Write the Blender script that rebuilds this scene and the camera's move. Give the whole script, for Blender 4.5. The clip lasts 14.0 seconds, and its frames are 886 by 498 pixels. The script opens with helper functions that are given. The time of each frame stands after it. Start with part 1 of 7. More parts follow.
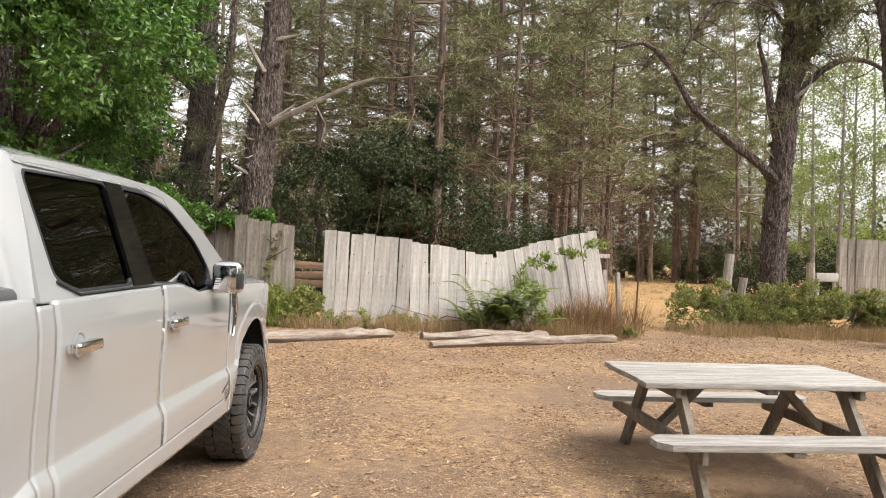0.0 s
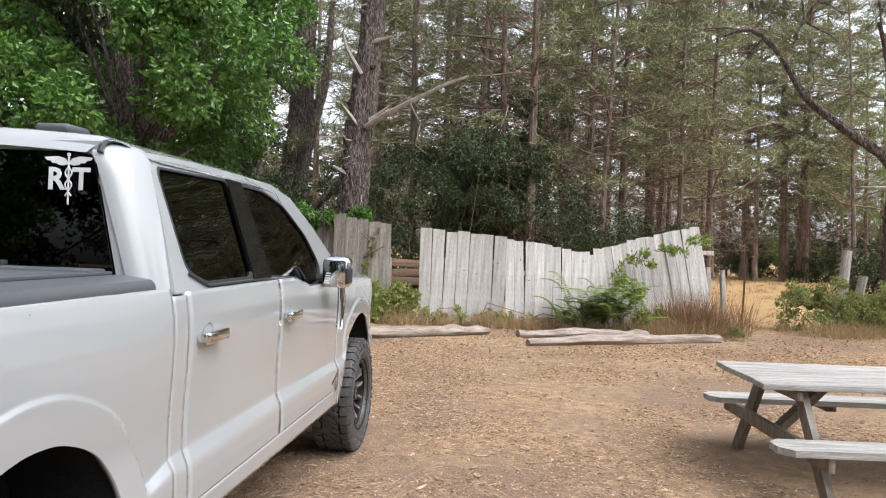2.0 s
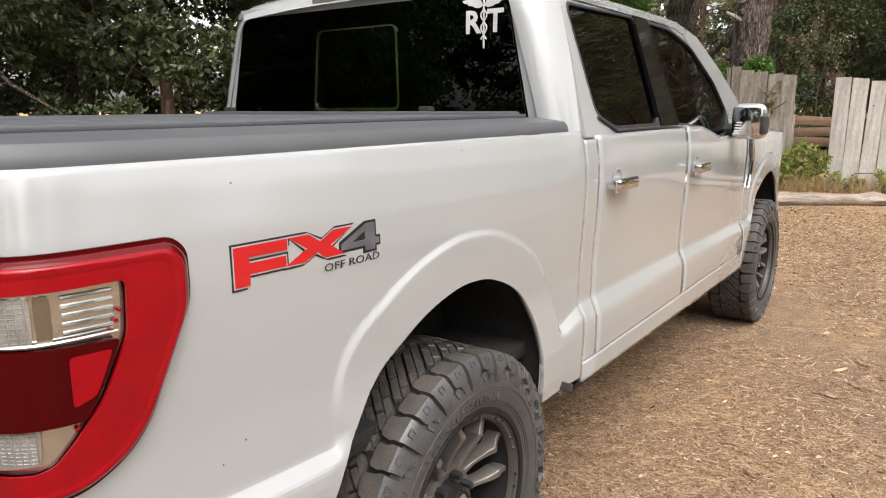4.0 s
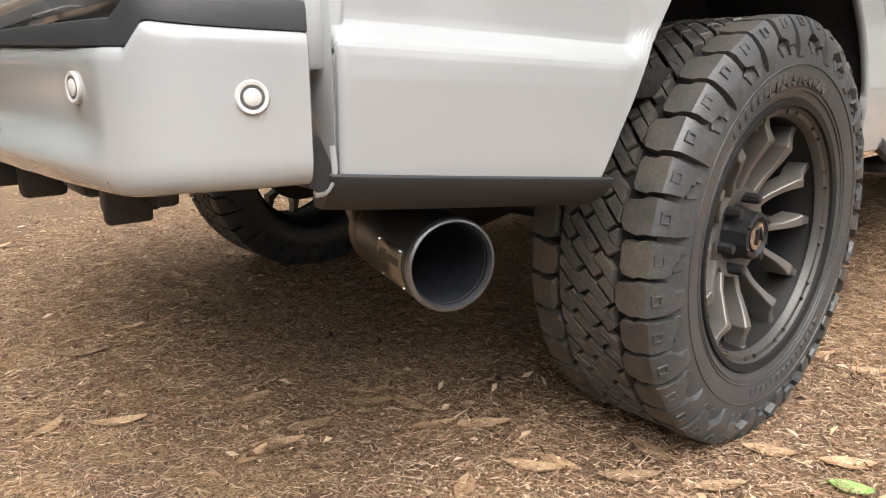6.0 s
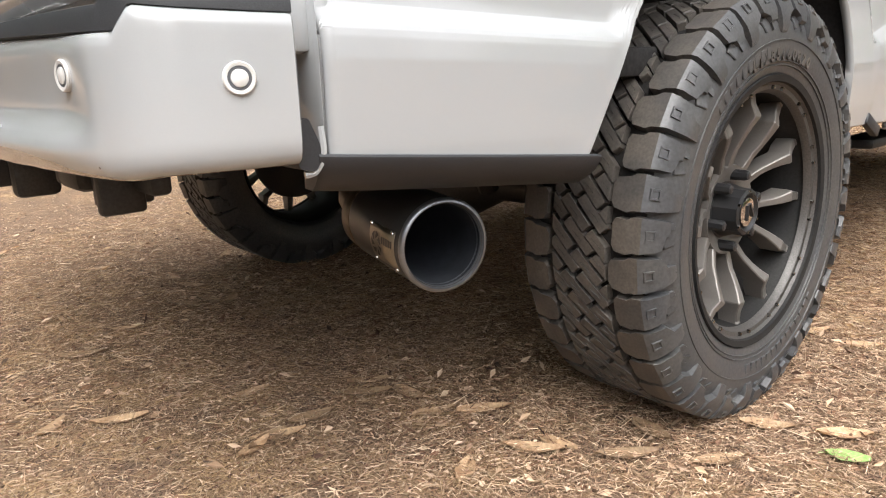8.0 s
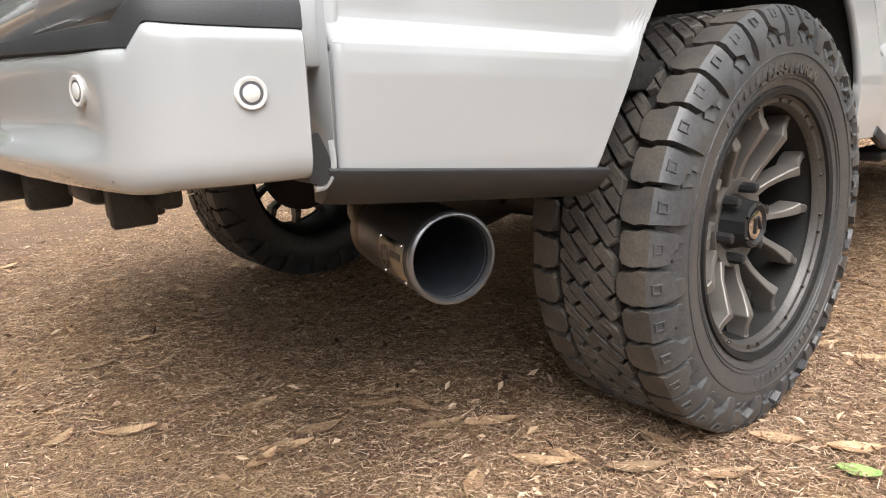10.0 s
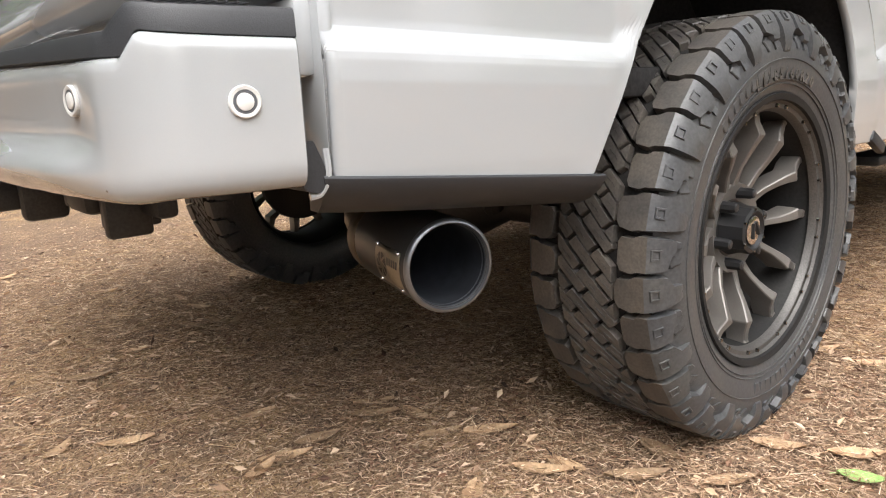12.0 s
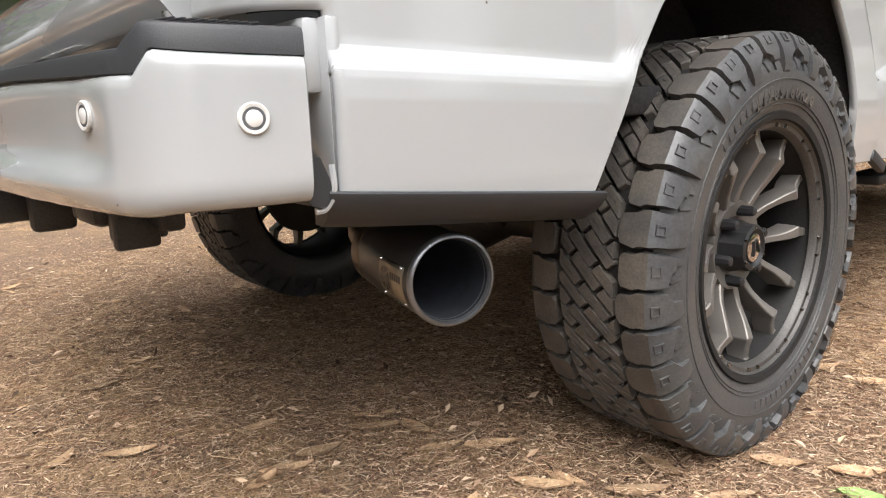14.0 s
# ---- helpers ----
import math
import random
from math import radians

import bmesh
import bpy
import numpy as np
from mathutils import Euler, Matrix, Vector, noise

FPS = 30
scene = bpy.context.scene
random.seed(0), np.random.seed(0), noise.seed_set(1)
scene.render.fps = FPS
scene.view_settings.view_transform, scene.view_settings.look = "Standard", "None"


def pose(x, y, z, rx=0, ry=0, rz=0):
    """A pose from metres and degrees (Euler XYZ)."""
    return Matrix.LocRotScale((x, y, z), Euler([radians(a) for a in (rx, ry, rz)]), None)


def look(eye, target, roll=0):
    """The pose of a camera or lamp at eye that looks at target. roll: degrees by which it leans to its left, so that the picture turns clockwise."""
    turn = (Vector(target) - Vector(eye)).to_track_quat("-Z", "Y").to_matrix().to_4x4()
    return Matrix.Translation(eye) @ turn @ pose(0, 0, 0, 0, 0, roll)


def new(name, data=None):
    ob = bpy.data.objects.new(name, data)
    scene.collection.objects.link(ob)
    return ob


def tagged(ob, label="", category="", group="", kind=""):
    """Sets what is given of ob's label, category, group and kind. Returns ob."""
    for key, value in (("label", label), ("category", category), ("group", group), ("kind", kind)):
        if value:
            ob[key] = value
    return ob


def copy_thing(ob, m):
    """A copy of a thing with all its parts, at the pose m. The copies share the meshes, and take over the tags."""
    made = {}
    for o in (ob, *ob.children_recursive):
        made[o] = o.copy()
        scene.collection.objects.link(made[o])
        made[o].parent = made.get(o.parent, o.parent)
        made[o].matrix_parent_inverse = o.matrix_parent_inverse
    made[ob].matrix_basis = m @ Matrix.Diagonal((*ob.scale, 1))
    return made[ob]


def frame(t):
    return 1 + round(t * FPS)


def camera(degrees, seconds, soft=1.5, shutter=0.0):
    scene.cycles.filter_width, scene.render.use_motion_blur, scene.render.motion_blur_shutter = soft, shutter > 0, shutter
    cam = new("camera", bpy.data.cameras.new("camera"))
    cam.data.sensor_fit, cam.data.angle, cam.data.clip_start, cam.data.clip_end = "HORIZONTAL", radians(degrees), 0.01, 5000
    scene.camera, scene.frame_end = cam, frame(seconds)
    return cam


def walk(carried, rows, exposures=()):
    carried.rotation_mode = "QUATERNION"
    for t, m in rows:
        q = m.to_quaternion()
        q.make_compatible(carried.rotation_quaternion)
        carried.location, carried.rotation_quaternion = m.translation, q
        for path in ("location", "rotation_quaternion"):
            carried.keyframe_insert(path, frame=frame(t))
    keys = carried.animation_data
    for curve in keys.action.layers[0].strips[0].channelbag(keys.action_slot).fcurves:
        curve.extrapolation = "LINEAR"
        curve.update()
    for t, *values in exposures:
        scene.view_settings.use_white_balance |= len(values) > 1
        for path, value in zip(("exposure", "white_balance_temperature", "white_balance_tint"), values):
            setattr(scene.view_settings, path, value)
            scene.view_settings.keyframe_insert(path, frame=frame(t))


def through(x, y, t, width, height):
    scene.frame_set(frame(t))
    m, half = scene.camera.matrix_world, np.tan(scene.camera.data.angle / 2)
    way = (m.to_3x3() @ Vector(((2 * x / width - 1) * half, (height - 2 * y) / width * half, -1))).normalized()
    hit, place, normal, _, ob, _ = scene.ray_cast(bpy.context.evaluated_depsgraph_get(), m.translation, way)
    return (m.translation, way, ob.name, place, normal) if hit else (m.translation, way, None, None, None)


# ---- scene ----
cam = camera(64.8, 14.0, soft=1.1)
PATH = [
    (0, (2.206, -1.576, 1.586), (2.273, 0.423, 1.592), 2.0),
    (0.5, (2.265, -1.548, 1.603), (2.579, 0.425, 1.685), 2.3),
    (1, (2.280, -1.543, 1.605), (2.660, 0.417, 1.714), 2.3),
    (1.5, (2.239, -1.558, 1.592), (2.491, 0.424, 1.680), 2.2),
    (2, (2.119, -1.561, 1.561), (1.927, 0.430, 1.554), 1.8),
    (2.5, (2.137, -1.589, 1.550), (1.501, 0.304, 1.440), 0.8),
    (2.7, (2.143, -1.514, 1.545), (1.381, 0.329, 1.397), 0.6),
    (4.8, (1.677, -1.392, 1.239), (0.349, 0.022, 0.749), 0.3),
    (5, (1.627, -1.383, 1.115), (0.221, -0.039, 0.647), 0.9),
    (5.5, (1.615, -1.373, 0.864), (0.124, -0.116, 0.423), 0.8),
    (6, (1.613, -1.361, 0.742), (0.134, -0.109, 0.248), -0.3),
    (6.5, (1.612, -1.364, 0.713), (0.146, -0.106, 0.193), -1.3),
    (7, (1.621, -1.366, 0.716), (0.164, -0.102, 0.192), -1.7),
    (7.5, (1.631, -1.368, 0.718), (0.17, -0.103, 0.203), -1.9),
    (8, (1.63, -1.367, 0.719), (0.156, -0.109, 0.223), -2.2),
    (8.5, (1.63, -1.372, 0.719), (0.145, -0.122, 0.234), -2.3),
    (11, (1.632, -1.37, 0.723), (0.14, -0.118, 0.27), -2.4),
    (11.5, (1.632, -1.37, 0.721), (0.139, -0.117, 0.273), -2.6),
    (12, (1.632, -1.366, 0.72), (0.137, -0.112, 0.28), -2.7),
    (12.5, (1.633, -1.368, 0.722), (0.136, -0.114, 0.289), -2.7),
    (13, (1.637, -1.367, 0.722), (0.138, -0.112, 0.3), -2.6),
    (13.5, (1.637, -1.368, 0.723), (0.138, -0.111, 0.309), -2.4),
    (14, (1.641, -1.374, 0.724), (0.136, -0.119, 0.323), -2.2),
]
walk(cam, [(t, look(eye, target, roll)) for t, eye, target, roll in PATH], [(0.0, 0.58, 6780, 10), (0.5, 0.58, 6280, 10), (1.0, 0.58, 5990, 10), (2.0, 0.58, 6090, 10), (2.7, 0.60, 6450, 10), (4.8, 0.56, 6720, 10), (5.2, 0.55, 6720, 10), (5.5, 0.56, 6720, 10), (6.2, 0.78, 6620, 10), (7.0, 0.84, 6500, 10), (14.0, 0.84, 6500, 10)])

# ---- light ----
world = bpy.data.worlds.new("sky")
scene.world = world
world.use_nodes = True
wn, wl = world.node_tree.nodes, world.node_tree.links
sky = wn.new("ShaderNodeTexSky")
sky.sky_type, sky.sun_disc = "NISHITA", False
sky.sun_elevation, sky.sun_rotation = radians(57), radians(124)
sky.dust_density, sky.ozone_density, sky.air_density = 4.0, 1.0, 1.0
veil = wn.new("ShaderNodeHueSaturation")
veil.inputs["Saturation"].default_value = 0.18
wl.new(sky.outputs["Color"], veil.inputs["Color"])
wl.new(veil.outputs["Color"], wn["Background"].inputs["Color"])
wn["Background"].inputs["Strength"].default_value = 0.25
sun_data = bpy.data.lights.new("sun", "SUN")
sun_data.energy, sun_data.angle, sun_data.color = 1.25, radians(62), (1.0, 0.98, 0.95)
sun = new("sun", sun_data)
sun.matrix_basis = look((13.5, -9.2, 25), (0, 0, 0))
scene.view_settings.exposure = 0.70

# ---- materials ----
def tree_of(name):
    m = bpy.data.materials.new(name)
    m.use_nodes = True
    return m, m.node_tree.nodes, m.node_tree.links, m.node_tree.nodes["Principled BSDF"]


def surface(name, col, col2=None, rough=0.6, metal=0.0, scale=6.0, fine=60.0, bump=0.0, coat=0.0, stretch=(1, 1, 1), each=0.0, mix=0.5, spec=0.5, var=0.25, bump_dist=0.01):
    """Two colours mixed by a coarse noise, broken by a fine one that also gives relief; each: how much single objects differ."""
    m, n, l, b = tree_of(name)
    col2 = col2 or tuple(c * 0.7 for c in col)
    tc, mp = n.new("ShaderNodeTexCoord"), n.new("ShaderNodeMapping")
    mp.inputs["Scale"].default_value = stretch
    l.new(tc.outputs["Object"], mp.inputs["Vector"])
    big, small = n.new("ShaderNodeTexNoise"), n.new("ShaderNodeTexNoise")
    for tex, s in ((big, scale), (small, fine)):
        tex.inputs["Scale"].default_value = s
        tex.inputs["Detail"].default_value = 6
        l.new(mp.outputs["Vector"], tex.inputs["Vector"])
    ramp = n.new("ShaderNodeValToRGB")
    ramp.color_ramp.elements[0].position, ramp.color_ramp.elements[1].position = mix - 0.16, mix + 0.16
    ramp.color_ramp.elements[0].color, ramp.color_ramp.elements[1].color = (*col, 1), (*col2, 1)
    l.new(big.outputs["Fac"], ramp.inputs["Fac"])
    hsv = n.new("ShaderNodeHueSaturation")
    l.new(ramp.outputs["Color"], hsv.inputs["Color"])
    rng = n.new("ShaderNodeMapRange")
    rng.inputs["From Min"].default_value, rng.inputs["From Max"].default_value = 0.3, 0.7
    rng.inputs["To Min"].default_value, rng.inputs["To Max"].default_value = 1 - var, 1 + var
    l.new(small.outputs["Fac"], rng.inputs["Value"])
    val = rng.outputs["Result"]
    if each:
        info, r2, mul = n.new("ShaderNodeObjectInfo"), n.new("ShaderNodeMapRange"), n.new("ShaderNodeMath")
        r2.inputs["To Min"].default_value, r2.inputs["To Max"].default_value = 1 - each, 1 + each
        l.new(info.outputs["Random"], r2.inputs["Value"])
        mul.operation = "MULTIPLY"
        l.new(val, mul.inputs[0]), l.new(r2.outputs["Result"], mul.inputs[1])
        val = mul.outputs["Value"]
    l.new(val, hsv.inputs["Value"])
    l.new(hsv.outputs["Color"], b.inputs["Base Color"])
    b.inputs["Roughness"].default_value, b.inputs["Metallic"].default_value = rough, metal
    b.inputs["Specular IOR Level"].default_value = spec
    b.inputs["Coat Weight"].default_value, b.inputs["Coat Roughness"].default_value = coat, 0.03
    if bump:
        bp = n.new("ShaderNodeBump")
        bp.inputs["Strength"].default_value, bp.inputs["Distance"].default_value = bump, bump_dist
        l.new(small.outputs["Fac"], bp.inputs["Height"])
        l.new(bp.outputs["Normal"], b.inputs["Normal"])
    return m


def leafy(name, cols, rough=0.5, thin=0.35):
    """Leaves: each leaf takes its own colour between those given, and lets some light through."""
    m, n, l, b = tree_of(name)
    geo, ramp = n.new("ShaderNodeNewGeometry"), n.new("ShaderNodeValToRGB")
    ramp.color_ramp.elements[0].color = (*cols[0], 1)
    ramp.color_ramp.elements[1].color = (*cols[-1], 1)
    for k, c in enumerate(cols[1:-1]):
        e = ramp.color_ramp.elements.new((k + 1) / (len(cols) - 1))
        e.color = (*c, 1)
    l.new(geo.outputs["Random Per Island"], ramp.inputs["Fac"])
    l.new(ramp.outputs["Color"], b.inputs["Base Color"])
    b.inputs["Roughness"].default_value = rough
    if thin:
        tr, mx = n.new("ShaderNodeBsdfTranslucent"), n.new("ShaderNodeMixShader")
        l.new(ramp.outputs["Color"], tr.inputs["Color"])
        mx.inputs["Fac"].default_value = thin
        l.new(b.outputs["BSDF"], mx.inputs[1]), l.new(tr.outputs["BSDF"], mx.inputs[2])
        l.new(mx.outputs["Shader"], n["Material Output"].inputs["Surface"])
    return m


def tinted(name, col, through=0.06):
    """Dark glass: a little light passes, the rest is mirrored by the angle."""
    m, n, l, b = tree_of(name)
    tr, gl, fr, mx = n.new("ShaderNodeBsdfTransparent"), n.new("ShaderNodeBsdfGlossy"), n.new("ShaderNodeFresnel"), n.new("ShaderNodeMixShader")
    tr.inputs["Color"].default_value = (*[c * through for c in col], 1)
    gl.inputs["Roughness"].default_value = 0.01
    fr.inputs["IOR"].default_value = 1.5
    l.new(fr.outputs["Fac"], mx.inputs["Fac"])
    l.new(tr.outputs["BSDF"], mx.inputs[1]), l.new(gl.outputs["BSDF"], mx.inputs[2])
    l.new(mx.outputs["Shader"], n["Material Output"].inputs["Surface"])
    return m


PAINT = surface("pearl_white_paint", (0.350, 0.360, 0.366), (0.342, 0.352, 0.358), rough=0.16, scale=1.2, fine=900, var=0.012, coat=1.0)
BLACK = surface("black_textured_plastic", (0.022, 0.023, 0.026), (0.028, 0.029, 0.032), rough=0.5, fine=700, bump=0.12, bump_dist=0.002)
RUBBER = surface("tyre_rubber", (0.052, 0.053, 0.056), (0.068, 0.066, 0.063), rough=0.38, scale=9, fine=160, bump=0.10, bump_dist=0.002, mix=0.55)
TREAD = surface("tread_rubber", (0.054, 0.050, 0.047), (0.092, 0.080, 0.068), rough=0.46, scale=14, fine=220, bump=0.12, bump_dist=0.002, mix=0.56)
GUN = surface("matt_bronze_alloy", (0.178, 0.163, 0.149), (0.152, 0.140, 0.128), rough=0.42, metal=0.45, scale=10, fine=400, var=0.08)
HUB = surface("satin_black_cap", (0.014, 0.014, 0.015), (0.018, 0.018, 0.019), rough=0.32, var=0.1)
RIMGREY = surface("matt_grey_rim_ring", (0.085, 0.079, 0.074), (0.066, 0.062, 0.058), rough=0.42, metal=0.4, fine=300)
BARREL = surface("dark_rim_barrel", (0.012, 0.012, 0.0125), (0.018, 0.017, 0.016), rough=0.6, spec=0.25, fine=200)
DARKMETAL = surface("dark_coated_steel", (0.025, 0.025, 0.026), (0.04, 0.037, 0.034), rough=0.5, metal=0.4, scale=12, fine=200, bump=0.1, bump_dist=0.002)
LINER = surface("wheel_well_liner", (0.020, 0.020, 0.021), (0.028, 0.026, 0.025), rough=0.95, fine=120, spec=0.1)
CHROME = surface("chrome", (0.75, 0.75, 0.76), (0.7, 0.7, 0.71), rough=0.06, metal=1.0, var=0.02)
SATIN = surface("satin_chrome_panel", (0.30, 0.29, 0.27), (0.29, 0.28, 0.26), rough=0.10, metal=1.0, var=0.03)
GLASS = tinted("tinted_glass", (0.8, 0.9, 0.85))
BADGEBLUE = surface("deep_blue_enamel", (0.012, 0.035, 0.14), (0.012, 0.035, 0.15), rough=0.25, coat=0.4, var=0.03)
RED = surface("red_lens", (0.27, 0.0008, 0.006), (0.23, 0.0007, 0.005), rough=0.08, scale=20, fine=500, var=0.05, coat=0.45, spec=0.15)
RIMRED = surface("dark_red_bevel", (0.10, 0.001, 0.003), (0.08, 0.001, 0.003), rough=0.10, var=0.05, coat=0.4, spec=0.2)
DEEPRED = surface("dark_red_lens", (0.055, 0.0004, 0.0014), (0.045, 0.0004, 0.0012), rough=0.04, var=0.04, coat=0.08, spec=0.12)
CLEAR = surface("ribbed_clear_lens", (0.42, 0.42, 0.41), (0.30, 0.30, 0.30), rough=0.18, metal=0.5, coat=1, scale=30, fine=500, stretch=(1, 1, 1), var=0.2)
SILVER = surface("lamp_reflector_silver", (0.6, 0.59, 0.56), (0.5, 0.49, 0.47), rough=0.15, metal=0.9, coat=1, var=0.05)
DECALSILVER = surface("silver_decal_vinyl", (0.36, 0.365, 0.375), (0.30, 0.305, 0.315), rough=0.35, var=0.05)
DECALRED = surface("red_decal_vinyl", (0.48, 0.012, 0.014), (0.44, 0.011, 0.012), rough=0.35, var=0.03)
DECALBLACK = surface("black_decal_vinyl", (0.012, 0.012, 0.013), rough=0.4, var=0.03)
GLOSSBLACK = surface("gloss_black_trim", (0.006, 0.006, 0.007), (0.007, 0.007, 0.008), rough=0.05, var=0.03)
DECALGREY = surface("grey_decal_vinyl", (0.14, 0.145, 0.16), (0.05, 0.05, 0.06), rough=0.35, scale=9, var=0.05)
DECALWHITE = surface("white_decal_vinyl", (0.75, 0.75, 0.75), rough=0.5, var=0.03)
COVER = surface("grey_folding_cover", (0.085, 0.088, 0.095), (0.075, 0.078, 0.085), rough=0.5, fine=500, bump=0.08, bump_dist=0.002, var=0.08)
SENSOR = surface("white_sensor_cap", (0.66, 0.65, 0.63), rough=0.4, var=0.02)
TIPBLACK = surface("black_exhaust_coating", (0.045, 0.045, 0.0465), (0.0675, 0.0645, 0.0615), rough=0.33, metal=0.5, scale=7, fine=300, var=0.1)
TIPGREY = surface("brushed_tip_edge", (0.30, 0.31, 0.33), (0.22, 0.23, 0.25), rough=0.35, metal=0.9, var=0.1)
TIPINNER = surface("sooty_tip_bore", (0.075, 0.083, 0.10), (0.03, 0.033, 0.04), rough=0.45, metal=0.6, scale=8, var=0.15)
BRASS = surface("brushed_plate", (0.30, 0.265, 0.21), (0.26, 0.23, 0.18), rough=0.35, metal=0.9, fine=300, var=0.08)
BROWNPIPE = surface("heat_stained_pipe", (0.20, 0.155, 0.11), (0.12, 0.095, 0.07), rough=0.4, metal=0.8, scale=10)
CABIN = surface("dark_cabin_trim", (0.012, 0.012, 0.013), rough=0.8)
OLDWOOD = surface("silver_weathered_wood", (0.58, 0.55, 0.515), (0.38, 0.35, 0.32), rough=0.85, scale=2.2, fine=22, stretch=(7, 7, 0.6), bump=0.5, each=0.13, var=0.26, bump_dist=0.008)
# the same weathered wood again, with shade put into its darker colours
SHADEDWOOD = surface("shaded_weathered_wood", (0.40, 0.36, 0.32), (0.22, 0.19, 0.165), rough=0.85, scale=2.4, fine=20, stretch=(7, 7, 0.6), bump=0.5, each=0.2, var=0.32, bump_dist=0.008)
REDWOOD = surface("split_brown_board", (0.30, 0.19, 0.125), (0.2, 0.13, 0.09), rough=0.85, scale=3, fine=20, stretch=(0.8, 9, 9), bump=0.4, each=0.15)
TABLETOP = surface("bleached_table_boards", (0.42, 0.40, 0.375), (0.24, 0.222, 0.20), rough=0.8, scale=3.5, fine=26, stretch=(0.8, 11, 11), bump=0.45, each=0.12, var=0.25, bump_dist=0.005)
TABLELEG = surface("grey_brown_table_timber", (0.24, 0.205, 0.165), (0.15, 0.125, 0.10), rough=0.8, scale=4, fine=26, stretch=(6, 6, 1.2), bump=0.4, each=0.12, var=0.25, bump_dist=0.005)
LOGWOOD = surface("barkless_old_log", (0.36, 0.31, 0.265), (0.19, 0.135, 0.10), rough=0.85, scale=3.5, fine=18, stretch=(0.7, 7, 7), bump=0.6, var=0.3, bump_dist=0.012)
BARK = surface("pine_bark", (0.200, 0.155, 0.135), (0.050, 0.038, 0.033), rough=0.95, scale=9, fine=17, stretch=(2.4, 2.4, 0.75), bump=1.0, var=0.65, bump_dist=0.09)
FARBARK = surface("brown_pine_bark", (0.235, 0.172, 0.135), (0.125, 0.090, 0.072), rough=0.95, scale=4, fine=10, stretch=(2, 2, 0.5), bump=0.6, var=0.4, bump_dist=0.03, each=0.2)
TWIG = surface("bare_brown_twig", (0.27, 0.195, 0.145), (0.15, 0.108, 0.080), rough=0.95, scale=3, fine=20, var=0.3, each=0.2)
PALEBARK = surface("pale_birch_bark", (0.36, 0.35, 0.32), (0.2, 0.195, 0.175), rough=0.85, scale=4, fine=14, stretch=(2, 2, 2), var=0.2)
DEADWOOD = surface("dead_grey_branch", (0.389, 0.341, 0.297), (0.216, 0.178, 0.151), rough=0.9, scale=5, fine=30, var=0.3, bump=0.4)
NEEDLES = leafy("pine_needles", [(0.12, 0.145, 0.070), (0.20, 0.225, 0.105), (0.29, 0.30, 0.145), (0.16, 0.185, 0.09), (0.30, 0.205, 0.105)], thin=0.2)
OAKLEAF = leafy("green_tree_leaves", [(0.0438, 0.106, 0.02), (0.0938, 0.194, 0.035), (0.163, 0.294, 0.0562), (0.0625, 0.138, 0.025)], rough=0.38, thin=0.35)
DARKLEAF = leafy("dark_evergreen_leaves", [(0.030, 0.044, 0.018), (0.055, 0.078, 0.028), (0.092, 0.118, 0.042)], rough=0.45, thin=0.2)
BIRCHLEAF = leafy("light_birch_leaves", [(0.17, 0.25, 0.07), (0.28, 0.36, 0.11), (0.40, 0.44, 0.13), (0.22, 0.30, 0.10)], thin=0.5)
LAUREL = leafy("large_bright_leaves", [(0.07, 0.16, 0.025), (0.13, 0.26, 0.045), (0.22, 0.36, 0.075), (0.09, 0.19, 0.03)], rough=0.4, thin=0.35)
BRAMBLE = leafy("bramble_leaves", [(0.13, 0.19, 0.05), (0.25, 0.30, 0.085), (0.34, 0.34, 0.11), (0.33, 0.25, 0.11)], thin=0.35)
DRYGRASS = leafy("dry_grass", [(0.36, 0.246, 0.12), (0.504, 0.372, 0.204), (0.264, 0.162, 0.084)], rough=0.8, thin=0.3)
STALK = leafy("dry_reddish_stalks", [(0.24, 0.13, 0.07), (0.36, 0.22, 0.12), (0.17, 0.09, 0.05)], rough=0.8, thin=0.2)
FERN = leafy("fern_leaves", [(0.20, 0.28, 0.055), (0.32, 0.40, 0.095), (0.15, 0.22, 0.05)], thin=0.4)
LITTER = leafy("fallen_needles", [(0.06, 0.030, 0.020), (0.32, 0.18, 0.105), (0.80, 0.62, 0.44), (0.18, 0.085, 0.05), (0.60, 0.42, 0.27), (0.05, 0.028, 0.019)], rough=0.8, thin=0)
CHIPS = leafy("pale_dry_chips", [(0.55, 0.37, 0.20), (0.36, 0.21, 0.105), (0.66, 0.48, 0.29), (0.22, 0.12, 0.06), (0.12, 0.062, 0.033)], rough=0.8, thin=0)
DRYLEAF = surface("dry_brown_leaf", (0.46, 0.32, 0.19), (0.27, 0.155, 0.085), rough=0.65, scale=18, fine=160, each=0.35, bump=0.3, bump_dist=0.003)
GREENLEAF = surface("fresh_fallen_leaf", (0.33, 0.50, 0.16), (0.25, 0.40, 0.12), rough=0.5, scale=30, fine=150)
LANTERNGREEN = surface("green_enamel", (0.012, 0.06, 0.05), rough=0.25, coat=1, var=0.05)
CONCRETE = surface("pale_concrete", (0.5, 0.49, 0.47), (0.42, 0.41, 0.39), rough=0.9)


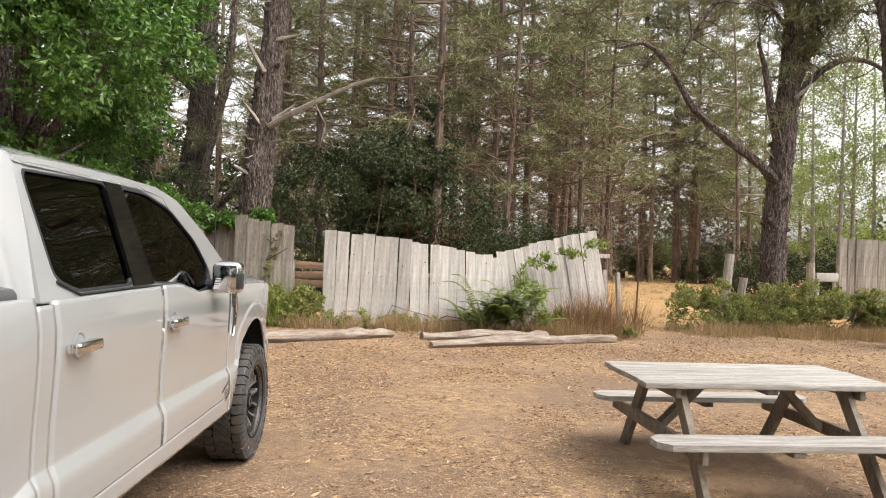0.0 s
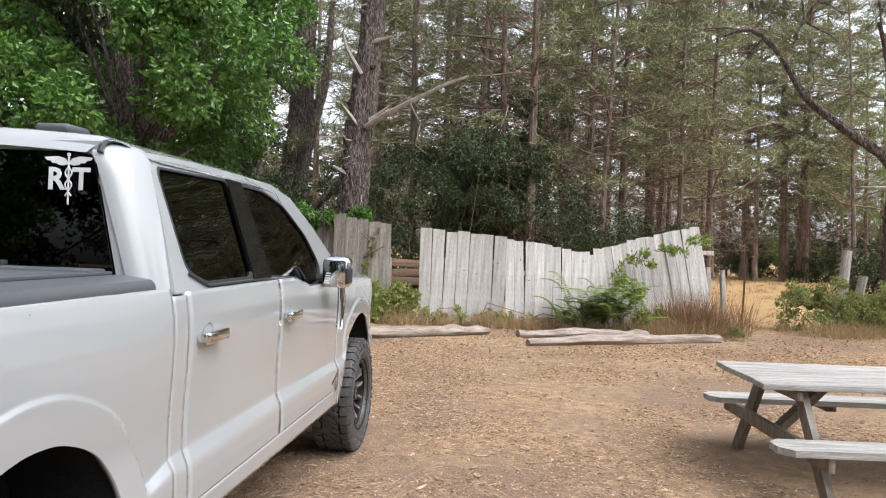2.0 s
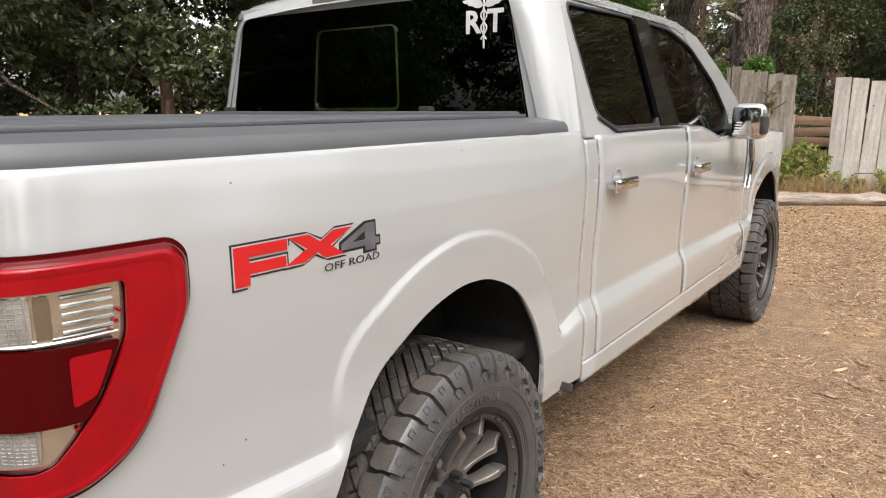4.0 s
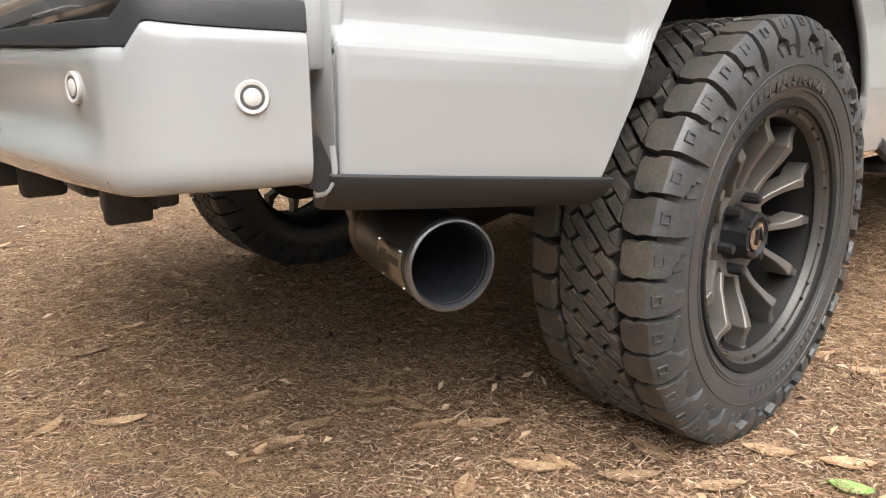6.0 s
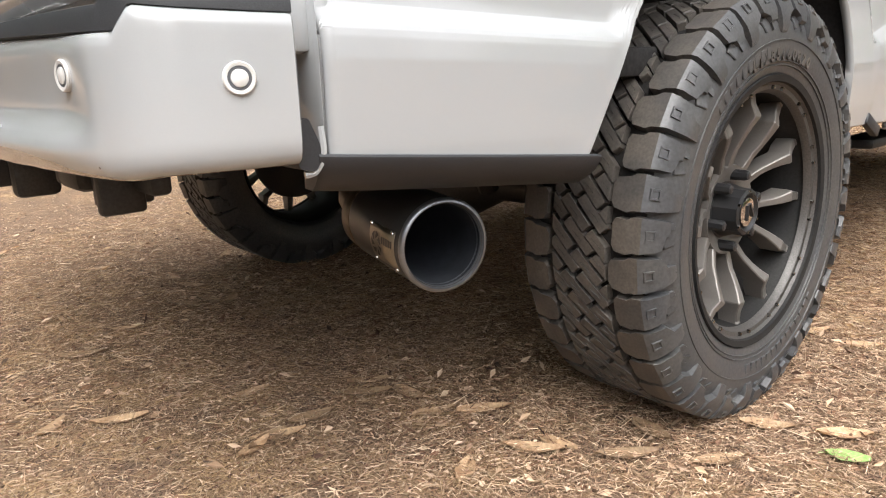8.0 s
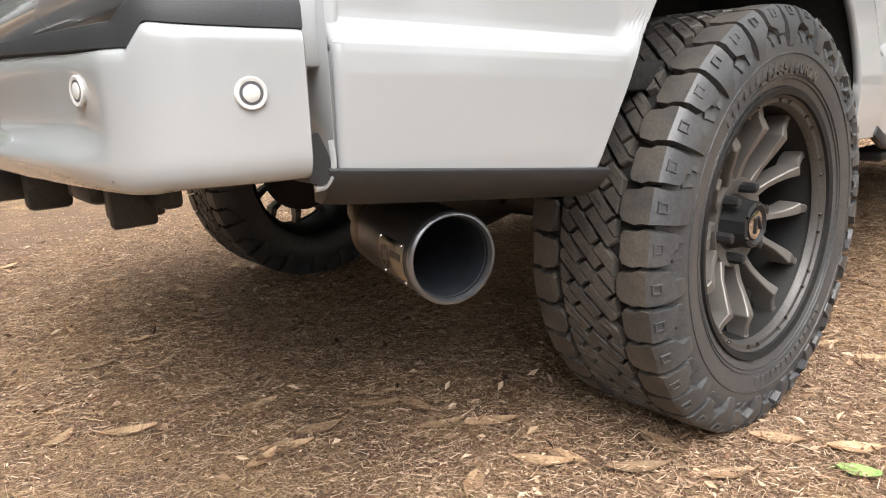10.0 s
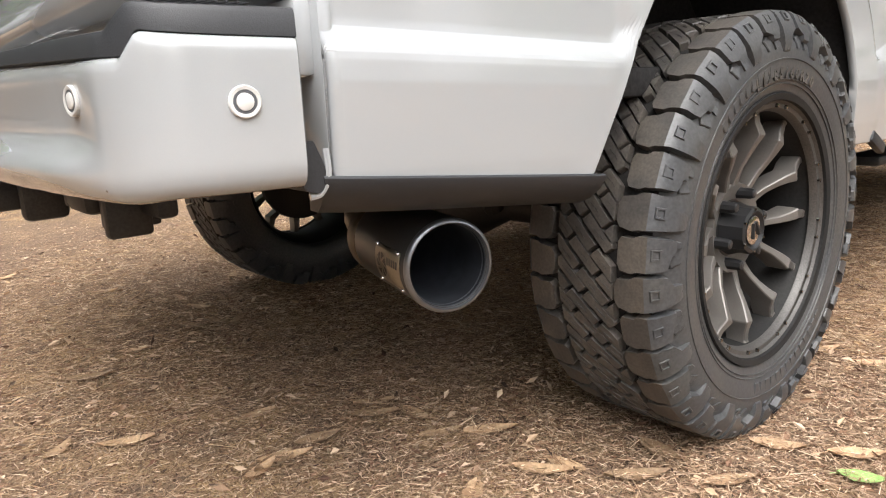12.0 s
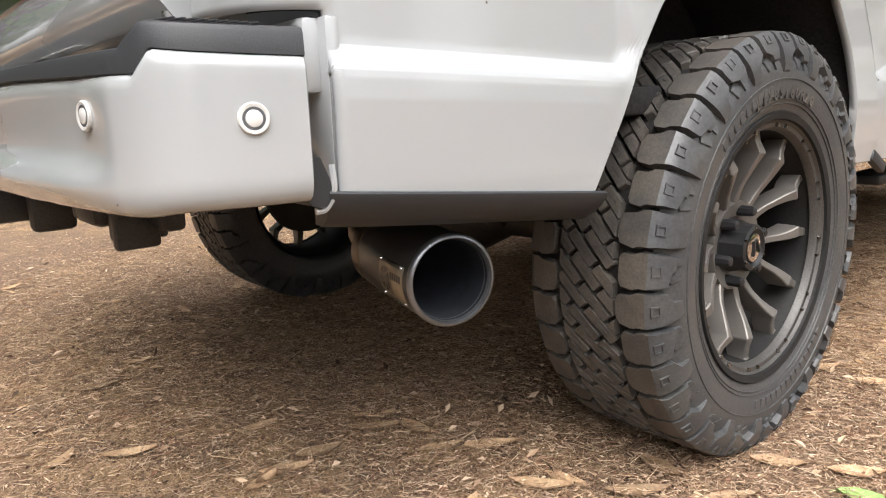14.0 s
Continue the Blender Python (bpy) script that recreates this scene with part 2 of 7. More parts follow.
def soil():
    m, n, l, b = tree_of("needle_strewn_soil")
    tc = n.new("ShaderNodeTexCoord")

    def noise_at(scale, detail=8, rough=0.6):
        t = n.new("ShaderNodeTexNoise")
        t.inputs["Scale"].default_value, t.inputs["Detail"].default_value, t.inputs["Roughness"].default_value = scale, detail, rough
        l.new(tc.outputs["Object"], t.inputs["Vector"])
        return t

    def ramp(src, a, c0, d, c1):
        r = n.new("ShaderNodeValToRGB")
        r.color_ramp.elements[0].position, r.color_ramp.elements[1].position = a, d
        r.color_ramp.elements[0].color, r.color_ramp.elements[1].color = (*c0, 1), (*c1, 1)
        l.new(src, r.inputs["Fac"])
        return r

    def mixed(fac, a, c):
        x = n.new("ShaderNodeMix")
        x.data_type = "RGBA"
        l.new(fac, x.inputs["Factor"]), l.new(a, x.inputs["A"]), l.new(c, x.inputs["B"])
        return x.outputs["Result"]

    patches, mid, grit = noise_at(0.55, 5), noise_at(7), noise_at(130, 10, 0.8)
    dirt = ramp(grit.outputs["Fac"], 0.38, (0.045, 0.028, 0.020), 0.62, (0.34, 0.235, 0.170))
    straw = ramp(grit.outputs["Fac"], 0.39, (0.085, 0.048, 0.026), 0.61, (0.62, 0.425, 0.245))
    f1 = ramp(mid.outputs["Fac"], 0.38, (0, 0, 0), 0.62, (1, 1, 1))
    f2 = ramp(patches.outputs["Fac"], 0.40, (0.05, 0.05, 0.05), 0.60, (1.0, 1.0, 1.0))
    mul = n.new("ShaderNodeMath")
    mul.operation = "MULTIPLY_ADD"
    l.new(f1.outputs["Color"], mul.inputs[0]), l.new(f2.outputs["Color"], mul.inputs[1])
    mul.inputs[2].default_value = 0.12
    col = mixed(mul.outputs["Value"], dirt.outputs["Color"], straw.outputs["Color"])
    # the open grass further out is drier and yellower
    sep, far = n.new("ShaderNodeSeparateXYZ"), n.new("ShaderNodeMapRange")
    l.new(tc.outputs["Object"], sep.inputs["Vector"])
    l.new(sep.outputs["Y"], far.inputs["Value"])
    far.inputs["From Min"].default_value, far.inputs["From Max"].default_value = 12.5, 16
    field = ramp(grit.outputs["Fac"], 0.3, (0.31, 0.18, 0.08), 0.7, (0.60, 0.40, 0.20))
    col = mixed(far.outputs["Result"], col, field.outputs["Color"])
    l.new(col, b.inputs["Base Color"])
    b.inputs["Roughness"].default_value = 0.95
    b.inputs["Specular IOR Level"].default_value = 0.15
    bp = n.new("ShaderNodeBump")
    bp.inputs["Strength"].default_value, bp.inputs["Distance"].default_value = 0.8, 0.012
    l.new(grit.outputs["Fac"], bp.inputs["Height"])
    l.new(bp.outputs["Normal"], b.inputs["Normal"])
    return m


SOIL = soil()


def specks(m):
    """Fine road-dirt specks, sparse and dark, over the paint."""
    n, l = m.node_tree.nodes, m.node_tree.links
    b = n["Principled BSDF"]
    src = b.inputs["Base Color"].links[0].from_socket
    tc, vo, sep, small, rare, both, mx = n.new("ShaderNodeTexCoord"), n.new("ShaderNodeTexVoronoi"), n.new("ShaderNodeSeparateColor"), n.new("ShaderNodeMath"), n.new("ShaderNodeMath"), n.new("ShaderNodeMath"), n.new("ShaderNodeMix")
    vo.inputs["Scale"].default_value = 26
    l.new(tc.outputs["Object"], vo.inputs["Vector"])
    small.operation, rare.operation, both.operation = "LESS_THAN", "LESS_THAN", "MULTIPLY"
    small.inputs[1].default_value, rare.inputs[1].default_value = 0.055, 0.10
    l.new(vo.outputs["Distance"], small.inputs[0])
    l.new(vo.outputs["Color"], sep.inputs["Color"])
    l.new(sep.outputs["Red"], rare.inputs[0])
    l.new(small.outputs["Value"], both.inputs[0]), l.new(rare.outputs["Value"], both.inputs[1])
    mx.data_type = "RGBA"
    mx.inputs["B"].default_value = (0.12, 0.10, 0.085, 1)
    l.new(both.outputs["Value"], mx.inputs["Factor"]), l.new(src, mx.inputs["A"])
    l.new(mx.outputs["Result"], b.inputs["Base Color"])


specks(PAINT)

# ---- building blocks ----
def part(name, bm, material, parent=None, label="", smooth=35.0):
    """Links a bmesh as one mesh object, under a thing or a part."""
    me = bpy.data.meshes.new(name)
    bmesh.ops.recalc_face_normals(bm, faces=bm.faces)
    for f in bm.faces:
        f.smooth = smooth > 0
    if smooth:
        lim = radians(smooth)
        for e in bm.edges:
            if len(e.link_faces) == 2 and e.calc_face_angle(0) > lim:
                e.smooth = False
    bm.to_mesh(me)
    bm.free()
    me.materials.append(material)
    ob = new(name, me)
    ob.parent = parent
    if label:
        ob["label"] = label
    return ob


def raw(name, verts, faces, material, parent=None, label="", smooth=False):
    me = bpy.data.meshes.new(name)
    me.from_pydata(verts, [], faces)
    if smooth:
        me.shade_smooth()
    me.materials.append(material)
    ob = new(name, me)
    ob.parent = parent
    if label:
        ob["label"] = label
    return ob


def thing(name, label, category, at=(0, 0, 0), group="", turn=0.0):
    ob = new(name)
    ob.empty_display_size = 0.1
    ob.matrix_basis = pose(*at, 0, 0, turn)
    return tagged(ob, label, category, group)


def solid(ob, thickness, offset=-1.0):
    m = ob.modifiers.new("thickness", "SOLIDIFY")
    m.thickness, m.offset = thickness, offset
    return ob


def box(bm, centre, size, bevel=0.0, m=None, seg=2):
    made = bmesh.ops.create_cube(bm, size=1.0)["verts"]
    bmesh.ops.scale(bm, vec=size, verts=made)
    if bevel:
        edges = list({e for v in made for e in v.link_edges})
        out = bmesh.ops.bevel(bm, geom=edges, offset=bevel, segments=seg, affect="EDGES", profile=0.5)
        made = list({v for f in out["faces"] for v in f.verts} | {v for v in made if v.is_valid})
    bmesh.ops.transform(bm, matrix=Matrix.Translation(centre) @ (m or Matrix()), verts=made)
    return made


def loft(bm, rings, closed=True, caps=False):
    rows = [[bm.verts.new(p) for p in ring] for ring in rings]
    for a, b in zip(rows, rows[1:]):
        n = len(a)
        for k in range(n if closed else n - 1):
            q = (a[k], a[(k + 1) % n], b[(k + 1) % n], b[k])
            if len({v.co.to_tuple(6) for v in q}) >= 3:
                try:
                    bm.faces.new(q)
                except ValueError:
                    pass
    if caps:
        bm.faces.new(rows[0]), bm.faces.new(list(reversed(rows[-1])))
    return rows


def lathe(bm, profile, seg=48, m=None, start=0.0):
    """Turns a profile of (radius, height along x) round the x axis."""
    m = m or Matrix()
    rings = []
    for r, a in profile:
        rings.append([m @ Vector((a, r * math.sin(start + 2 * math.pi * k / seg), r * math.cos(start + 2 * math.pi * k / seg))) for k in range(seg)])
    return loft(bm, rings)


def tube(bm, pts, radii, seg=8, caps=True, wobble=0.0, rnd=None):
    pts = [Vector(p) for p in pts]
    rings, side = [], None
    for k, p in enumerate(pts):
        d = (pts[min(k + 1, len(pts) - 1)] - pts[max(k - 1, 0)]).normalized()
        if side is None:
            side = d.cross(Vector((0.31, 0.17, 0.93))).normalized()
        side = (side - d * side.dot(d)).normalized()
        up, r = d.cross(side), radii[k] if hasattr(radii, "__len__") else radii
        ring = []
        for s in range(seg):
            a = 2 * math.pi * s / seg
            rr = float(r) * (1 + (rnd.uniform(-wobble, wobble) if wobble else 0))
            ring.append(p + (math.cos(a) * side + math.sin(a) * up) * rr)
        rings.append(ring)
    loft(bm, rings, True, caps)


def spline(ctrl, n=8):
    """A smooth curve through the control points."""
    P = [Vector(p) for p in ctrl]
    Q = [2 * P[0] - P[1], *P, 2 * P[-1] - P[-2]]
    out = []
    for i in range(1, len(Q) - 2):
        a, b, c, d = Q[i - 1 : i + 3]
        for k in range(n):
            t = k / n
            out.append(0.5 * (2 * b + (c - a) * t + (2 * a - 5 * b + 4 * c - d) * t * t + (3 * b - a - 3 * c + d) * t ** 3))
    return out + [P[-1]]


def plate(bm, outer, holes, place, depth):
    """A flat panel with holes, given in two coordinates and put into space by place(a, b, d); depth is its thickness."""
    loops = []
    for ring in (outer, *holes):
        loops.append([bm.verts.new((a, b, 0)) for a, b in ring])
    edges = [bm.edges.new((r[k], r[(k + 1) % len(r)])) for r in loops for k in range(len(r))]
    made = bmesh.ops.triangle_fill(bm, edges=edges, use_beauty=True)["geom"]
    faces = [f for f in made if isinstance(f, bmesh.types.BMFace)]
    top = {v: v for f in faces for v in f.verts}
    low = {v: bm.verts.new((v.co.x, v.co.y, 1)) for v in top}
    if depth:
        for f in faces:
            bm.faces.new([low[v] for v in reversed(f.verts)])
        for r in loops:
            for k in range(len(r)):
                a, b = r[k], r[(k + 1) % len(r)]
                if a in low and b in low:
                    bm.faces.new((b, a, low[a], low[b]))
    for v in set(top) | set(low.values()):
        v.co = place(v.co.x, v.co.y, v.co.z * depth)


def rounded(pts, r=0.03, n=4):
    """A polygon with rounded corners."""
    out, P = [], [Vector(p) for p in pts]
    for k, p in enumerate(P):
        a, c = P[k - 1] - p, P[(k + 1) % len(P)] - p
        rr = min(r, a.length * 0.45, c.length * 0.45)
        s, e = p + a.normalized() * rr, p + c.normalized() * rr
        for i in range(n + 1):
            t = i / n
            q = s * (1 - t) ** 2 + 2 * p * t * (1 - t) + e * t * t
            out.append((q.x, q.y))
    return out


def wording(text, size, material, m, parent, name, extrude=0.001, label="", bold=0.0, width=1.0):
    cu = bpy.data.curves.new(name, "FONT")
    cu.body, cu.size, cu.extrude, cu.offset = text, size, extrude, bold
    cu.align_x, cu.align_y, cu.resolution_u = "CENTER", "CENTER", 2
    tmp = bpy.data.objects.new(name, cu)
    scene.collection.objects.link(tmp)
    me = bpy.data.meshes.new_from_object(tmp.evaluated_get(bpy.context.evaluated_depsgraph_get()))
    bpy.data.objects.remove(tmp)
    bpy.data.curves.remove(cu)
    me.transform(m @ Matrix.Diagonal((width, 1, 1, 1)))
    me.materials.clear()
    me.materials.append(material)
    ob = new(name, me)
    ob.parent = parent
    if label:
        ob["label"] = label
    return ob


def axes(origin, right, up):
    """A matrix that lays the x axis along right and the y axis along up."""
    r, u = Vector(right).normalized(), Vector(up).normalized()
    u = (u - r * u.dot(r)).normalized()
    n = r.cross(u)
    m = Matrix((r, u, n)).transposed().to_4x4()
    m.translation = origin
    return m

# ---- the pickup truck: rear axle at the origin, front towards +y ----
truck = thing("pickup_truck", "white crew-cab pickup truck with dark wheels parked on bare ground", "pickup truck")
PLAN = spline([(0.78, -1.062), (0.86, -1.055), (0.915, -1.035), (0.95, -1.0), (0.968, -0.95), (0.978, -0.87), (0.985, -0.77), (0.994, -0.6), (1.0, -0.4)], 10)
RUN = [0.0]
for p, q in zip(PLAN, PLAN[1:]):
    RUN.append(RUN[-1] + (q - p).length)
RUN = [r - RUN[-1] - 0.4 for r in RUN]
PX, PY = [p.x for p in PLAN], [p.y for p in PLAN]
SECTION_Z = [0.48, 0.60, 0.70, 0.724, 0.732, 0.738, 0.7590, 0.7615, 0.765, 0.80, 0.90, 1.05, 1.16, 1.24, 1.32, 1.37, 1.41]
SECTION_X = [-0.02, -0.006, 0.0, -0.0008, -0.0022, -0.0050, -0.0245, -0.0262, -0.0265, -0.0262, -0.025, -0.016, -0.012, -0.014, -0.026, -0.040, -0.060]
REAR_ARCH = [(-0.54, 0.57), (-0.44, 0.75), (-0.34, 0.885), (-0.25, 0.945), (-0.15, 0.995), (-0.04, 1.025), (0.04, 1.03), (0.13, 1.018), (0.25, 0.97), (0.34, 0.90), (0.405, 0.80), (0.437, 0.69), (0.447, 0.55)]
ARCH = spline([(y, z, 0) for y, z in REAR_ARCH], 8)


def plan_at(u):
    if u >= -0.4:
        return Vector((1.0, u)), Vector((1.0, 0.0))
    x, y = np.interp(u, RUN, PX), np.interp(u, RUN, PY)
    x2, y2 = np.interp(u + 0.01, RUN, PX), np.interp(u + 0.01, RUN, PY)
    x1, y1 = np.interp(u - 0.01, RUN, PX), np.interp(u - 0.01, RUN, PY)
    return Vector((x, y)), Vector((y2 - y1, x1 - x2)).normalized()


def arch_low(u, centre):
    ys, zs = [p.x for p in ARCH], [p.y for p in ARCH]
    return np.interp(u - centre, ys, zs, left=-1, right=-1)


def flare(u, z, centre):
    """How far a point of the side belongs to the raised lip round a wheel opening, 0 to 1."""
    y = u - centre
    s = min((y - p.x) ** 2 + (z - p.y) ** 2 for p in ARCH) ** 0.5
    w = 0.118
    if y < 0:
        e = min(max((z - 0.80) / 0.22, 0), 1)
        w = 0.004 + 0.114 * e * (2 - e)
    k = 1 - min(max((s - w) / float(np.interp(z, [0.78, 0.92], [0.040, 0.011])), 0), 1)
    fade = min(1.0, max(0.85, (z - 0.75) / 0.14)) if y < 0 and centre == 0.0 else 1.0
    return k * k * (3 - 2 * k) * fade


def crease(u):
    """Height of the body crease; on the doors its lower slope is wider than on the bed."""
    return float(np.interp(u, [-1.2, -0.96, -0.41, 0.45, 0.60, 0.74, 1.80, 2.80, 3.40, 4.5], [0.797, 0.797, 0.775, 0.756, 0.766, 0.804, 0.801, 0.782, 0.765, 0.75]))


def level(u, z):
    c = crease(u)
    return 0.7605 + (z - c) * (1.0 if z > c else float(np.interp(u, [0.60, 0.78, 3.0, 3.2], [1.0, 0.45, 0.45, 1.0])))


def skin(u, z, out=0.0):
    """A point of the right-hand body side: u runs along the side and round the rear corner."""
    p, n = plan_at(u)
    o = np.interp(level(u, z), SECTION_Z, SECTION_X) + out
    for centre in (0.0, 3.69):
        if abs(u - centre) < 0.72 and z < 1.22:
            k = flare(u, z, centre)
            edge = float(np.interp(z, [0.48, 0.60, 0.70, 0.80, 0.92], [-0.02, -0.006, -0.002, -0.009, -0.016])) + out
            mix = min(1.0, max(0.0, (z - 0.84) / 0.12))
            o += k * ((o + 0.010 if mix == 1.0 else edge * (1 - mix) + (o + 0.010) * mix) - o)
    if u > 4.0:
        o -= 0.10 * ((u - 4.0) / 0.55) ** 2
    q = p + n * o
    return Vector((q.x, q.y, z))


def span(*stops):
    out = []
    for a, b, n in stops:
        out += [a + (b - a) * k / n for k in range(n)]
    return out + [stops[-1][1]]


def panel_rows(a, b, u, rows):
    """Heights from a to b, close together round the body crease so that it stays crisp."""
    if rows < 40:
        return [a + (b - a) * k / rows for k in range(rows + 1)]
    c = max(crease(u), a + 0.06)
    n = rows // 3
    out = []
    for p, q, m in ((a, c - 0.036, n), (c - 0.036, c - 0.0014, n - 4), (c - 0.0014, c + 0.0014, 4), (c + 0.0014, b, rows - 2 * n)):
        out += [p + (q - p) * k / m for k in range(m)]
    return out + [b]


def side_panel(name, columns, low, high, label="", rows=84, thick=0.018):
    made = []
    for side in (1, -1):
        bm = bmesh.new()
        # where the lower edge jumps, the shorter part takes the rows of the longer one, so that both join without a seam
        jump = next((k for k in range(1, len(columns)) if low(columns[k - 1]) - low(columns[k]) > 0.12), 0)
        spread_z = lambda u: panel_rows(low(u), high(u), u, rows)
        if jump:
            short = [z for z in spread_z(columns[jump]) if z > low(columns[0]) - 0.002]
            loft(bm, [[Vector((side * p.x, p.y, p.z)) for p in (skin(u, z) for z in short)] for u in columns[: jump + 1]], closed=False)
        loft(bm, [[Vector((side * p.x, p.y, p.z)) for p in (skin(u, z) for z in spread_z(u))] for u in columns[jump:]], closed=False)
        bmesh.ops.remove_doubles(bm, verts=bm.verts, dist=0.0001)
        bmesh.ops.recalc_face_normals(bm, faces=bm.faces)
        if sum(f.normal.x * f.calc_area() for f in bm.faces) * side < 0:
            bmesh.ops.reverse_faces(bm, faces=bm.faces)
        me = bpy.data.meshes.new(name)
        for f in bm.faces:
            f.smooth = True
        bm.to_mesh(me)
        bm.free()
        me.materials.append(PAINT)
        ob = new(name, me)
        ob.parent = truck
        solid(ob, thick)
        if label:
            ob["label"] = label
        made.append(ob)
    return made


def bed_low(u):
    if u < -0.958:
        return 0.826
    a = arch_low(u, 0.0)
    b = 0.632 - 0.10 * (u + 0.97) if u < 0 else 0.555 - 0.012 * u
    return max(a, b)


side_panel("bedside", span((-1.205, -0.9585, 24), (-0.957, -0.54, 30), (-0.54, -0.30, 44), (-0.30, 0.30, 40), (0.30, 0.45, 56), (0.45, 0.64, 34), (0.64, 0.728, 5)), bed_low, lambda u: 1.388, rows=150)
side_panel("cab_corner", span((0.731, 0.8355, 6)), lambda u: 0.60, lambda u: 1.36)
side_panel("rear_door", span((0.8385, 1.8485, 26)), lambda u: 0.60, lambda u: 1.372)
side_panel("front_door", span((1.8515, 3.032, 26)), lambda u: 0.60, lambda u: 1.372 - 0.06 * max(0, min((u - 2.1) / 0.3, 1)))
side_panel("rocker_panel", span((0.735, 3.15, 20)), lambda u: 0.535 - 0.016 * u, lambda u: 0.597, rows=6)
side_panel("front_fender", span((3.036, 3.15, 6), (3.15, 3.40, 44), (3.40, 3.99, 40), (3.99, 4.14, 50), (4.14, 4.50, 14)), lambda u: max(arch_low(u, 3.69), 0.49 if u < 3.69 else 0.50), lambda u: 1.315 - 0.05 * ((u - 3.0) / 1.5) ** 2)

# black lower cladding on the bed side
for side in (1, -1):
    bm = bmesh.new()
    rings = []
    for u in span((-0.972, -0.508, 16)):
        top = 0.632 - 0.10 * (u + 0.97)
        prof = [skin(u, top + dz, o) for dz, o in ((0.003, 0.002), (0.003, 0.0055), (0.0005, 0.0075), (-0.004, 0.0075), (-0.020, -0.001), (-0.034, -0.016), (-0.044, -0.034), (-0.046, -0.07), (0.0, -0.07))]
        rings.append([Vector((side * p.x, p.y, p.z)) for p in prof])
    loft(bm, rings, True, True)
    part("lower_cladding", bm, BLACK, truck, "matt black plastic lower trim")

# ---- cab ----
def cab_x(z):
    return float(np.interp(z, [1.34, 1.60, 1.80, 1.865, 1.89], [0.955, 0.878, 0.815, 0.785, 0.75]))


REAR_WIN = rounded([(0.925, 1.437), (0.895, 1.80), (0.915, 1.826), (1.575, 1.84), (1.585, 1.386), (1.07, 1.385)], 0.05, 5)
FRONT_WIN = rounded([(1.78, 1.387), (1.705, 1.838), (2.02, 1.832), (2.30, 1.765), (2.58, 1.60), (2.72, 1.43), (2.66, 1.315), (2.46, 1.297), (2.13, 1.366)], 0.05, 5)
CAB_EDGE = [(0.80, 1.365), (0.835, 1.60), (0.86, 1.80), (0.90, 1.872), (1.30, 1.888), (1.9, 1.888), (2.25, 1.878), (2.48, 1.82), (2.78, 1.66), (3.08, 1.46), (3.20, 1.36), (3.03, 1.30), (2.40, 1.295), (2.12, 1.368), (1.5, 1.368)]
for side in (1, -1):
    put = lambda a, b, d: Vector((side * (cab_x(b) - d), a, b))
    bm = bmesh.new()
    plate(bm, CAB_EDGE, [REAR_WIN, FRONT_WIN], put, 0.03)
    part("cab_side_frame", bm, PAINT, truck, smooth=25)
    for pane, ring in (("rear_side_window", REAR_WIN), ("front_side_window", FRONT_WIN)):
        bm = bmesh.new()
        plate(bm, ring, [], lambda a, b, d: Vector((side * (cab_x(b) - 0.010 - d), a, b)), 0.006)
        part(pane, bm, GLASS, truck, "dark tinted side window")
        mid = Vector((sum(p[0] for p in ring) / len(ring), sum(p[1] for p in ring) / len(ring)))
        inner = [((a - mid.x) * 0.965 + mid.x, (b - mid.y) * 0.955 + mid.y) for a, b in ring]
        bm = bmesh.new()
        plate(bm, ring, [inner], lambda a, b, d: Vector((side * (cab_x(b) + 0.002 - d), a, b)), 0.014)
        part("window_seal", bm, BLACK, truck)
    # black pillar between the doors
    bm = bmesh.new()
    plate(bm, [(1.565, 1.384), (1.555, 1.842), (1.725, 1.842), (1.80, 1.384)], [], lambda a, b, d: Vector((side * (cab_x(b) + 0.009 - d), a, b)), 0.025)
    part("door_pillar", bm, GLOSSBLACK, truck, "gloss black door pillar")
    bm = bmesh.new()
    tube(bm, [(side * (cab_x(z) + 0.006), y, z) for y, z in ((0.93, 1.43), (1.07, 1.378), (1.6, 1.378), (2.1, 1.362), (2.44, 1.292), (2.66, 1.304))], 0.006, 6)
    part("belt_moulding", bm, BLACK, truck)
    # rounded rear pillar
    bm = bmesh.new()
    rings = []
    for z, inset in [(1.36 + 0.05 * k, 0.0) for k in range(10)] + [(1.84, 0.004), (1.858, 0.012), (1.872, 0.024), (1.884, 0.042), (1.892, 0.066), (1.898, 0.10)]:
        x1, back = cab_x(min(z, 1.84)) - inset * 0.9, 0.715 + 0.012 * (z - 1.36) + inset * 0.8
        rings.append([Vector((side * (x1 - 0.12 + 0.12 * math.cos(math.pi / 2 * k / 12)), 0.885 + (back - 0.885) * math.sin(math.pi / 2 * k / 12), z)) for k in range(13)])
    loft(bm, rings, closed=False)
    part("rear_pillar", bm, PAINT, truck, smooth=60)

# roof skin
bm = bmesh.new()
rings = []
for y in span((0.712, 0.80, 8), (0.80, 2.2, 16), (2.2, 2.52, 6)):
    drop = 0.0
    if y < 0.80:
        drop = 0.072 * ((0.80 - y) / 0.088) ** 2.2
    if y > 1.9:
        drop = 0.06 * ((y - 1.9) / 0.6) ** 2
    ring = []
    for k in range(25):
        half = 0.80 - 0.13 * max(0, (0.90 - y) / 0.175) ** 1.5
        x = half * (k / 12 - 1)
        edge = max(0, (abs(x) - 0.66) / 0.13)
        ring.append(Vector((x, y, 1.948 - 0.043 * (x / 0.79) ** 2 - 0.054 * edge ** 2 - drop)))
    rings.append(ring)
loft(bm, rings, closed=False)
part("roof", bm, PAINT, truck, smooth=60)
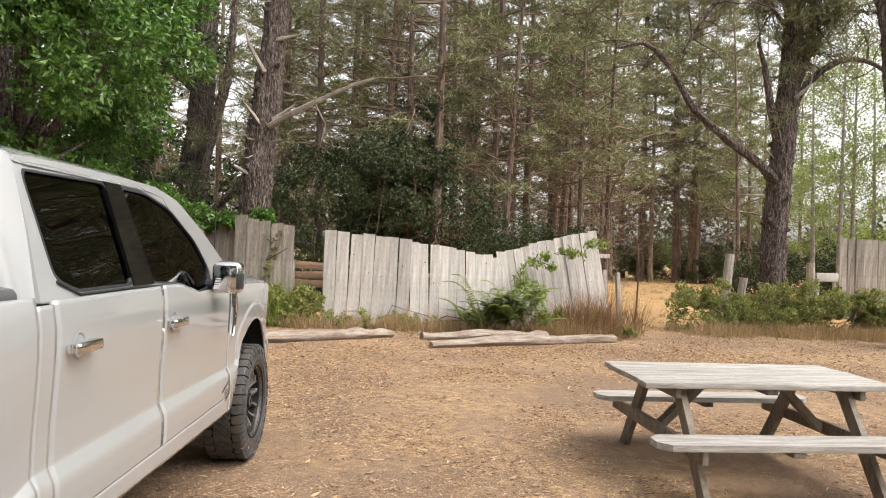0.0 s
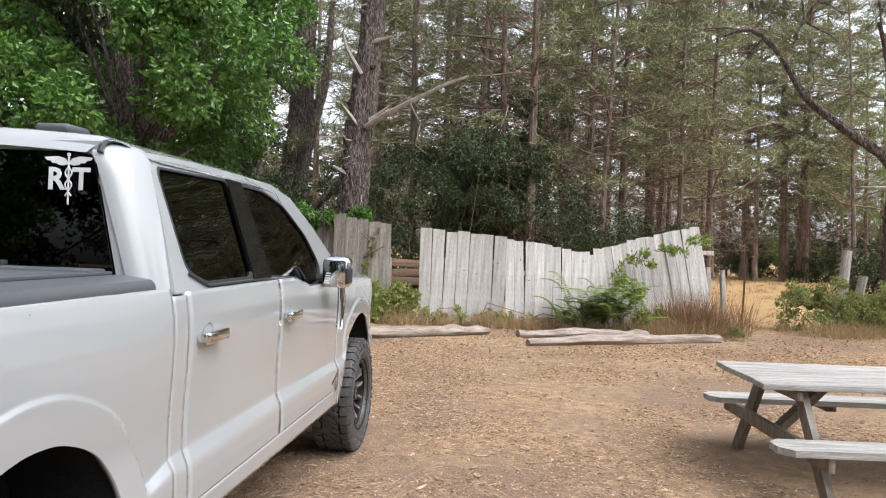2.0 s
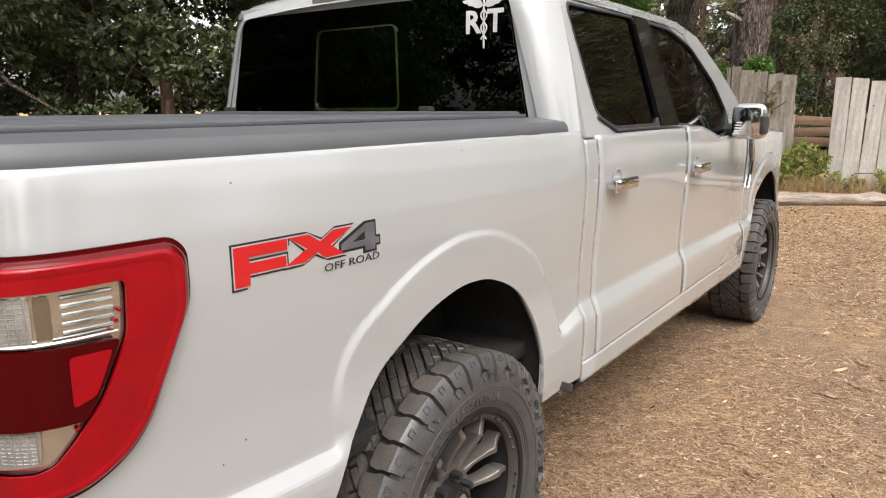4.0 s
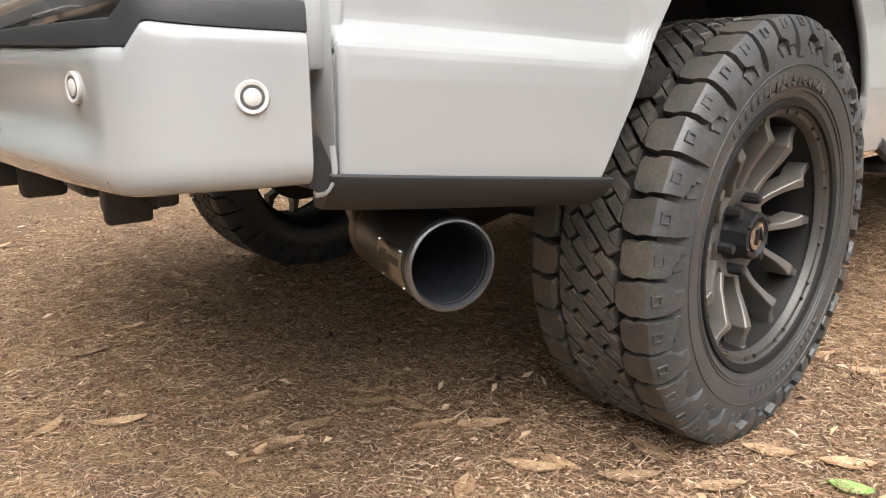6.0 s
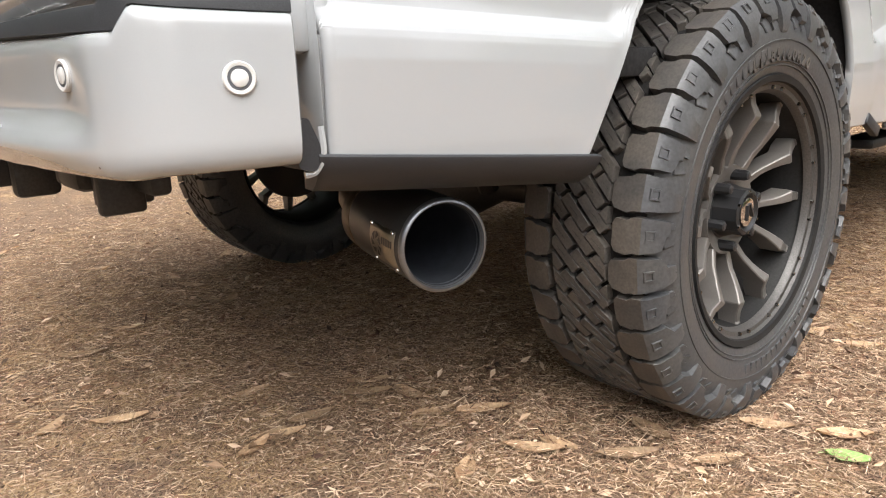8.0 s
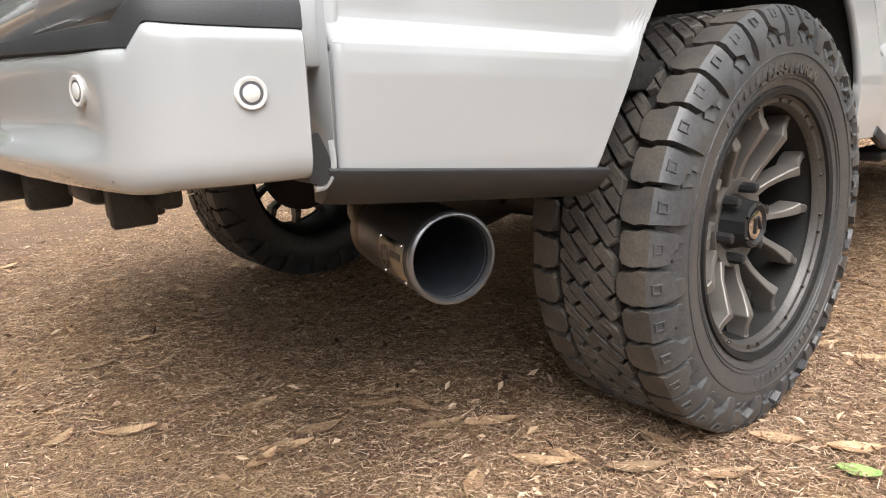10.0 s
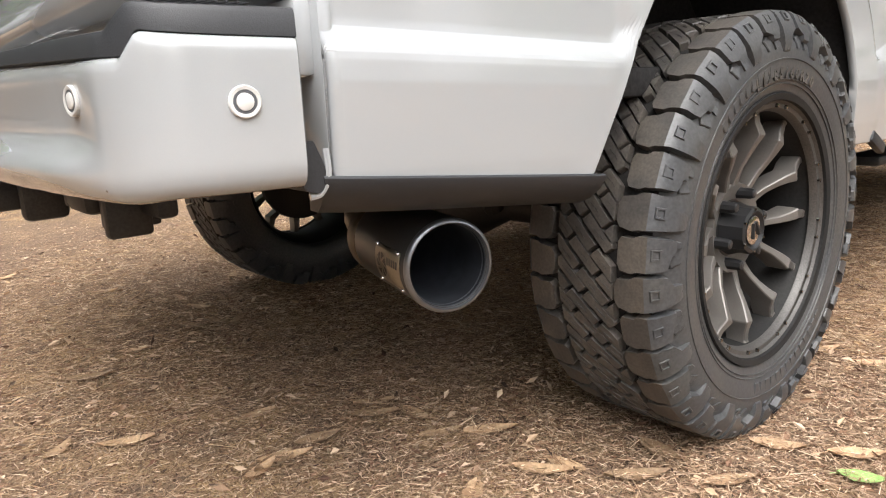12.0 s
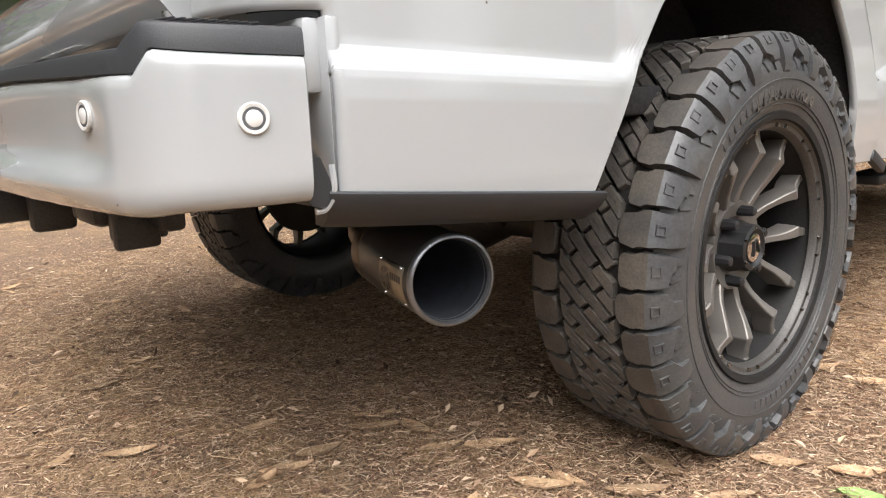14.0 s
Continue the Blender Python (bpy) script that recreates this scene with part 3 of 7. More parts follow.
for side in (1, -1):
    bm = bmesh.new()
    tube(bm, [(side * 0.70, y, z) for y, z in ((0.722, 1.850), (0.730, 1.868), (0.75, 1.886), (0.79, 1.896))], 0.011, 6)
    part("roof_ditch_strip", bm, BLACK, truck, "black roof channel strip")
    bm = bmesh.new()
    box(bm, (side * 0.47, 0.86, 1.944), (0.13, 0.14, 0.032), 0.013, seg=3)
    part("roof_pad", bm, COVER, truck, "grey roof rack foot cover")

# rear wall, rear glass and high brake lamp
bm = bmesh.new()
plate(bm, [(-0.84, 1.30), (0.84, 1.30), (0.70, 1.89), (-0.70, 1.89)], [rounded([(-0.79, 1.34), (0.79, 1.34), (0.675, 1.855), (-0.675, 1.855)], 0.05)], lambda a, b, d: Vector((a, 0.722 + 0.02 * (b - 1.36) + d, b)), 0.02)
part("cab_rear_wall", bm, PAINT, truck)
bm = bmesh.new()
plate(bm, rounded([(-0.785, 1.345), (0.785, 1.345), (0.672, 1.852), (-0.672, 1.852)], 0.05), [], lambda a, b, d: Vector((a, 0.712 + 0.02 * (b - 1.36) + d, b)), 0.008)
rear_glass = part("rear_window", bm, GLASS, truck, "black tinted rear window")
bm = bmesh.new()
ring = rounded([(-0.24, 1.455), (0.22, 1.455), (0.205, 1.775), (-0.215, 1.775)], 0.03)
inner = rounded([(-0.229, 1.466), (0.209, 1.466), (0.196, 1.769), (-0.206, 1.769)], 0.027)
plate(bm, ring, [inner], lambda a, b, d: Vector((a, 0.708 + 0.02 * (b - 1.36) + d, b)), 0.004)
part("sliding_pane_frame", bm, CHROME, rear_glass, "thin bright frame of the sliding rear pane")
for k, (x0, x1, mt, nm) in enumerate(((-0.235, -0.095, CLEAR, "cargo_lamp"), (-0.095, 0.095, RED, "high_brake_lamp"), (0.095, 0.235, CLEAR, "cargo_lamp"))):
    bm = bmesh.new()
    box(bm, ((x0 + x1) / 2, 0.728, 1.908), (x1 - x0 - 0.001, 0.03, 0.052), 0.006)
    part(nm, bm, mt, truck)
bm = bmesh.new()
lathe(bm, [(0.001, -0.012), (0.014, -0.010), (0.016, 0.0), (0.016, 0.02)], 16, Matrix.Translation((0, 0.712, 1.898)) @ pose(0, 0, 0, 0, 0, 90))
part("cargo_camera", bm, BLACK, truck)
bm = bmesh.new()
box(bm, (0, 0.735, 1.908), (0.49, 0.02, 0.062), 0.006)
part("lamp_bezel", bm, CHROME, truck)

# decals on the rear glass: two letters with a winged staff between them, and a small sticker
deca = Vector((0.60, 0.704, 1.765))
for ch, dx in (("R", -0.046), ("T", 0.046)):
    wording(ch, 0.105, DECALWHITE, axes(deca + Vector((dx, 0.0, -0.015)), (1, 0, 0), (0, 0.02, 1)), rear_glass, "decal_letter", 0.0006, "white vinyl window letter", 0.003)
bm = bmesh.new()
tube(bm, [deca + Vector((0, 0, 0.065)), deca + Vector((0, 0, -0.10))], 0.0035, 6)
for s in (-1, 1):
    tube(bm, spline([deca + Vector((s * 0.012 * math.sin(k * 1.5), 0, 0.03 - 0.02 * k)) for k in range(6)], 4), 0.0028, 5)
    wing = [(0.0, 0.040), (0.012, 0.058), (0.040, 0.066), (0.088, 0.062), (0.080, 0.052), (0.066, 0.050), (0.060, 0.043), (0.045, 0.042), (0.036, 0.036), (0.018, 0.034)]
    plate(bm, [(s * a, b) for a, b in wing], [], lambda a, b, d: deca + Vector((a, -0.001 + d, b)), 0.001)
box(bm, deca + Vector((0, 0, 0.072)), (0.012, 0.004, 0.012), 0.004)
part("staff_decal", bm, DECALWHITE, rear_glass, "white winged staff decal")
bm = bmesh.new()
box(bm, (0.70, 0.7085, 1.405), (0.07, 0.001, 0.03))
st = part("sticker", bm, DECALWHITE, rear_glass, "small white sticker with grey print")
bm = bmesh.new()
for k in range(3):
    box(bm, (0.70, 0.7076, 1.414 - 0.008 * k), (0.058, 0.001, 0.004 if k else 0.007))
part("print_bar", bm, DECALGREY, st)

# windscreen, cowl, bonnet, front end
bm = bmesh.new()
rings = []
for t in [k / 8 for k in range(9)]:
    y, z, w = 2.50 + 0.80 * t, 1.862 - 0.50 * t, 0.70 + 0.14 * t
    rings.append([Vector((w * s, y - 0.06 * s * s, z - 0.01 * s * s)) for s in [k / 8 - 1 for k in range(17)]])
loft(bm, rings, closed=False)
solid(part("windscreen", bm, GLASS, truck, "tinted windscreen"), 0.006)
bm = bmesh.new()
rings = []
for t in [k / 14 for k in range(15)]:
    y = 3.18 + 1.33 * t
    h = 1.375 - 0.055 * t - (0.05 * ((t - 0.85) / 0.15) ** 2 if t > 0.85 else 0)
    w = 0.955 - 0.03 * t - 0.09 * max(0, t - 0.6) ** 2
    rings.append([Vector((w * s, y - 0.05 * s * s * t, h + 0.03 * (1 - s * s) + 0.02 * min(1, max(0, (0.62 - abs(s)) / 0.08)) - 0.045 * max(0, abs(s) - 0.86) / 0.14)) for s in [k / 16 - 1 for k in range(33)]])
loft(bm, rings, closed=False)
solid(part("bonnet", bm, PAINT, truck, smooth=50), 0.02)
bm = bmesh.new()
box(bm, (0, 3.16, 1.33), (1.7, 0.16, 0.06), 0.01)
part("cowl", bm, BLACK, truck)
bm = bmesh.new()
box(bm, (0, 4.50, 1.03), (1.25, 0.08, 0.42), 0.03)
part("grille", bm, CHROME, truck, "bright front grille")
bm = bmesh.new()
box(bm, (0, 4.52, 0.68), (1.84, 0.16, 0.24), 0.05)
part("front_bumper", bm, PAINT, truck)
for side in (1, -1):
    bm = bmesh.new()
    box(bm, (side * 0.775, 4.46, 1.06), (0.26, 0.14, 0.30), 0.04)
    part("headlamp", bm, CLEAR, truck, "clear headlamp")
    bm = bmesh.new()
    box(bm, (side * 0.905, 4.10, 0.60), (0.05, 0.08, 0.03), 0.008)
    part("front_tow_guard", bm, CHROME, truck)

# mirrors, handles, vents, badges on the sides
for side in (1, -1):
    bm = bmesh.new()
    box(bm, (side * 1.07, 2.64, 1.385), (0.175, 0.13, 0.19), 0.04, seg=3)
    mirror = part("door_mirror", bm, CHROME, truck, "chrome-capped door mirror")
    bm = bmesh.new()
    box(bm, (side * 1.07, 2.572, 1.385), (0.135, 0.012, 0.15), 0.005)
    part("mirror_glass", bm, CHROME, mirror)
    bm = bmesh.new()
    box(bm, (side * 1.150, 2.60, 1.365), (0.022, 0.11, 0.095), 0.008)
    part("mirror_housing", bm, BLACK, mirror)
    # white bars painted on the glass as the reflection of the signal grille
    for k in range(5):
        bm = bmesh.new()
        box(bm, (side * (1.020 + 0.003 * k), 2.5650, 1.322 + 0.014 * k), (0.030, 0.002, 0.007))
        part("mirror_reflection_bar", bm, DECALWHITE, mirror)
    bm = bmesh.new()
    tube(bm, [(side * 0.94, 2.66, 1.335), (side * 1.02, 2.65, 1.34), (side * 1.08, 2.645, 1.35)], [0.035, 0.028, 0.03], 10)
    part("mirror_arm", bm, BLACK, mirror)
    for hy, hz in ((0.99, 1.198), (1.967, 1.184)):
        bm = bmesh.new()
        g = skin(hy, hz)
        box(bm, (side * (g.x + 0.040), hy, hz), (0.024, 0.185, 0.042), 0.011, seg=3)
        for e in (-0.078, 0.078):
            box(bm, (side * (g.x + 0.018), hy + e, hz), (0.036, 0.030, 0.036), 0.006)
        h = part("door_handle", bm, CHROME, truck, "chrome door handle")
        bm = bmesh.new()
        lathe(bm, [(0.048, 0.0012), (0.044, 0.0025), (0.036, -0.004), (0.001, -0.006)], 28, Matrix.Translation((side * (g.x + 0.002), hy, hz + 0.004)) @ pose(0, 0, 0, 0, 0, 0 if side > 0 else 180))
        part("handle_cup", bm, PAINT, h)
    bm = bmesh.new()
    plate(bm, rounded([(3.045, 1.275), (3.125, 1.275), (3.145, 1.18), (3.125, 0.985), (3.105, 0.985), (3.112, 1.10), (3.095, 1.175), (3.048, 1.19)], 0.008, 2), [], lambda a, b, d: Vector((side * (skin(a, b).x + 0.006 - d), a, b)), 0.012)
    vent = part("fender_vent", bm, BLACK, truck, "black fender vent with chrome edge")
    bm = bmesh.new()
    tube(bm, [(side * (skin(y, z).x + 0.008), y, z) for y, z in ((3.128, 1.275), (3.146, 1.18), (3.14, 1.08), (3.122, 0.985), (3.108, 0.975))], [0.006, 0.009, 0.010, 0.008, 0.004], 6)
    part("vent_trim", bm, CHROME, vent)
    for k in range(4):
        bm = bmesh.new()
        box(bm, (side * (skin(3.08, 1.23).x + 0.0075), 3.062 + 0.015 * k, 1.245 - 0.002 * k), (0.003, 0.010, 0.026), 0.001)
        part("vent_mark", bm, SATIN, vent)
    bm = bmesh.new()
    box(bm, (side * 0.999, 2.93, 0.675), (0.008, 0.16, 0.018), 0.003, pose(0, 0, 0, 18, 0, 0))
    for k in range(4):
        box(bm, (side * 0.999, 2.93 + 0.012 * k, 0.645 - 0.017 * k), (0.008, 0.07, 0.007), 0.002, pose(0, 0, 0, 18, 0, 0))
    part("door_badge", bm, SATIN, truck, "small grey badge on the lower door")
    bm = bmesh.new()
    box(bm, (side * 0.90, 1.95, 0.478), (0.10, 2.35, 0.03), 0.012)
    part("side_step", bm, DARKMETAL, truck, "dull metal side step")
    bm = bmesh.new()
    box(bm, (side * 0.985, 0.62, 0.545), (0.02, 0.10, 0.03), 0.006, pose(0, 0, 0, -25, 0, 0))
    part("rock_guard", bm, BLACK, truck)

bm = bmesh.new()
lathe(bm, [(0.0005, 0.03), (0.010, 0.028), (0.014, 0.0)], 12, Matrix.Translation((0.825, 3.185, 1.355)) @ pose(0, 0, 0, 0, -90, 0))
tube(bm, [(0.825, 3.185, 1.37), (0.825, 3.18, 1.75), (0.825, 3.17, 2.10)], [0.005, 0.0035, 0.002], 6)
part("radio_aerial", bm, BLACK, truck, "thin black rod aerial")

# dark cabin inside the glass
bm = bmesh.new()
box(bm, (0, 1.9, 0.95), (1.76, 2.2, 0.78), 0.05)
part("cabin_floor", bm, CABIN, truck)
for sx in (-0.4, 0.4):
    for sy in (1.25, 2.15):
        bm = bmesh.new()
        box(bm, (sx, sy, 1.46), (0.5, 0.14, 0.42), 0.05, pose(0, 0, 0, -8, 0, 0))
        box(bm, (sx, sy - 0.03, 1.70), (0.26, 0.09, 0.15), 0.04)
        part("seat_back", bm, CABIN, truck)

# ---- bed: rails, cover, tailgate ----
for side in (1, -1):
    bm = bmesh.new()
    rings = []
    for u in span((-1.02, 0.66, 20)):
        p, n = plan_at(u)
        x, y = (p.x, p.y)
        prof = [(x - 0.050, 1.387), (x - 0.053, 1.405), (x - 0.066, 1.420), (x - 0.16, 1.432), (x - 0.20, 1.432), (x - 0.20, 1.36), (x - 0.06, 1.36)]
        rings.append([Vector((side * a, y, b)) for a, b in prof])
    loft(bm, rings, True, True)
    part("bed_rail_cap", bm, COVER, truck, "grey plastic bed rail cap")
    bm = bmesh.new()
    for dx in (0.0, 0.022, 0.036):
        box(bm, (side * (0.790 - dx), -0.17, 1.437), (0.012, 1.66, 0.012), 0.003)
    part("cover_side_rail", bm, COVER, truck)
for k in range(4):
    bm = bmesh.new()
    box(bm, (0, -0.84 + 0.43 * k, 1.430), (1.46, 0.415, 0.024), 0.007)
    part("cover_panel", bm, COVER, truck, "grey folding bed cover panel")
bm = bmesh.new()
box(bm, (0, 0.60, 1.437), (1.56, 0.10, 0.03), 0.008)
part("cover_front_rail", bm, COVER, truck)
for x in (0.40, -0.70):
    bm = bmesh.new()
    box(bm, (x, 0.64, 1.455), (0.055, 0.03, 0.03), 0.006)
    part("cover_clamp", bm, BLACK, truck)

bm = bmesh.new()
# tailgate skin: flat above, a step below the bright panel, tucked in at the foot
prof = [(1.385, -1.02), (1.392, -1.04), (1.388, -1.062), (1.365, -1.072), (1.29, -1.072), (1.265, -1.062), (1.25, -1.060), (0.965, -1.060), (0.945, -1.066), (0.915, -1.078), (0.885, -1.080), (0.858, -1.072), (0.838, -1.056), (0.838, -1.02)]
loft(bm, [[Vector((x, y, z)) for z, y in prof] for x in span((-0.783, 0.783, 24))], closed=True, caps=True)
tailgate = part("tailgate", bm, PAINT, truck)
bm = bmesh.new()
plate(bm, rounded([(-0.776, 0.960), (0.776, 0.960), (0.776, 1.245), (-0.776, 1.245)], 0.015), [], lambda a, b, d: Vector((a, -1.067 + d, b)), 0.008)
panel = part("tailgate_panel", bm, SATIN, tailgate, "mirror-like satin tailgate panel")
bm = bmesh.new()
for z in (1.195, 1.165):
    box(bm, (0.30, -1.0695, z), (0.70, 0.004, 0.0035))
for z in (1.06, 1.045, 1.015):
    box(bm, (0.22, -1.0695, z), (0.60, 0.004, 0.003))
part("panel_line", bm, CHROME, panel)
bm = bmesh.new()
ring = rounded([(0.53, 1.055), (0.745, 1.055), (0.745, 1.148), (0.53, 1.148)], 0.025)
inr = rounded([(0.540, 1.062), (0.735, 1.062), (0.735, 1.141), (0.540, 1.141)], 0.02)
plate(bm, ring, [inr], lambda a, b, d: Vector((a, -1.070 + d, b)), 0.003)
part("panel_recess_edge", bm, SATIN, panel)
bm = bmesh.new()
for s in (-1, 1):
    tube(bm, [(0.345 + s * 0.030, -1.071, 1.083), (0.345 + s * 0.030, -1.071, 1.130)], 0.007, 4)
    tube(bm, [(0.345 + s * 0.030, -1.071, 1.130), (0.345, -1.071, 1.096)], 0.0035, 4)
part("raised_letter", bm, CHROME, panel, "raised bright letter M")
ell = lambda rx, rz, d0, d1: [[Vector((0.655 + rx * math.cos(a), y, 1.001 + rz * math.sin(a))) for a in [2 * math.pi * k / 40 for k in range(40)]] for y in (d0, d1)]
bm = bmesh.new()
loft(bm, ell(0.082, 0.031, -1.062, -1.0695), True, True)
oval = part("oval_badge", bm, CHROME, tailgate, "blue oval badge with chrome rim")
bm = bmesh.new()
loft(bm, ell(0.075, 0.0265, -1.068, -1.0712), True, True)
part("badge_face", bm, BADGEBLUE, oval)
bm = bmesh.new()
tube(bm, spline([(0.605, -1.0712, 0.996), (0.628, -1.0712, 1.010), (0.645, -1.0712, 0.992), (0.665, -1.0712, 1.006), (0.685, -1.0712, 0.994), (0.705, -1.0712, 1.008)], 4), 0.0022, 4)
part("badge_script", bm, SILVER, oval)
bm = bmesh.new()
box(bm, (0.635, -1.0755, 0.938), (0.30, 0.012, 0.028), 0.003)
bar = part("bar_badge", bm, SATIN, tailgate, "long bright bar badge with dark raised marks")
for k in range(11):
    bm = bmesh.new()
    box(bm, (0.505 + 0.026 * k, -1.0825, 0.9425), (0.019, 0.003, 0.013), 0.001)
    part("badge_mark", bm, DECALBLACK, bar)

wording("TURBO DIESEL", 0.0095, DECALBLACK, axes((0.70, -1.0822, 0.9285), (1, 0, 0), (0, 0, 1)), bar, "badge_wording", 0.0004)

# ---- tail lamps ----
def on_side(a, b, d, side=1):
    q = skin(a, b, d)
    return Vector((side * q.x, q.y, q.z))


def dense(ring, step=0.02):
    out = []
    for k, p in enumerate(ring):
        q = ring[(k + 1) % len(ring)]
        n = max(1, int(math.dist(p, q) / step))
        out += [(p[0] + (q[0] - p[0]) * i / n, p[1] + (q[1] - p[1]) * i / n) for i in range(n)]
    return out


def curved_plate(bm, ring, out, thick, side, holes=(), grid=0.025):
    """A plate that follows the body side, cut into small faces so that it bends with it."""
    ring = dense(ring, grid)
    loops = [[bm.verts.new((a, b, 0)) for a, b in r] for r in (ring, *[dense(h, grid) for h in holes])]
    edges = [bm.edges.new((r[k], r[(k + 1) % len(r)])) for r in loops for k in range(len(r))]
    bmesh.ops.triangle_fill(bm, edges=edges, use_beauty=True)
    us = [a for a, b in ring]
    for c in np.arange(min(us) + grid, max(us), grid):
        bmesh.ops.bisect_plane(bm, geom=bm.verts[:] + bm.edges[:] + bm.faces[:], plane_co=(c, 0, 0), plane_no=(1, 0, 0), dist=0.0005)
    faces = bm.faces[:]
    low = {v: bm.verts.new((v.co.x, v.co.y, 1)) for f in faces for v in f.verts}
    rim = [e for e in bm.edges if len(e.link_faces) == 1]
    for e in rim:
        a, b = e.verts
        bm.faces.new((a, b, low[b], low[a]))
    for v in bm.verts:
        v.co = on_side(v.co.x, v.co.y, out if v.co.z < 0.5 else out - thick, side)


LAMP = rounded([(-1.208, 1.235), (-1.195, 1.268), (-0.795, 1.268), (-0.771, 1.245), (-0.771, 1.165), (-0.848, 0.990), (-0.888, 0.943), (-0.951, 0.912), (-1.025, 0.902), (-1.206, 0.902)], 0.026, 5)
LAMP_IN = rounded([(-1.170, 1.222), (-0.877, 1.224), (-0.881, 1.141), (-0.922, 1.052), (-0.966, 0.996), (-0.997, 0.965), (-1.021, 0.957), (-1.186, 0.947)], 0.012, 4)
for side in (1, -1):
    bm = bmesh.new()
    curved_plate(bm, [(a * 1.0 + (a + 0.98) * 0.015, b + (b - 1.07) * 0.03) for a, b in LAMP], 0.004, 0.012, side)
    lamp = part("tail_lamp", bm, DEEPRED, truck, "large red tail lamp with clear ribbed lenses", 50)
    inset = lambda k: [(-1.0 + (a + 1.0) * (1 - k * (1.0 if a > -1.0 else 0.25)), 1.085 + (b - 1.085) * (1 - k)) for a, b in dense(LAMP, 0.012)]
    bm = bmesh.new()
    curved_plate(bm, inset(0.13), 0.0190, 0.006, side, [LAMP_IN], 0.012)
    part("red_surround", bm, RED, lamp, "glossy red lamp surround", 50)
    bm = bmesh.new()
    loft(bm, [[on_side(a, b, out, side) for a, b in inset(k)] for k, out in ((0.0, 0.002), (0.008, 0.0090), (0.030, 0.0140), (0.046, 0.0165))])
    part("lamp_rim", bm, RIMRED, lamp, "dark red bevelled lamp rim", 50)
    bm = bmesh.new()
    loft(bm, [[on_side(a, b, out, side) for a, b in inset(k)] for k, out in ((0.046, 0.0165), (0.052, 0.0185), (0.062, 0.0200), (0.08, 0.0210), (0.11, 0.0200), (0.131, 0.0189))])
    part("red_surround", bm, RED, lamp, "rounded red outer lens", 60)
    bm = bmesh.new()
    curved_plate(bm, LAMP_IN, 0.007, 0.004, side)
    part("lamp_reflector", bm, SILVER, lamp, smooth=50)
    for ring, mt, nm, o in (
        ([(-1.160, 1.218), (-1.002, 1.217), (-1.004, 1.150), (-1.166, 1.152)], CLEAR, "upper_clear_lens", 0.013),
        ([(-0.999, 1.218), (-0.978, 1.218), (-0.978, 1.150), (-0.999, 1.150)], BRASS, "lens_divider", 0.011),
        ([(-1.166, 1.147), (-1.128, 1.147), (-1.136, 1.030), (-1.174, 1.030)], CLEAR, "side_clear_lens", 0.010),
        ([(-1.123, 1.147), (-0.893, 1.140), (-0.903, 1.114), (-0.947, 1.027), (-1.132, 1.026)], DEEPRED, "dark_red_lens", 0.0215),
        ([(-0.964, 1.127), (-0.905, 1.127), (-0.932, 1.062), (-0.964, 1.050)], RED, "reflex_lens", 0.0225),
        ([(-1.171, 1.022), (-1.009, 1.025), (-1.014, 0.970), (-1.182, 0.953)], CLEAR, "lower_clear_lens", 0.013),
    ):
        bm = bmesh.new()
        curved_plate(bm, rounded(ring, 0.008, 3), o, 0.008, side)
        lens = part(nm, bm, mt, lamp, smooth=50)
        if nm.endswith("clear_lens"):
            bm = bmesh.new()
            z0, z1 = ring[2][1], ring[1][1]
            for k in range(14):
                u = ring[0][0] + (ring[1][0] - ring[0][0]) * (k + 0.7) / 14.4
                tube(bm, [on_side(u, z0 + 0.004, o + 0.0005, side), on_side(u, z1 - 0.004, o + 0.0005, side)], 0.0016, 5)
            for k in range(9):
                z = z0 + (z1 - z0) * (k + 0.7) / 9.4
                tube(bm, [on_side(ring[0][0] + 0.01 + (ring[1][0] - ring[0][0] - 0.018) * j / 6, z, o + 0.0002, side) for j in range(7)], 0.0011, 4)
            part("lens_rib", bm, CLEAR, lens)
    bm = bmesh.new()
    for k in range(5):
        z = 1.212 - 0.013 * k
        tube(bm, [on_side(u, z, 0.0085, side) for u in span((-0.965, -0.896, 5))], 0.0032, 6)
    part("reflector_step", bm, SILVER, lamp)
    bm = bmesh.new()
    tube(bm, [on_side(u, 1.1495, 0.014, side) for u in span((-1.166, -0.893, 14))], 0.0028, 6)
    tube(bm, [on_side(-1.167 - 0.01 * k / 8, 1.150 - 0.125 * k / 8, 0.012, side) for k in range(9)], 0.003, 6)
    part("lens_bright_edge", bm, SILVER, lamp)
    bm = bmesh.new()
    for k in range(12):
        t = k / 11
        q = on_side(-0.888 - 0.072 * t, 1.18 - 0.165 * t, 0.012, side)
        box(bm, q, (0.007, 0.006, 0.006), 0.0015)
    part("led_row", bm, RED, lamp)

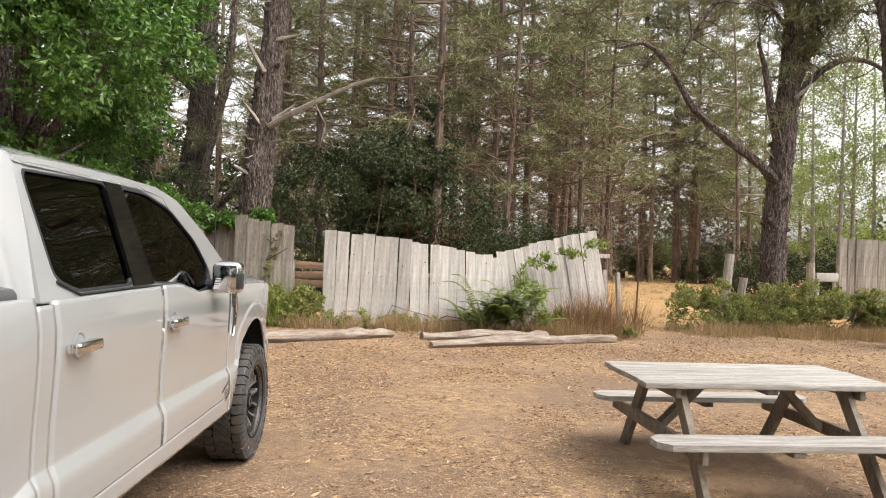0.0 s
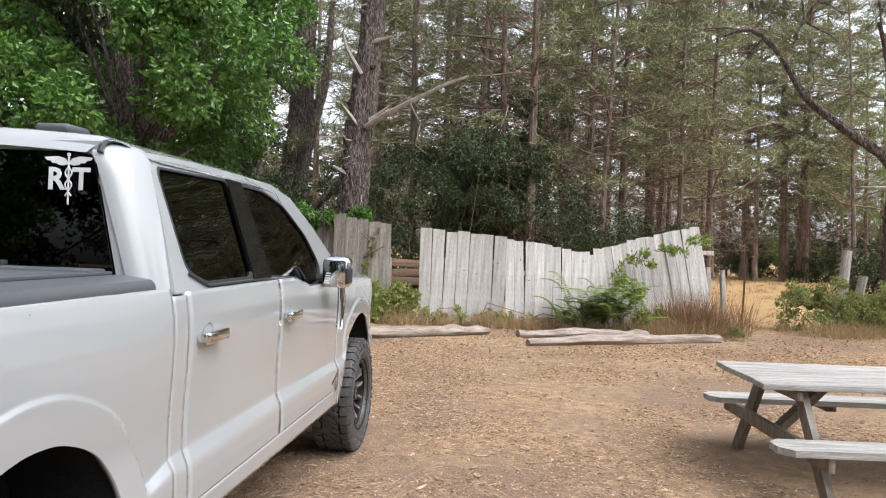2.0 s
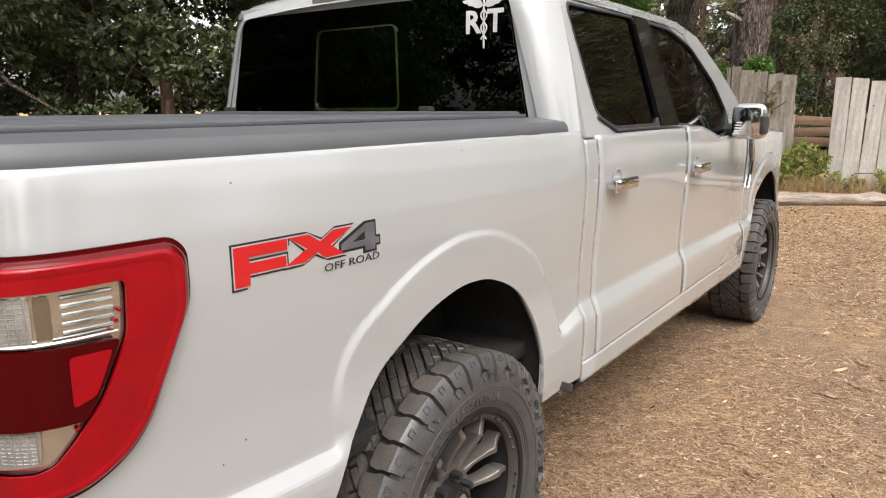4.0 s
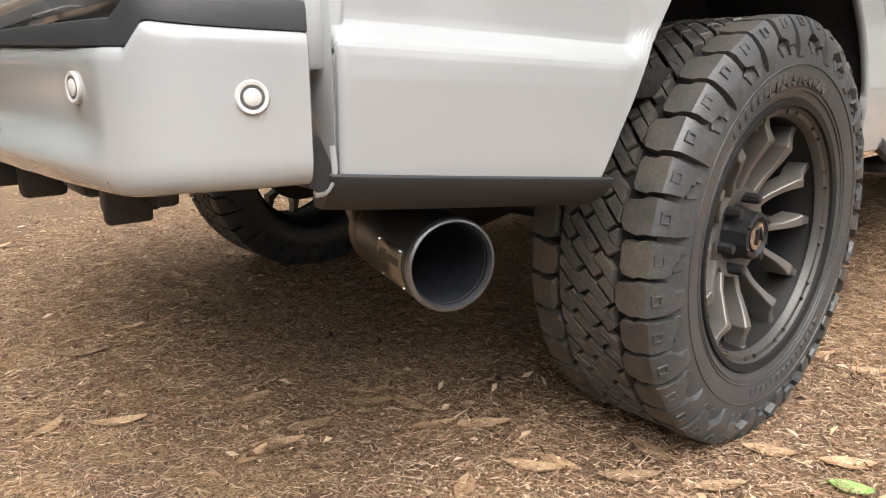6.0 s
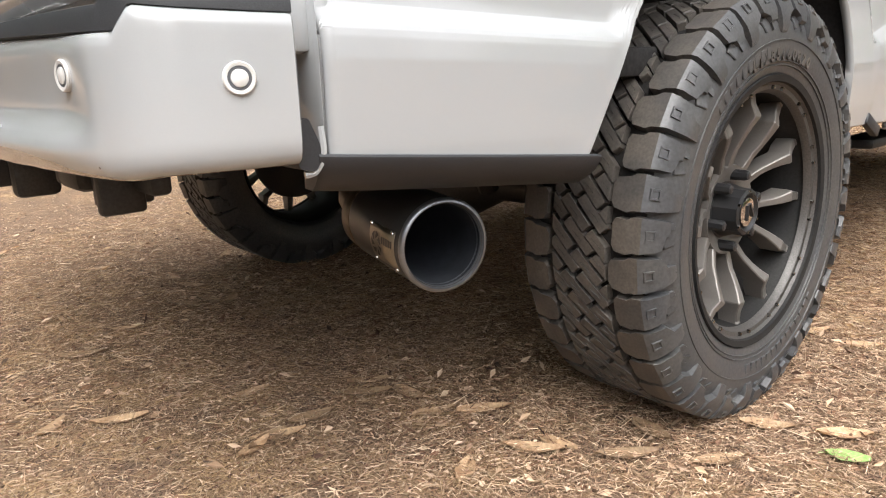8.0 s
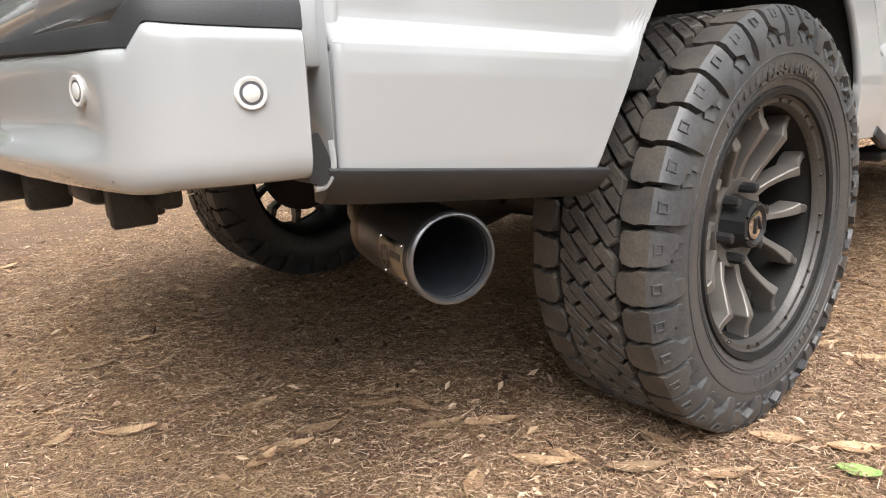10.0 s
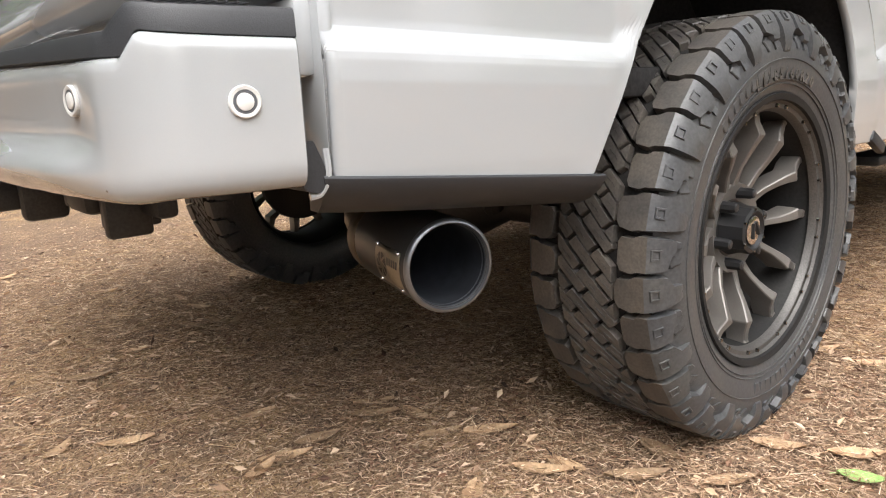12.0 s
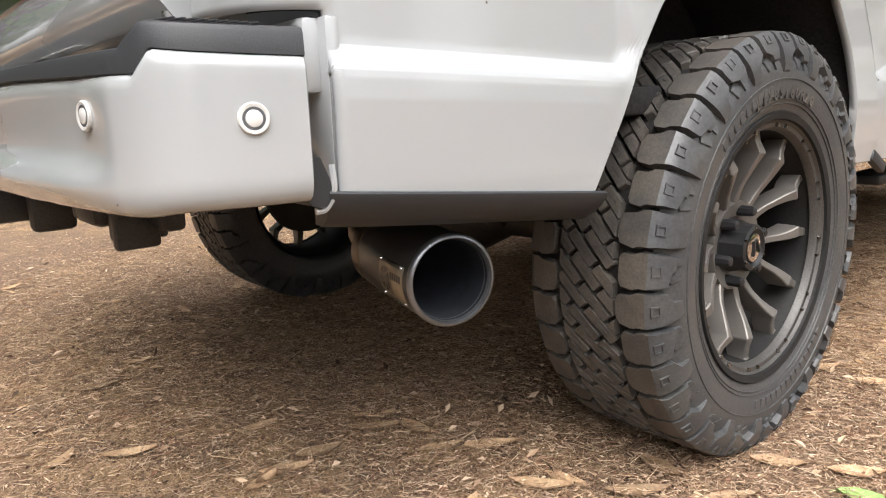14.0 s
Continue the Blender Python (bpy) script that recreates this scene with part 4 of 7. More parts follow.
# ---- decal on the bed side ----
for side in (1, -1):
    def stroke(rings, out, mt, name, label=""):
        bm = bmesh.new()
        for r in rings:
            b2 = bmesh.new()
            curved_plate(b2, [(a, b) for a, b in r], out, 0.0012, side, grid=0.05)
            me = bpy.data.meshes.new("tmp")
            b2.to_mesh(me)
            bm.from_mesh(me)
            bpy.data.meshes.remove(me)
            b2.free()
        return part(name, bm, mt, truck, label)
    C = -0.535
    flip = (lambda u: u) if side > 0 else (lambda u: 2 * C - u)
    def ring_of(pts):
        return [(flip(a), b) for a, b in pts]
    F = [(-0.683, 1.236), (-0.568, 1.236), (-0.568, 1.216), (-0.652, 1.216), (-0.652, 1.206), (-0.572, 1.206), (-0.572, 1.186), (-0.652, 1.186), (-0.652, 1.166), (-0.683, 1.166)]
    X = [(-0.566, 1.236), (-0.527, 1.236), (-0.505, 1.219), (-0.478, 1.236), (-0.436, 1.236), (-0.484, 1.208), (-0.456, 1.185), (-0.496, 1.185), (-0.511, 1.199), (-0.536, 1.185), (-0.574, 1.185), (-0.531, 1.210)]
    four = [(-0.404, 1.236), (-0.384, 1.236), (-0.384, 1.203), (-0.374, 1.203), (-0.374, 1.191), (-0.384, 1.191), (-0.384, 1.180), (-0.408, 1.180), (-0.408, 1.191), (-0.462, 1.191), (-0.462, 1.203)]
    hole = [(-0.408, 1.221), (-0.438, 1.203), (-0.408, 1.203)]
    wide = lambda r: [(a if a < -0.567 else -0.567 + (a + 0.567) * 1.28, b) for a, b in r]
    X, four, hole = wide(X), wide(four), wide(hole)
    def bigger(r, k):
        cx, cz = sum(a for a, b in r) / len(r), sum(b for a, b in r) / len(r)
        return [(a + k * (1 if a > cx else -1), b + k * (1 if b > cz else -1)) for a, b in r]
    stroke([ring_of(bigger(F, 0.006)), ring_of(bigger(X, 0.006)), ring_of(bigger(four, 0.005))], 0.0012, DECALBLACK, "decal_outline", "black outline of the bed side decal")
    stroke([ring_of(bigger(F, 0.0025)), ring_of(bigger(X, 0.0025))], 0.0017, DECALSILVER, "decal_border", "thin silver border of the decal letters")
    stroke([ring_of(F), ring_of(X)], 0.0022, DECALRED, "decal_letter", "red decal letters FX on the bed side")
    bm = bmesh.new()
    curved_plate(bm, ring_of(four), 0.0022, 0.0012, side, [ring_of(hole)], grid=0.05)
    part("decal_number", bm, DECALGREY, truck, "dark grey decal figure 4")
    q = skin(-0.40, 1.164, 0.0015)
    wording("OFF ROAD", 0.0225, DECALBLACK, axes((side * q.x, q.y, q.z), (0, side, 0), (0, 0, 1)), truck, "decal_wording", 0.0002, "black lettering OFF ROAD", 0.0, 1.5)

# ---- rear bumper ----
BUMP = spline([(0.994, -1.004), (0.990, -1.030), (0.981, -1.075), (0.966, -1.118), (0.944, -1.148), (0.910, -1.168), (0.86, -1.180), (0.70, -1.200), (0.40, -1.224), (0.0, -1.236)], 8)
BUMP = [Vector((p.x, p.y)) for p in BUMP] + [Vector((-p.x, p.y)) for p in reversed([Vector((p.x, p.y)) for p in BUMP][:-1])]


def bump_top(x):
    return float(np.interp(abs(x), [0.0, 0.60, 0.928, 0.945, 0.996], [0.778, 0.775, 0.765, 0.788, 0.779]))


def ease(a, b, v):
    t = min(1.0, max(0.0, (v - a) / (b - a)))
    return t * t * (3 - 2 * t)


def outward(k):
    d = (BUMP[min(k + 1, len(BUMP) - 1)] - BUMP[max(k - 1, 0)]).normalized()
    n = Vector((-d.y, d.x))
    return n if n.dot(BUMP[k] - Vector((0, -0.75))) > 0 else -n


bm = bmesh.new()
rings = []
for k, p in enumerate(BUMP):
    n = outward(k)
    top, bot = bump_top(p.x), 0.622 + 0.006 * ease(0.90, 0.97, abs(p.x))
    # the rear face is scooped above a rounded lower lip; the corners stay full
    scoop = 1 - ease(0.78, 0.92, abs(p.x))
    last = -0.005 if k in (0, len(BUMP) - 1) else 0.0
    prof = [(-0.06, bot), (-0.024, bot), (-0.012, bot + 0.0025), (-0.005, bot + 0.008), (-0.001, bot + 0.016)]
    for j in range(15):
        z = bot + 0.026 + (top - 0.014 - bot - 0.026) * j / 14
        prof.append((0.001 + scoop * (0.006 - 0.020 * ease(0.655, 0.690, z) + 0.006 * ease(0.70, 0.775, z)), z))
    o1 = prof[-1][0]
    prof += [(o1 - 0.001, top - 0.007), (o1 - 0.004, top - 0.0025), (o1 - 0.009, top), (-0.06, top)]
    rings.append([Vector((p.x + n.x * (o + last), p.y + n.y * (o + last), z)) for o, z in prof])
loft(bm, rings, True, True)
bumper = part("rear_bumper", bm, PAINT, truck, "white painted rear bumper", 50)
# black step pad: low in the middle, raised at the corners
bm = bmesh.new()
rings = []
for k, p in enumerate(BUMP):
    t0 = bump_top(p.x) + 0.001
    t1 = float(np.interp(abs(p.x), [0, 0.905, 0.938, 0.996], [0.797, 0.792, 0.816, 0.809]))
    n = outward(k)
    x1 = min(max(p.x * 0.95, -0.90), 0.90)
    y1 = float(np.interp(abs(p.x), [0.0, 0.85, 0.93, 0.996], [-1.100, -1.085, -1.06, -0.995]))
    at = lambda o, z: Vector((p.x + n.x * o, p.y + n.y * o, z))
    rings.append([at(-0.006, t0), at(-0.007, t1 - 0.008), at(-0.010, t1 - 0.002), at(-0.017, t1), Vector((x1, y1, t1 - 0.002)), Vector((x1, y1, t0 - 0.03))])
loft(bm, rings, True, True)
pad = part("step_pad", bm, BLACK, bumper, "black rubber bumper step pad", 30)
for side in (1, -1):
    for k in range(9):
        t = k / 8
        bm = bmesh.new()
        box(bm, (side * (0.925 + 0.022 * t), -1.128 + 0.075 * t, 0.8155 - 0.004 * t), (0.062, 0.0035, 0.002), 0.0008, pose(0, 0, 0, 0, 0, side * 14))
        part("pad_ridge", bm, BLACK, pad)
    for x, up in (((0.984, -1.061), 0.719), ((0.838, -1.180), 0.728)):
        k = min(range(len(BUMP)), key=lambda i: (BUMP[i] - Vector(x)).length)
        a, c = BUMP[max(k - 1, 0)], BUMP[min(k + 1, len(BUMP) - 1)]
        d = (c - a).normalized()
        n = Vector((-d.y, d.x))
        if n.dot(Vector((x[0], x[1] + 0.6))) < 0:
            n = -n
        sunk = 0.003 if x[0] > 0.9 else -0.004
        spot = Vector((side * (BUMP[k].x + n.x * sunk), BUMP[k].y + n.y * sunk, up))
        m = Matrix.Translation(spot) @ Vector((side * n.x, n.y, 0)).to_track_quat("X", "Z").to_matrix().to_4x4()
        bm = bmesh.new()
        lathe(bm, [(0.0162, -0.006), (0.0160, 0.0005), (0.0148, 0.0018), (0.0118, 0.0012), (0.0112, -0.002)], 36, m)
        s = part("parking_sensor", bm, SENSOR, bumper, "round white parking sensor")
        bm = bmesh.new()
        lathe(bm, [(0.0116, -0.002), (0.0114, 0.0008), (0.0090, 0.0008), (0.0088, -0.002)], 32, m)
        part("sensor_ring", bm, COVER, s)
        bm = bmesh.new()
        lathe(bm, [(0.0087, -0.002), (0.0085, 0.0015), (0.0078, 0.0020), (0.0002, 0.0022)], 32, m)
        part("sensor_face", bm, SENSOR, s)
    bm = bmesh.new()
    plate(bm, rounded([(-0.996, 0.622), (-0.975, 0.616), (-0.966, 0.628), (-0.967, 0.646), (-0.980, 0.676), (-0.990, 0.672)], 0.006, 3), [], lambda a, b, d: Vector((side * (0.962 - d), a, b)), 0.04)
    part("bumper_end_seal", bm, BLACK, bumper)
    bm = bmesh.new()
    tube(bm, spline([(side * 0.958, -0.963, 0.665), (side * 0.960, -0.963, 0.635), (side * 0.956, -0.972, 0.616), (side * 0.953, -0.984, 0.613)], 4), 0.0045, 8)
    part("panel_hem", bm, PAINT, truck, "folded white lower edge of the bed side")
    # inner filler between bumper and bed
    bm = bmesh.new()
    box(bm, (side * 0.918, -0.944, 0.730), (0.062, 0.02, 0.195), 0.006)
    part("bumper_filler", bm, PAINT, bumper)
    bm = bmesh.new()
    box(bm, (side * 0.880, -0.962, 0.785), (0.110, 0.025, 0.085), 0.008)
    part("corner_filler", bm, PAINT, bumper)
    bm = bmesh.new()
    box(bm, (side * 0.80, -1.02, 0.775), (0.12, 0.02, 0.03), 0.004)
    part("bumper_bracket", bm, SATIN, bumper)
bm = bmesh.new()
box(bm, (0, -0.995, 0.80), (1.66, 0.02, 0.11), 0.006)
part("tail_sill", bm, PAINT, truck, "white sill under the tailgate")
# recess with number plate behind the middle of the pad
bm = bmesh.new()
box(bm, (0, -1.02, 0.74), (1.6, 0.03, 0.08), 0.004)
part("bumper_back_panel", bm, BLACK, bumper)
bm = bmesh.new()
box(bm, (0.045, -1.087, 0.760), (0.30, 0.004, 0.11), 0.002)
number = part("number_plate", bm, DECALWHITE, bumper, "white number plate with plain bars")
for k in range(6):
    bm = bmesh.new()
    box(bm, (-0.045 + 0.036 * k, -1.090, 0.750), (0.022, 0.002, 0.05))
    part("plate_bar", bm, BADGEBLUE, number)
bm = bmesh.new()
box(bm, (0.045, -1.090, 0.800), (0.12, 0.002, 0.012))
part("plate_title_bar", bm, DECALRED, number)
for x in (0.33,):
    bm = bmesh.new()
    lathe(bm, [(0.001, -0.02), (0.02, -0.02), (0.022, 0.0), (0.018, 0.03)], 18, Matrix.Translation((x, -1.03, 0.785)) @ pose(0, 0, 0, 0, 0, -90))
    part("trailer_socket", bm, BLACK, bumper)

# ---- underside ----
bm = bmesh.new()
box(bm, (0, -0.22, 0.72), (1.86, 1.42, 0.05), 0.01)
part("bed_floor", bm, LINER, truck)
bm = bmesh.new()
box(bm, (0, 1.95, 0.60), (1.80, 2.4, 0.06), 0.01)
part("floor_pan", bm, LINER, truck)
for side in (1, -1):
    bm = bmesh.new()
    tube(bm, [(side * 0.48, -1.0, 0.655), (side * 0.48, -0.5, 0.66), (side * 0.49, 0.0, 0.70), (side * 0.49, 0.6, 0.58), (side * 0.49, 3.9, 0.55)], 0.055, 8)
    part("frame_rail", bm, DARKMETAL, truck)
    bm = bmesh.new()
    tube(bm, [(side * 0.56, -0.75, 0.60), (side * 0.57, -0.3, 0.50), (side * 0.57, 0.0, 0.475), (side * 0.57, 0.6, 0.52)], 0.03, 8)
    part("leaf_spring", bm, DARKMETAL, truck)
    for cy in (0.0, 3.69):
        # wheel-well liner: an arched shell inboard of the opening
        bm = bmesh.new()
        rings = []
        for x in (0.975, 0.80, 0.62):
            rings.append([Vector((side * x, cy + 0.02 + (p.x - 0.02) * 1.03, p.y + 0.012)) for p in ARCH])
        loft(bm, rings, closed=False)
        bm.faces.new([bm.verts.new((side * 0.62, cy + 0.02 + (p.x - 0.02) * 1.03, p.y + 0.012)) for p in ARCH])
        part("wheel_well_liner", bm, LINER, truck, "black wheel well liner", 60)
bm = bmesh.new()
lathe(bm, [(0.04, -0.72), (0.045, -0.3), (0.12, -0.14), (0.15, -0.04), (0.15, 0.04), (0.12, 0.14), (0.045, 0.3), (0.04, 0.72)], 20, Matrix.Translation((0, 0, 0.41)))
part("rear_axle", bm, DARKMETAL, truck)
bm = bmesh.new()
tube(bm, [(0.0, 0.1, 0.42), (0.0, 3.0, 0.52)], 0.05, 10)
part("drive_shaft", bm, DARKMETAL, truck)
bm = bmesh.new()
tube(bm, [(-0.55, -1.06, 0.61), (0.55, -1.06, 0.61)], 0.035, 10)
box(bm, (0, -1.12, 0.575), (0.10, 0.16, 0.09), 0.01)
for x, h in ((0.52, 0.08), (0.44, 0.05), (0.60, 0.05), (0.30, 0.06)):
    box(bm, (x, -1.05, 0.60 - h / 4), (0.035, 0.08, h), 0.006)
for x in (0.40, 0.62):
    tube(bm, [(x - 0.06, -1.07, 0.595), (x + 0.03, -1.07, 0.59)], 0.028, 10)
box(bm, (0.12, -1.09, 0.565), (0.04, 0.08, 0.10), 0.012)
box(bm, (0.04, -1.08, 0.575), (0.16, 0.05, 0.07), 0.01)
box(bm, (0.44, -1.08, 0.585), (0.11, 0.06, 0.05), 0.016)
box(bm, (0.645, -1.09, 0.585), (0.022, 0.06, 0.075), 0.006)
box(bm, (0.26, -1.06, 0.60), (0.92, 0.03, 0.05), 0.008)
part("tow_hitch", bm, DARKMETAL, truck, "black receiver hitch and brackets")
for sx in (0.36, -0.36):
    bm = bmesh.new()
    tube(bm, [(sx, -0.12, 0.42), (sx * 1.1, -0.25, 0.68)], 0.028, 10)
    part("shock_absorber", bm, DARKMETAL, truck)

# ---- exhaust ----
tip_at, tip_dir = Vector((0.906, -0.747, 0.480)), Vector((0.965, -0.262, -0.01)).normalized()
m = Matrix.Translation(tip_at) @ tip_dir.to_track_quat("X", "Z").to_matrix().to_4x4()
bm = bmesh.new()
lathe(bm, [(0.060, 0.0), (0.0645, 0.002), (0.0675, -0.004), (0.0675, -0.215), (0.065, -0.225), (0.058, -0.23)], 56, m)
tip = part("exhaust_tip", bm, TIPBLACK, truck, "large black angled exhaust tip", 40)
bm = bmesh.new()
lathe(bm, [(0.0585, -0.012), (0.0600, -0.001), (0.0625, 0.0045), (0.066, 0.004), (0.0683, -0.001), (0.0683, -0.005)], 56, m)
part("tip_edge", bm, TIPGREY, tip, "worn grey rolled edge", 60)
bm = bmesh.new()
lathe(bm, [(0.0590, -0.004), (0.0575, -0.10), (0.052, -0.16), (0.048, -0.22), (0.001, -0.221)], 48, m)
part("tip_bore", bm, TIPINNER, tip, smooth=60)
bm = bmesh.new()
lathe(bm, [(0.060, -0.222), (0.066, -0.226), (0.067, -0.232), (0.066, -0.262), (0.062, -0.268), (0.045, -0.272)], 40, m)
part("clamp_collar", bm, BROWNPIPE, tip, "brown heat-stained clamp band")
bm = bmesh.new()
back = m @ Vector((-0.26, 0, 0))
tube(bm, spline([back, back + Vector((-0.16, 0.07, 0.01)), Vector((0.38, -0.45, 0.52)), Vector((0.36, 0.05, 0.62)), Vector((0.36, 0.6, 0.5)), Vector((0.34, 2.6, 0.45))], 6), 0.040, 14)
part("exhaust_pipe", bm, BROWNPIPE, truck, "brownish steel exhaust pipe")
# riveted plate on the side of the tip that faces backwards
bm = bmesh.new()
rings = []
for k in range(9):
    a = radians(-120 + 50 * k / 8)
    row = []
    for j in range(2):
        row.append(m @ Vector((-0.020 - 0.095 * j, 0.0684 * math.sin(a), 0.0684 * math.cos(a))))
    rings.append(row)
loft(bm, rings, closed=False)
pl = part("brand_plate", bm, BRASS, tip, "riveted metal plate with dark marks", 60)
solid(pl, 0.0012, 0)
for a, x in ((-118, -0.026), (-118, -0.108), (-72, -0.026), (-72, -0.108)):
    ra = radians(a)
    bm = bmesh.new()
    bmesh.ops.create_icosphere(bm, subdivisions=1, radius=0.0028, matrix=Matrix.Translation(m @ Vector((x, 0.0695 * math.sin(ra), 0.0695 * math.cos(ra)))))
    part("rivet", bm, CHROME, tip)


def on_tip(x, arc):
    """A point just over the plate: x along the pipe, arc in metres round it from the plate's middle."""
    ra = radians(-95) + arc / 0.0694
    return m @ Vector((x, 0.0697 * math.sin(ra), 0.0697 * math.cos(ra)))


def tip_mark(bm, pts):
    bm.faces.new([bm.verts.new(on_tip(x, a)) for x, a in pts])


bm = bmesh.new()
for k in range(7):
    a0 = radians(51.4 * k)
    tip_mark(bm, [(-0.088 + 0.019 * math.cos(a0 + e), 0.019 * math.sin(a0 + e)) for e in (0.0, 0.25, 0.5, 0.72)] + [(-0.088 + 0.007 * math.cos(a0 + 0.9), 0.007 * math.sin(a0 + 0.9))])
part("plate_emblem", bm, DECALBLACK, tip, "dark round shutter-like mark")
for k in range(5):
    bm = bmesh.new()
    x = -0.066 + 0.0085 * k
    tip_mark(bm, [(x, 0.004), (x + 0.006, 0.004), (x + 0.006, 0.015), (x, 0.015)])
    part("plate_bar", bm, DECALBLACK, tip)

# ---- wheels ----
def make_wheel():
    bm = bmesh.new()
    # barrel and flange
    lathe(bm, [(0.258, -0.13), (0.262, -0.10), (0.236, -0.06), (0.234, 0.02), (0.241, 0.095), (0.250, 0.112), (0.256, 0.122), (0.258, 0.134), (0.270, 0.137), (0.272, 0.130), (0.266, 0.118)], 72)
    wheel = part("wheel", bm, BARREL, truck, "matt bronze-grey alloy wheel with all-terrain tyre", 40)
    X1 = Vector((1, 0, 0))

    def polar_axes(deg):
        th = radians(deg)
        return Vector((0, math.sin(th), math.cos(th))), Vector((0, math.cos(th), -math.sin(th)))

    bm = bmesh.new()
    lathe(bm, [(0.02, -0.008), (0.094, 0.000), (0.097, 0.040), (0.092, 0.0600), (0.084, 0.0575), (0.062, 0.0500), (0.046, 0.040)], 72)
    part("wheel_centre", bm, GUN, wheel, smooth=30)
    # twelve prongs in six pairs: broad flat faces that break at an elbow and slope down to the rim
    for s in range(6):
        bm = bmesh.new()
        for e in (-1, 1):
            rings = []
            for r, ang, w, a0, a1 in ((0.070, 10.6, 0.0115, 0.0530, 0.010), (0.100, 11.4, 0.0086, 0.0620, 0.016), (0.125, 12.6, 0.0074, 0.0700, 0.024), (0.150, 13.8, 0.0078, 0.0830, 0.036), (0.172, 15.2, 0.0098, 0.0940, 0.046), (0.190, 16.8, 0.0118, 0.1030, 0.055), (0.1935, 16.8, 0.0118, 0.1028, 0.055), (0.215, 15.2, 0.0094, 0.0950, 0.052), (0.236, 14.6, 0.0088, 0.0930, 0.054), (0.2475, 14.6, 0.0092, 0.0980, 0.060)):
                rad, tan = polar_axes(60 * s + e * ang)
                c = rad * r
                rings.append([c + X1 * a1 - tan * w * 1.12, c + X1 * (a0 - 0.012) - tan * (w + 0.0012), c + X1 * (a0 - 0.0025) - tan * w, c + X1 * a0 - tan * (w - 0.0022), c + X1 * a0 + tan * (w - 0.0022), c + X1 * (a0 - 0.0025) + tan * w, c + X1 * (a0 - 0.012) + tan * (w + 0.0012), c + X1 * a1 + tan * w * 1.12])
            loft(bm, rings, True, True)
        part("spoke", bm, GUN, wheel, smooth=18)
    inward = Matrix.Translation((-0.021, 0, 0))
    # the hub: six-sided black cap on a plate between the lug nuts
    bm = bmesh.new()
    lathe(bm, [(0.0005, 0.070), (0.060, 0.070), (0.064, 0.066), (0.066, 0.055)], 12, inward)
    lathe(bm, [(0.0005, 0.118), (0.030, 0.118), (0.031, 0.113), (0.040, 0.121), (0.0475, 0.118), (0.049, 0.095), (0.054, 0.082), (0.056, 0.065)], 12, inward)
    cap = part("hub_cap", bm, HUB, wheel, "black bolted centre cap", 25)
    bm = bmesh.new()
    lathe(bm, [(0.0005, 0.1215), (0.022, 0.1205), (0.029, 0.1185)], 32, inward)
    part("cap_emblem", bm, CHROME, cap, "chrome emblem disc")
    bm = bmesh.new()
    for e in (-1, 1):
        tube(bm, [(0.1005, e * 0.004, 0.017), (0.1005, e * 0.013, -0.013)], 0.004, 5)
    part("emblem_mark", bm, DECALBLACK, cap)
    for k in range(6):
        rad, tan = polar_axes(60 * k + 12)
        bm = bmesh.new()
        lathe(bm, [(0.0005, 0.1225), (0.0026, 0.122), (0.003, 0.117)], 8, Matrix.Translation(rad * 0.0435) @ inward)
        part("cap_bolt", bm, SATIN, cap)
        rad, tan = polar_axes(60 * k + 30)
        bm = bmesh.new()
        lathe(bm, [(0.0005, 0.109), (0.0050, 0.109), (0.0095, 0.107), (0.0115, 0.101), (0.0125, 0.06)], 8, Matrix.Translation(rad * 0.0735) @ inward)
        part("lug_nut", bm, HUB, wheel, "black lug nut", 25)
    bm = bmesh.new()
    lathe(bm, [(0.0005, 0.127), (0.0036, 0.1265), (0.0044, 0.120)], 8)
    bolt = part("rim_bolt", bm, SATIN, wheel)
    for k in range(24):
        th = radians(15 * k + (3 if k % 2 else -3))
        b = bolt if k == 0 else new("rim_bolt", bolt.data)
        b.parent = wheel
        b.matrix_basis = Matrix.Translation((0, 0.2465 * math.sin(th), 0.2465 * math.cos(th)))
    bm = bmesh.new()
    lathe(bm, [(0.236, 0.106), (0.240, 0.118), (0.243, 0.121), (0.2515, 0.122), (0.256, 0.128)], 72)
    part("bead_ring", bm, RIMGREY, wheel)
    bm = bmesh.new()
    lathe(bm, [(0.03, -0.03), (0.17, -0.03), (0.172, -0.01), (0.03, -0.01)], 40)
    part("brake_disc", bm, DARKMETAL, wheel)
    # tyre carcass
    bm = bmesh.new()
    half = [(0.262, 0.112), (0.270, 0.131), (0.276, 0.1335), (0.283, 0.1360), (0.300, 0.1415), (0.322, 0.1455), (0.345, 0.1455), (0.362, 0.1415), (0.376, 0.134), (0.388, 0.128), (0.398, 0.119)]
    half_section = half
    lathe(bm, half, 96)
    lathe(bm, [(r, -a) for r, a in half], 96)
    tyre = part("tyre", bm, RUBBER, wheel, "black all-terrain tyre", 50)
    # crown of the carcass: groove shade is painted in with the darker liner material
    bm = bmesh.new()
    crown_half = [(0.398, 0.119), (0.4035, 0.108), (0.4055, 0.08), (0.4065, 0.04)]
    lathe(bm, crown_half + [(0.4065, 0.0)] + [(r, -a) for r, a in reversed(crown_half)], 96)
    part("shaded_groove_floor", bm, LINER, tyre, "floor of the tread grooves with their shade in its colour", 50)
    # raised rings on the sidewall
    bm = bmesh.new()
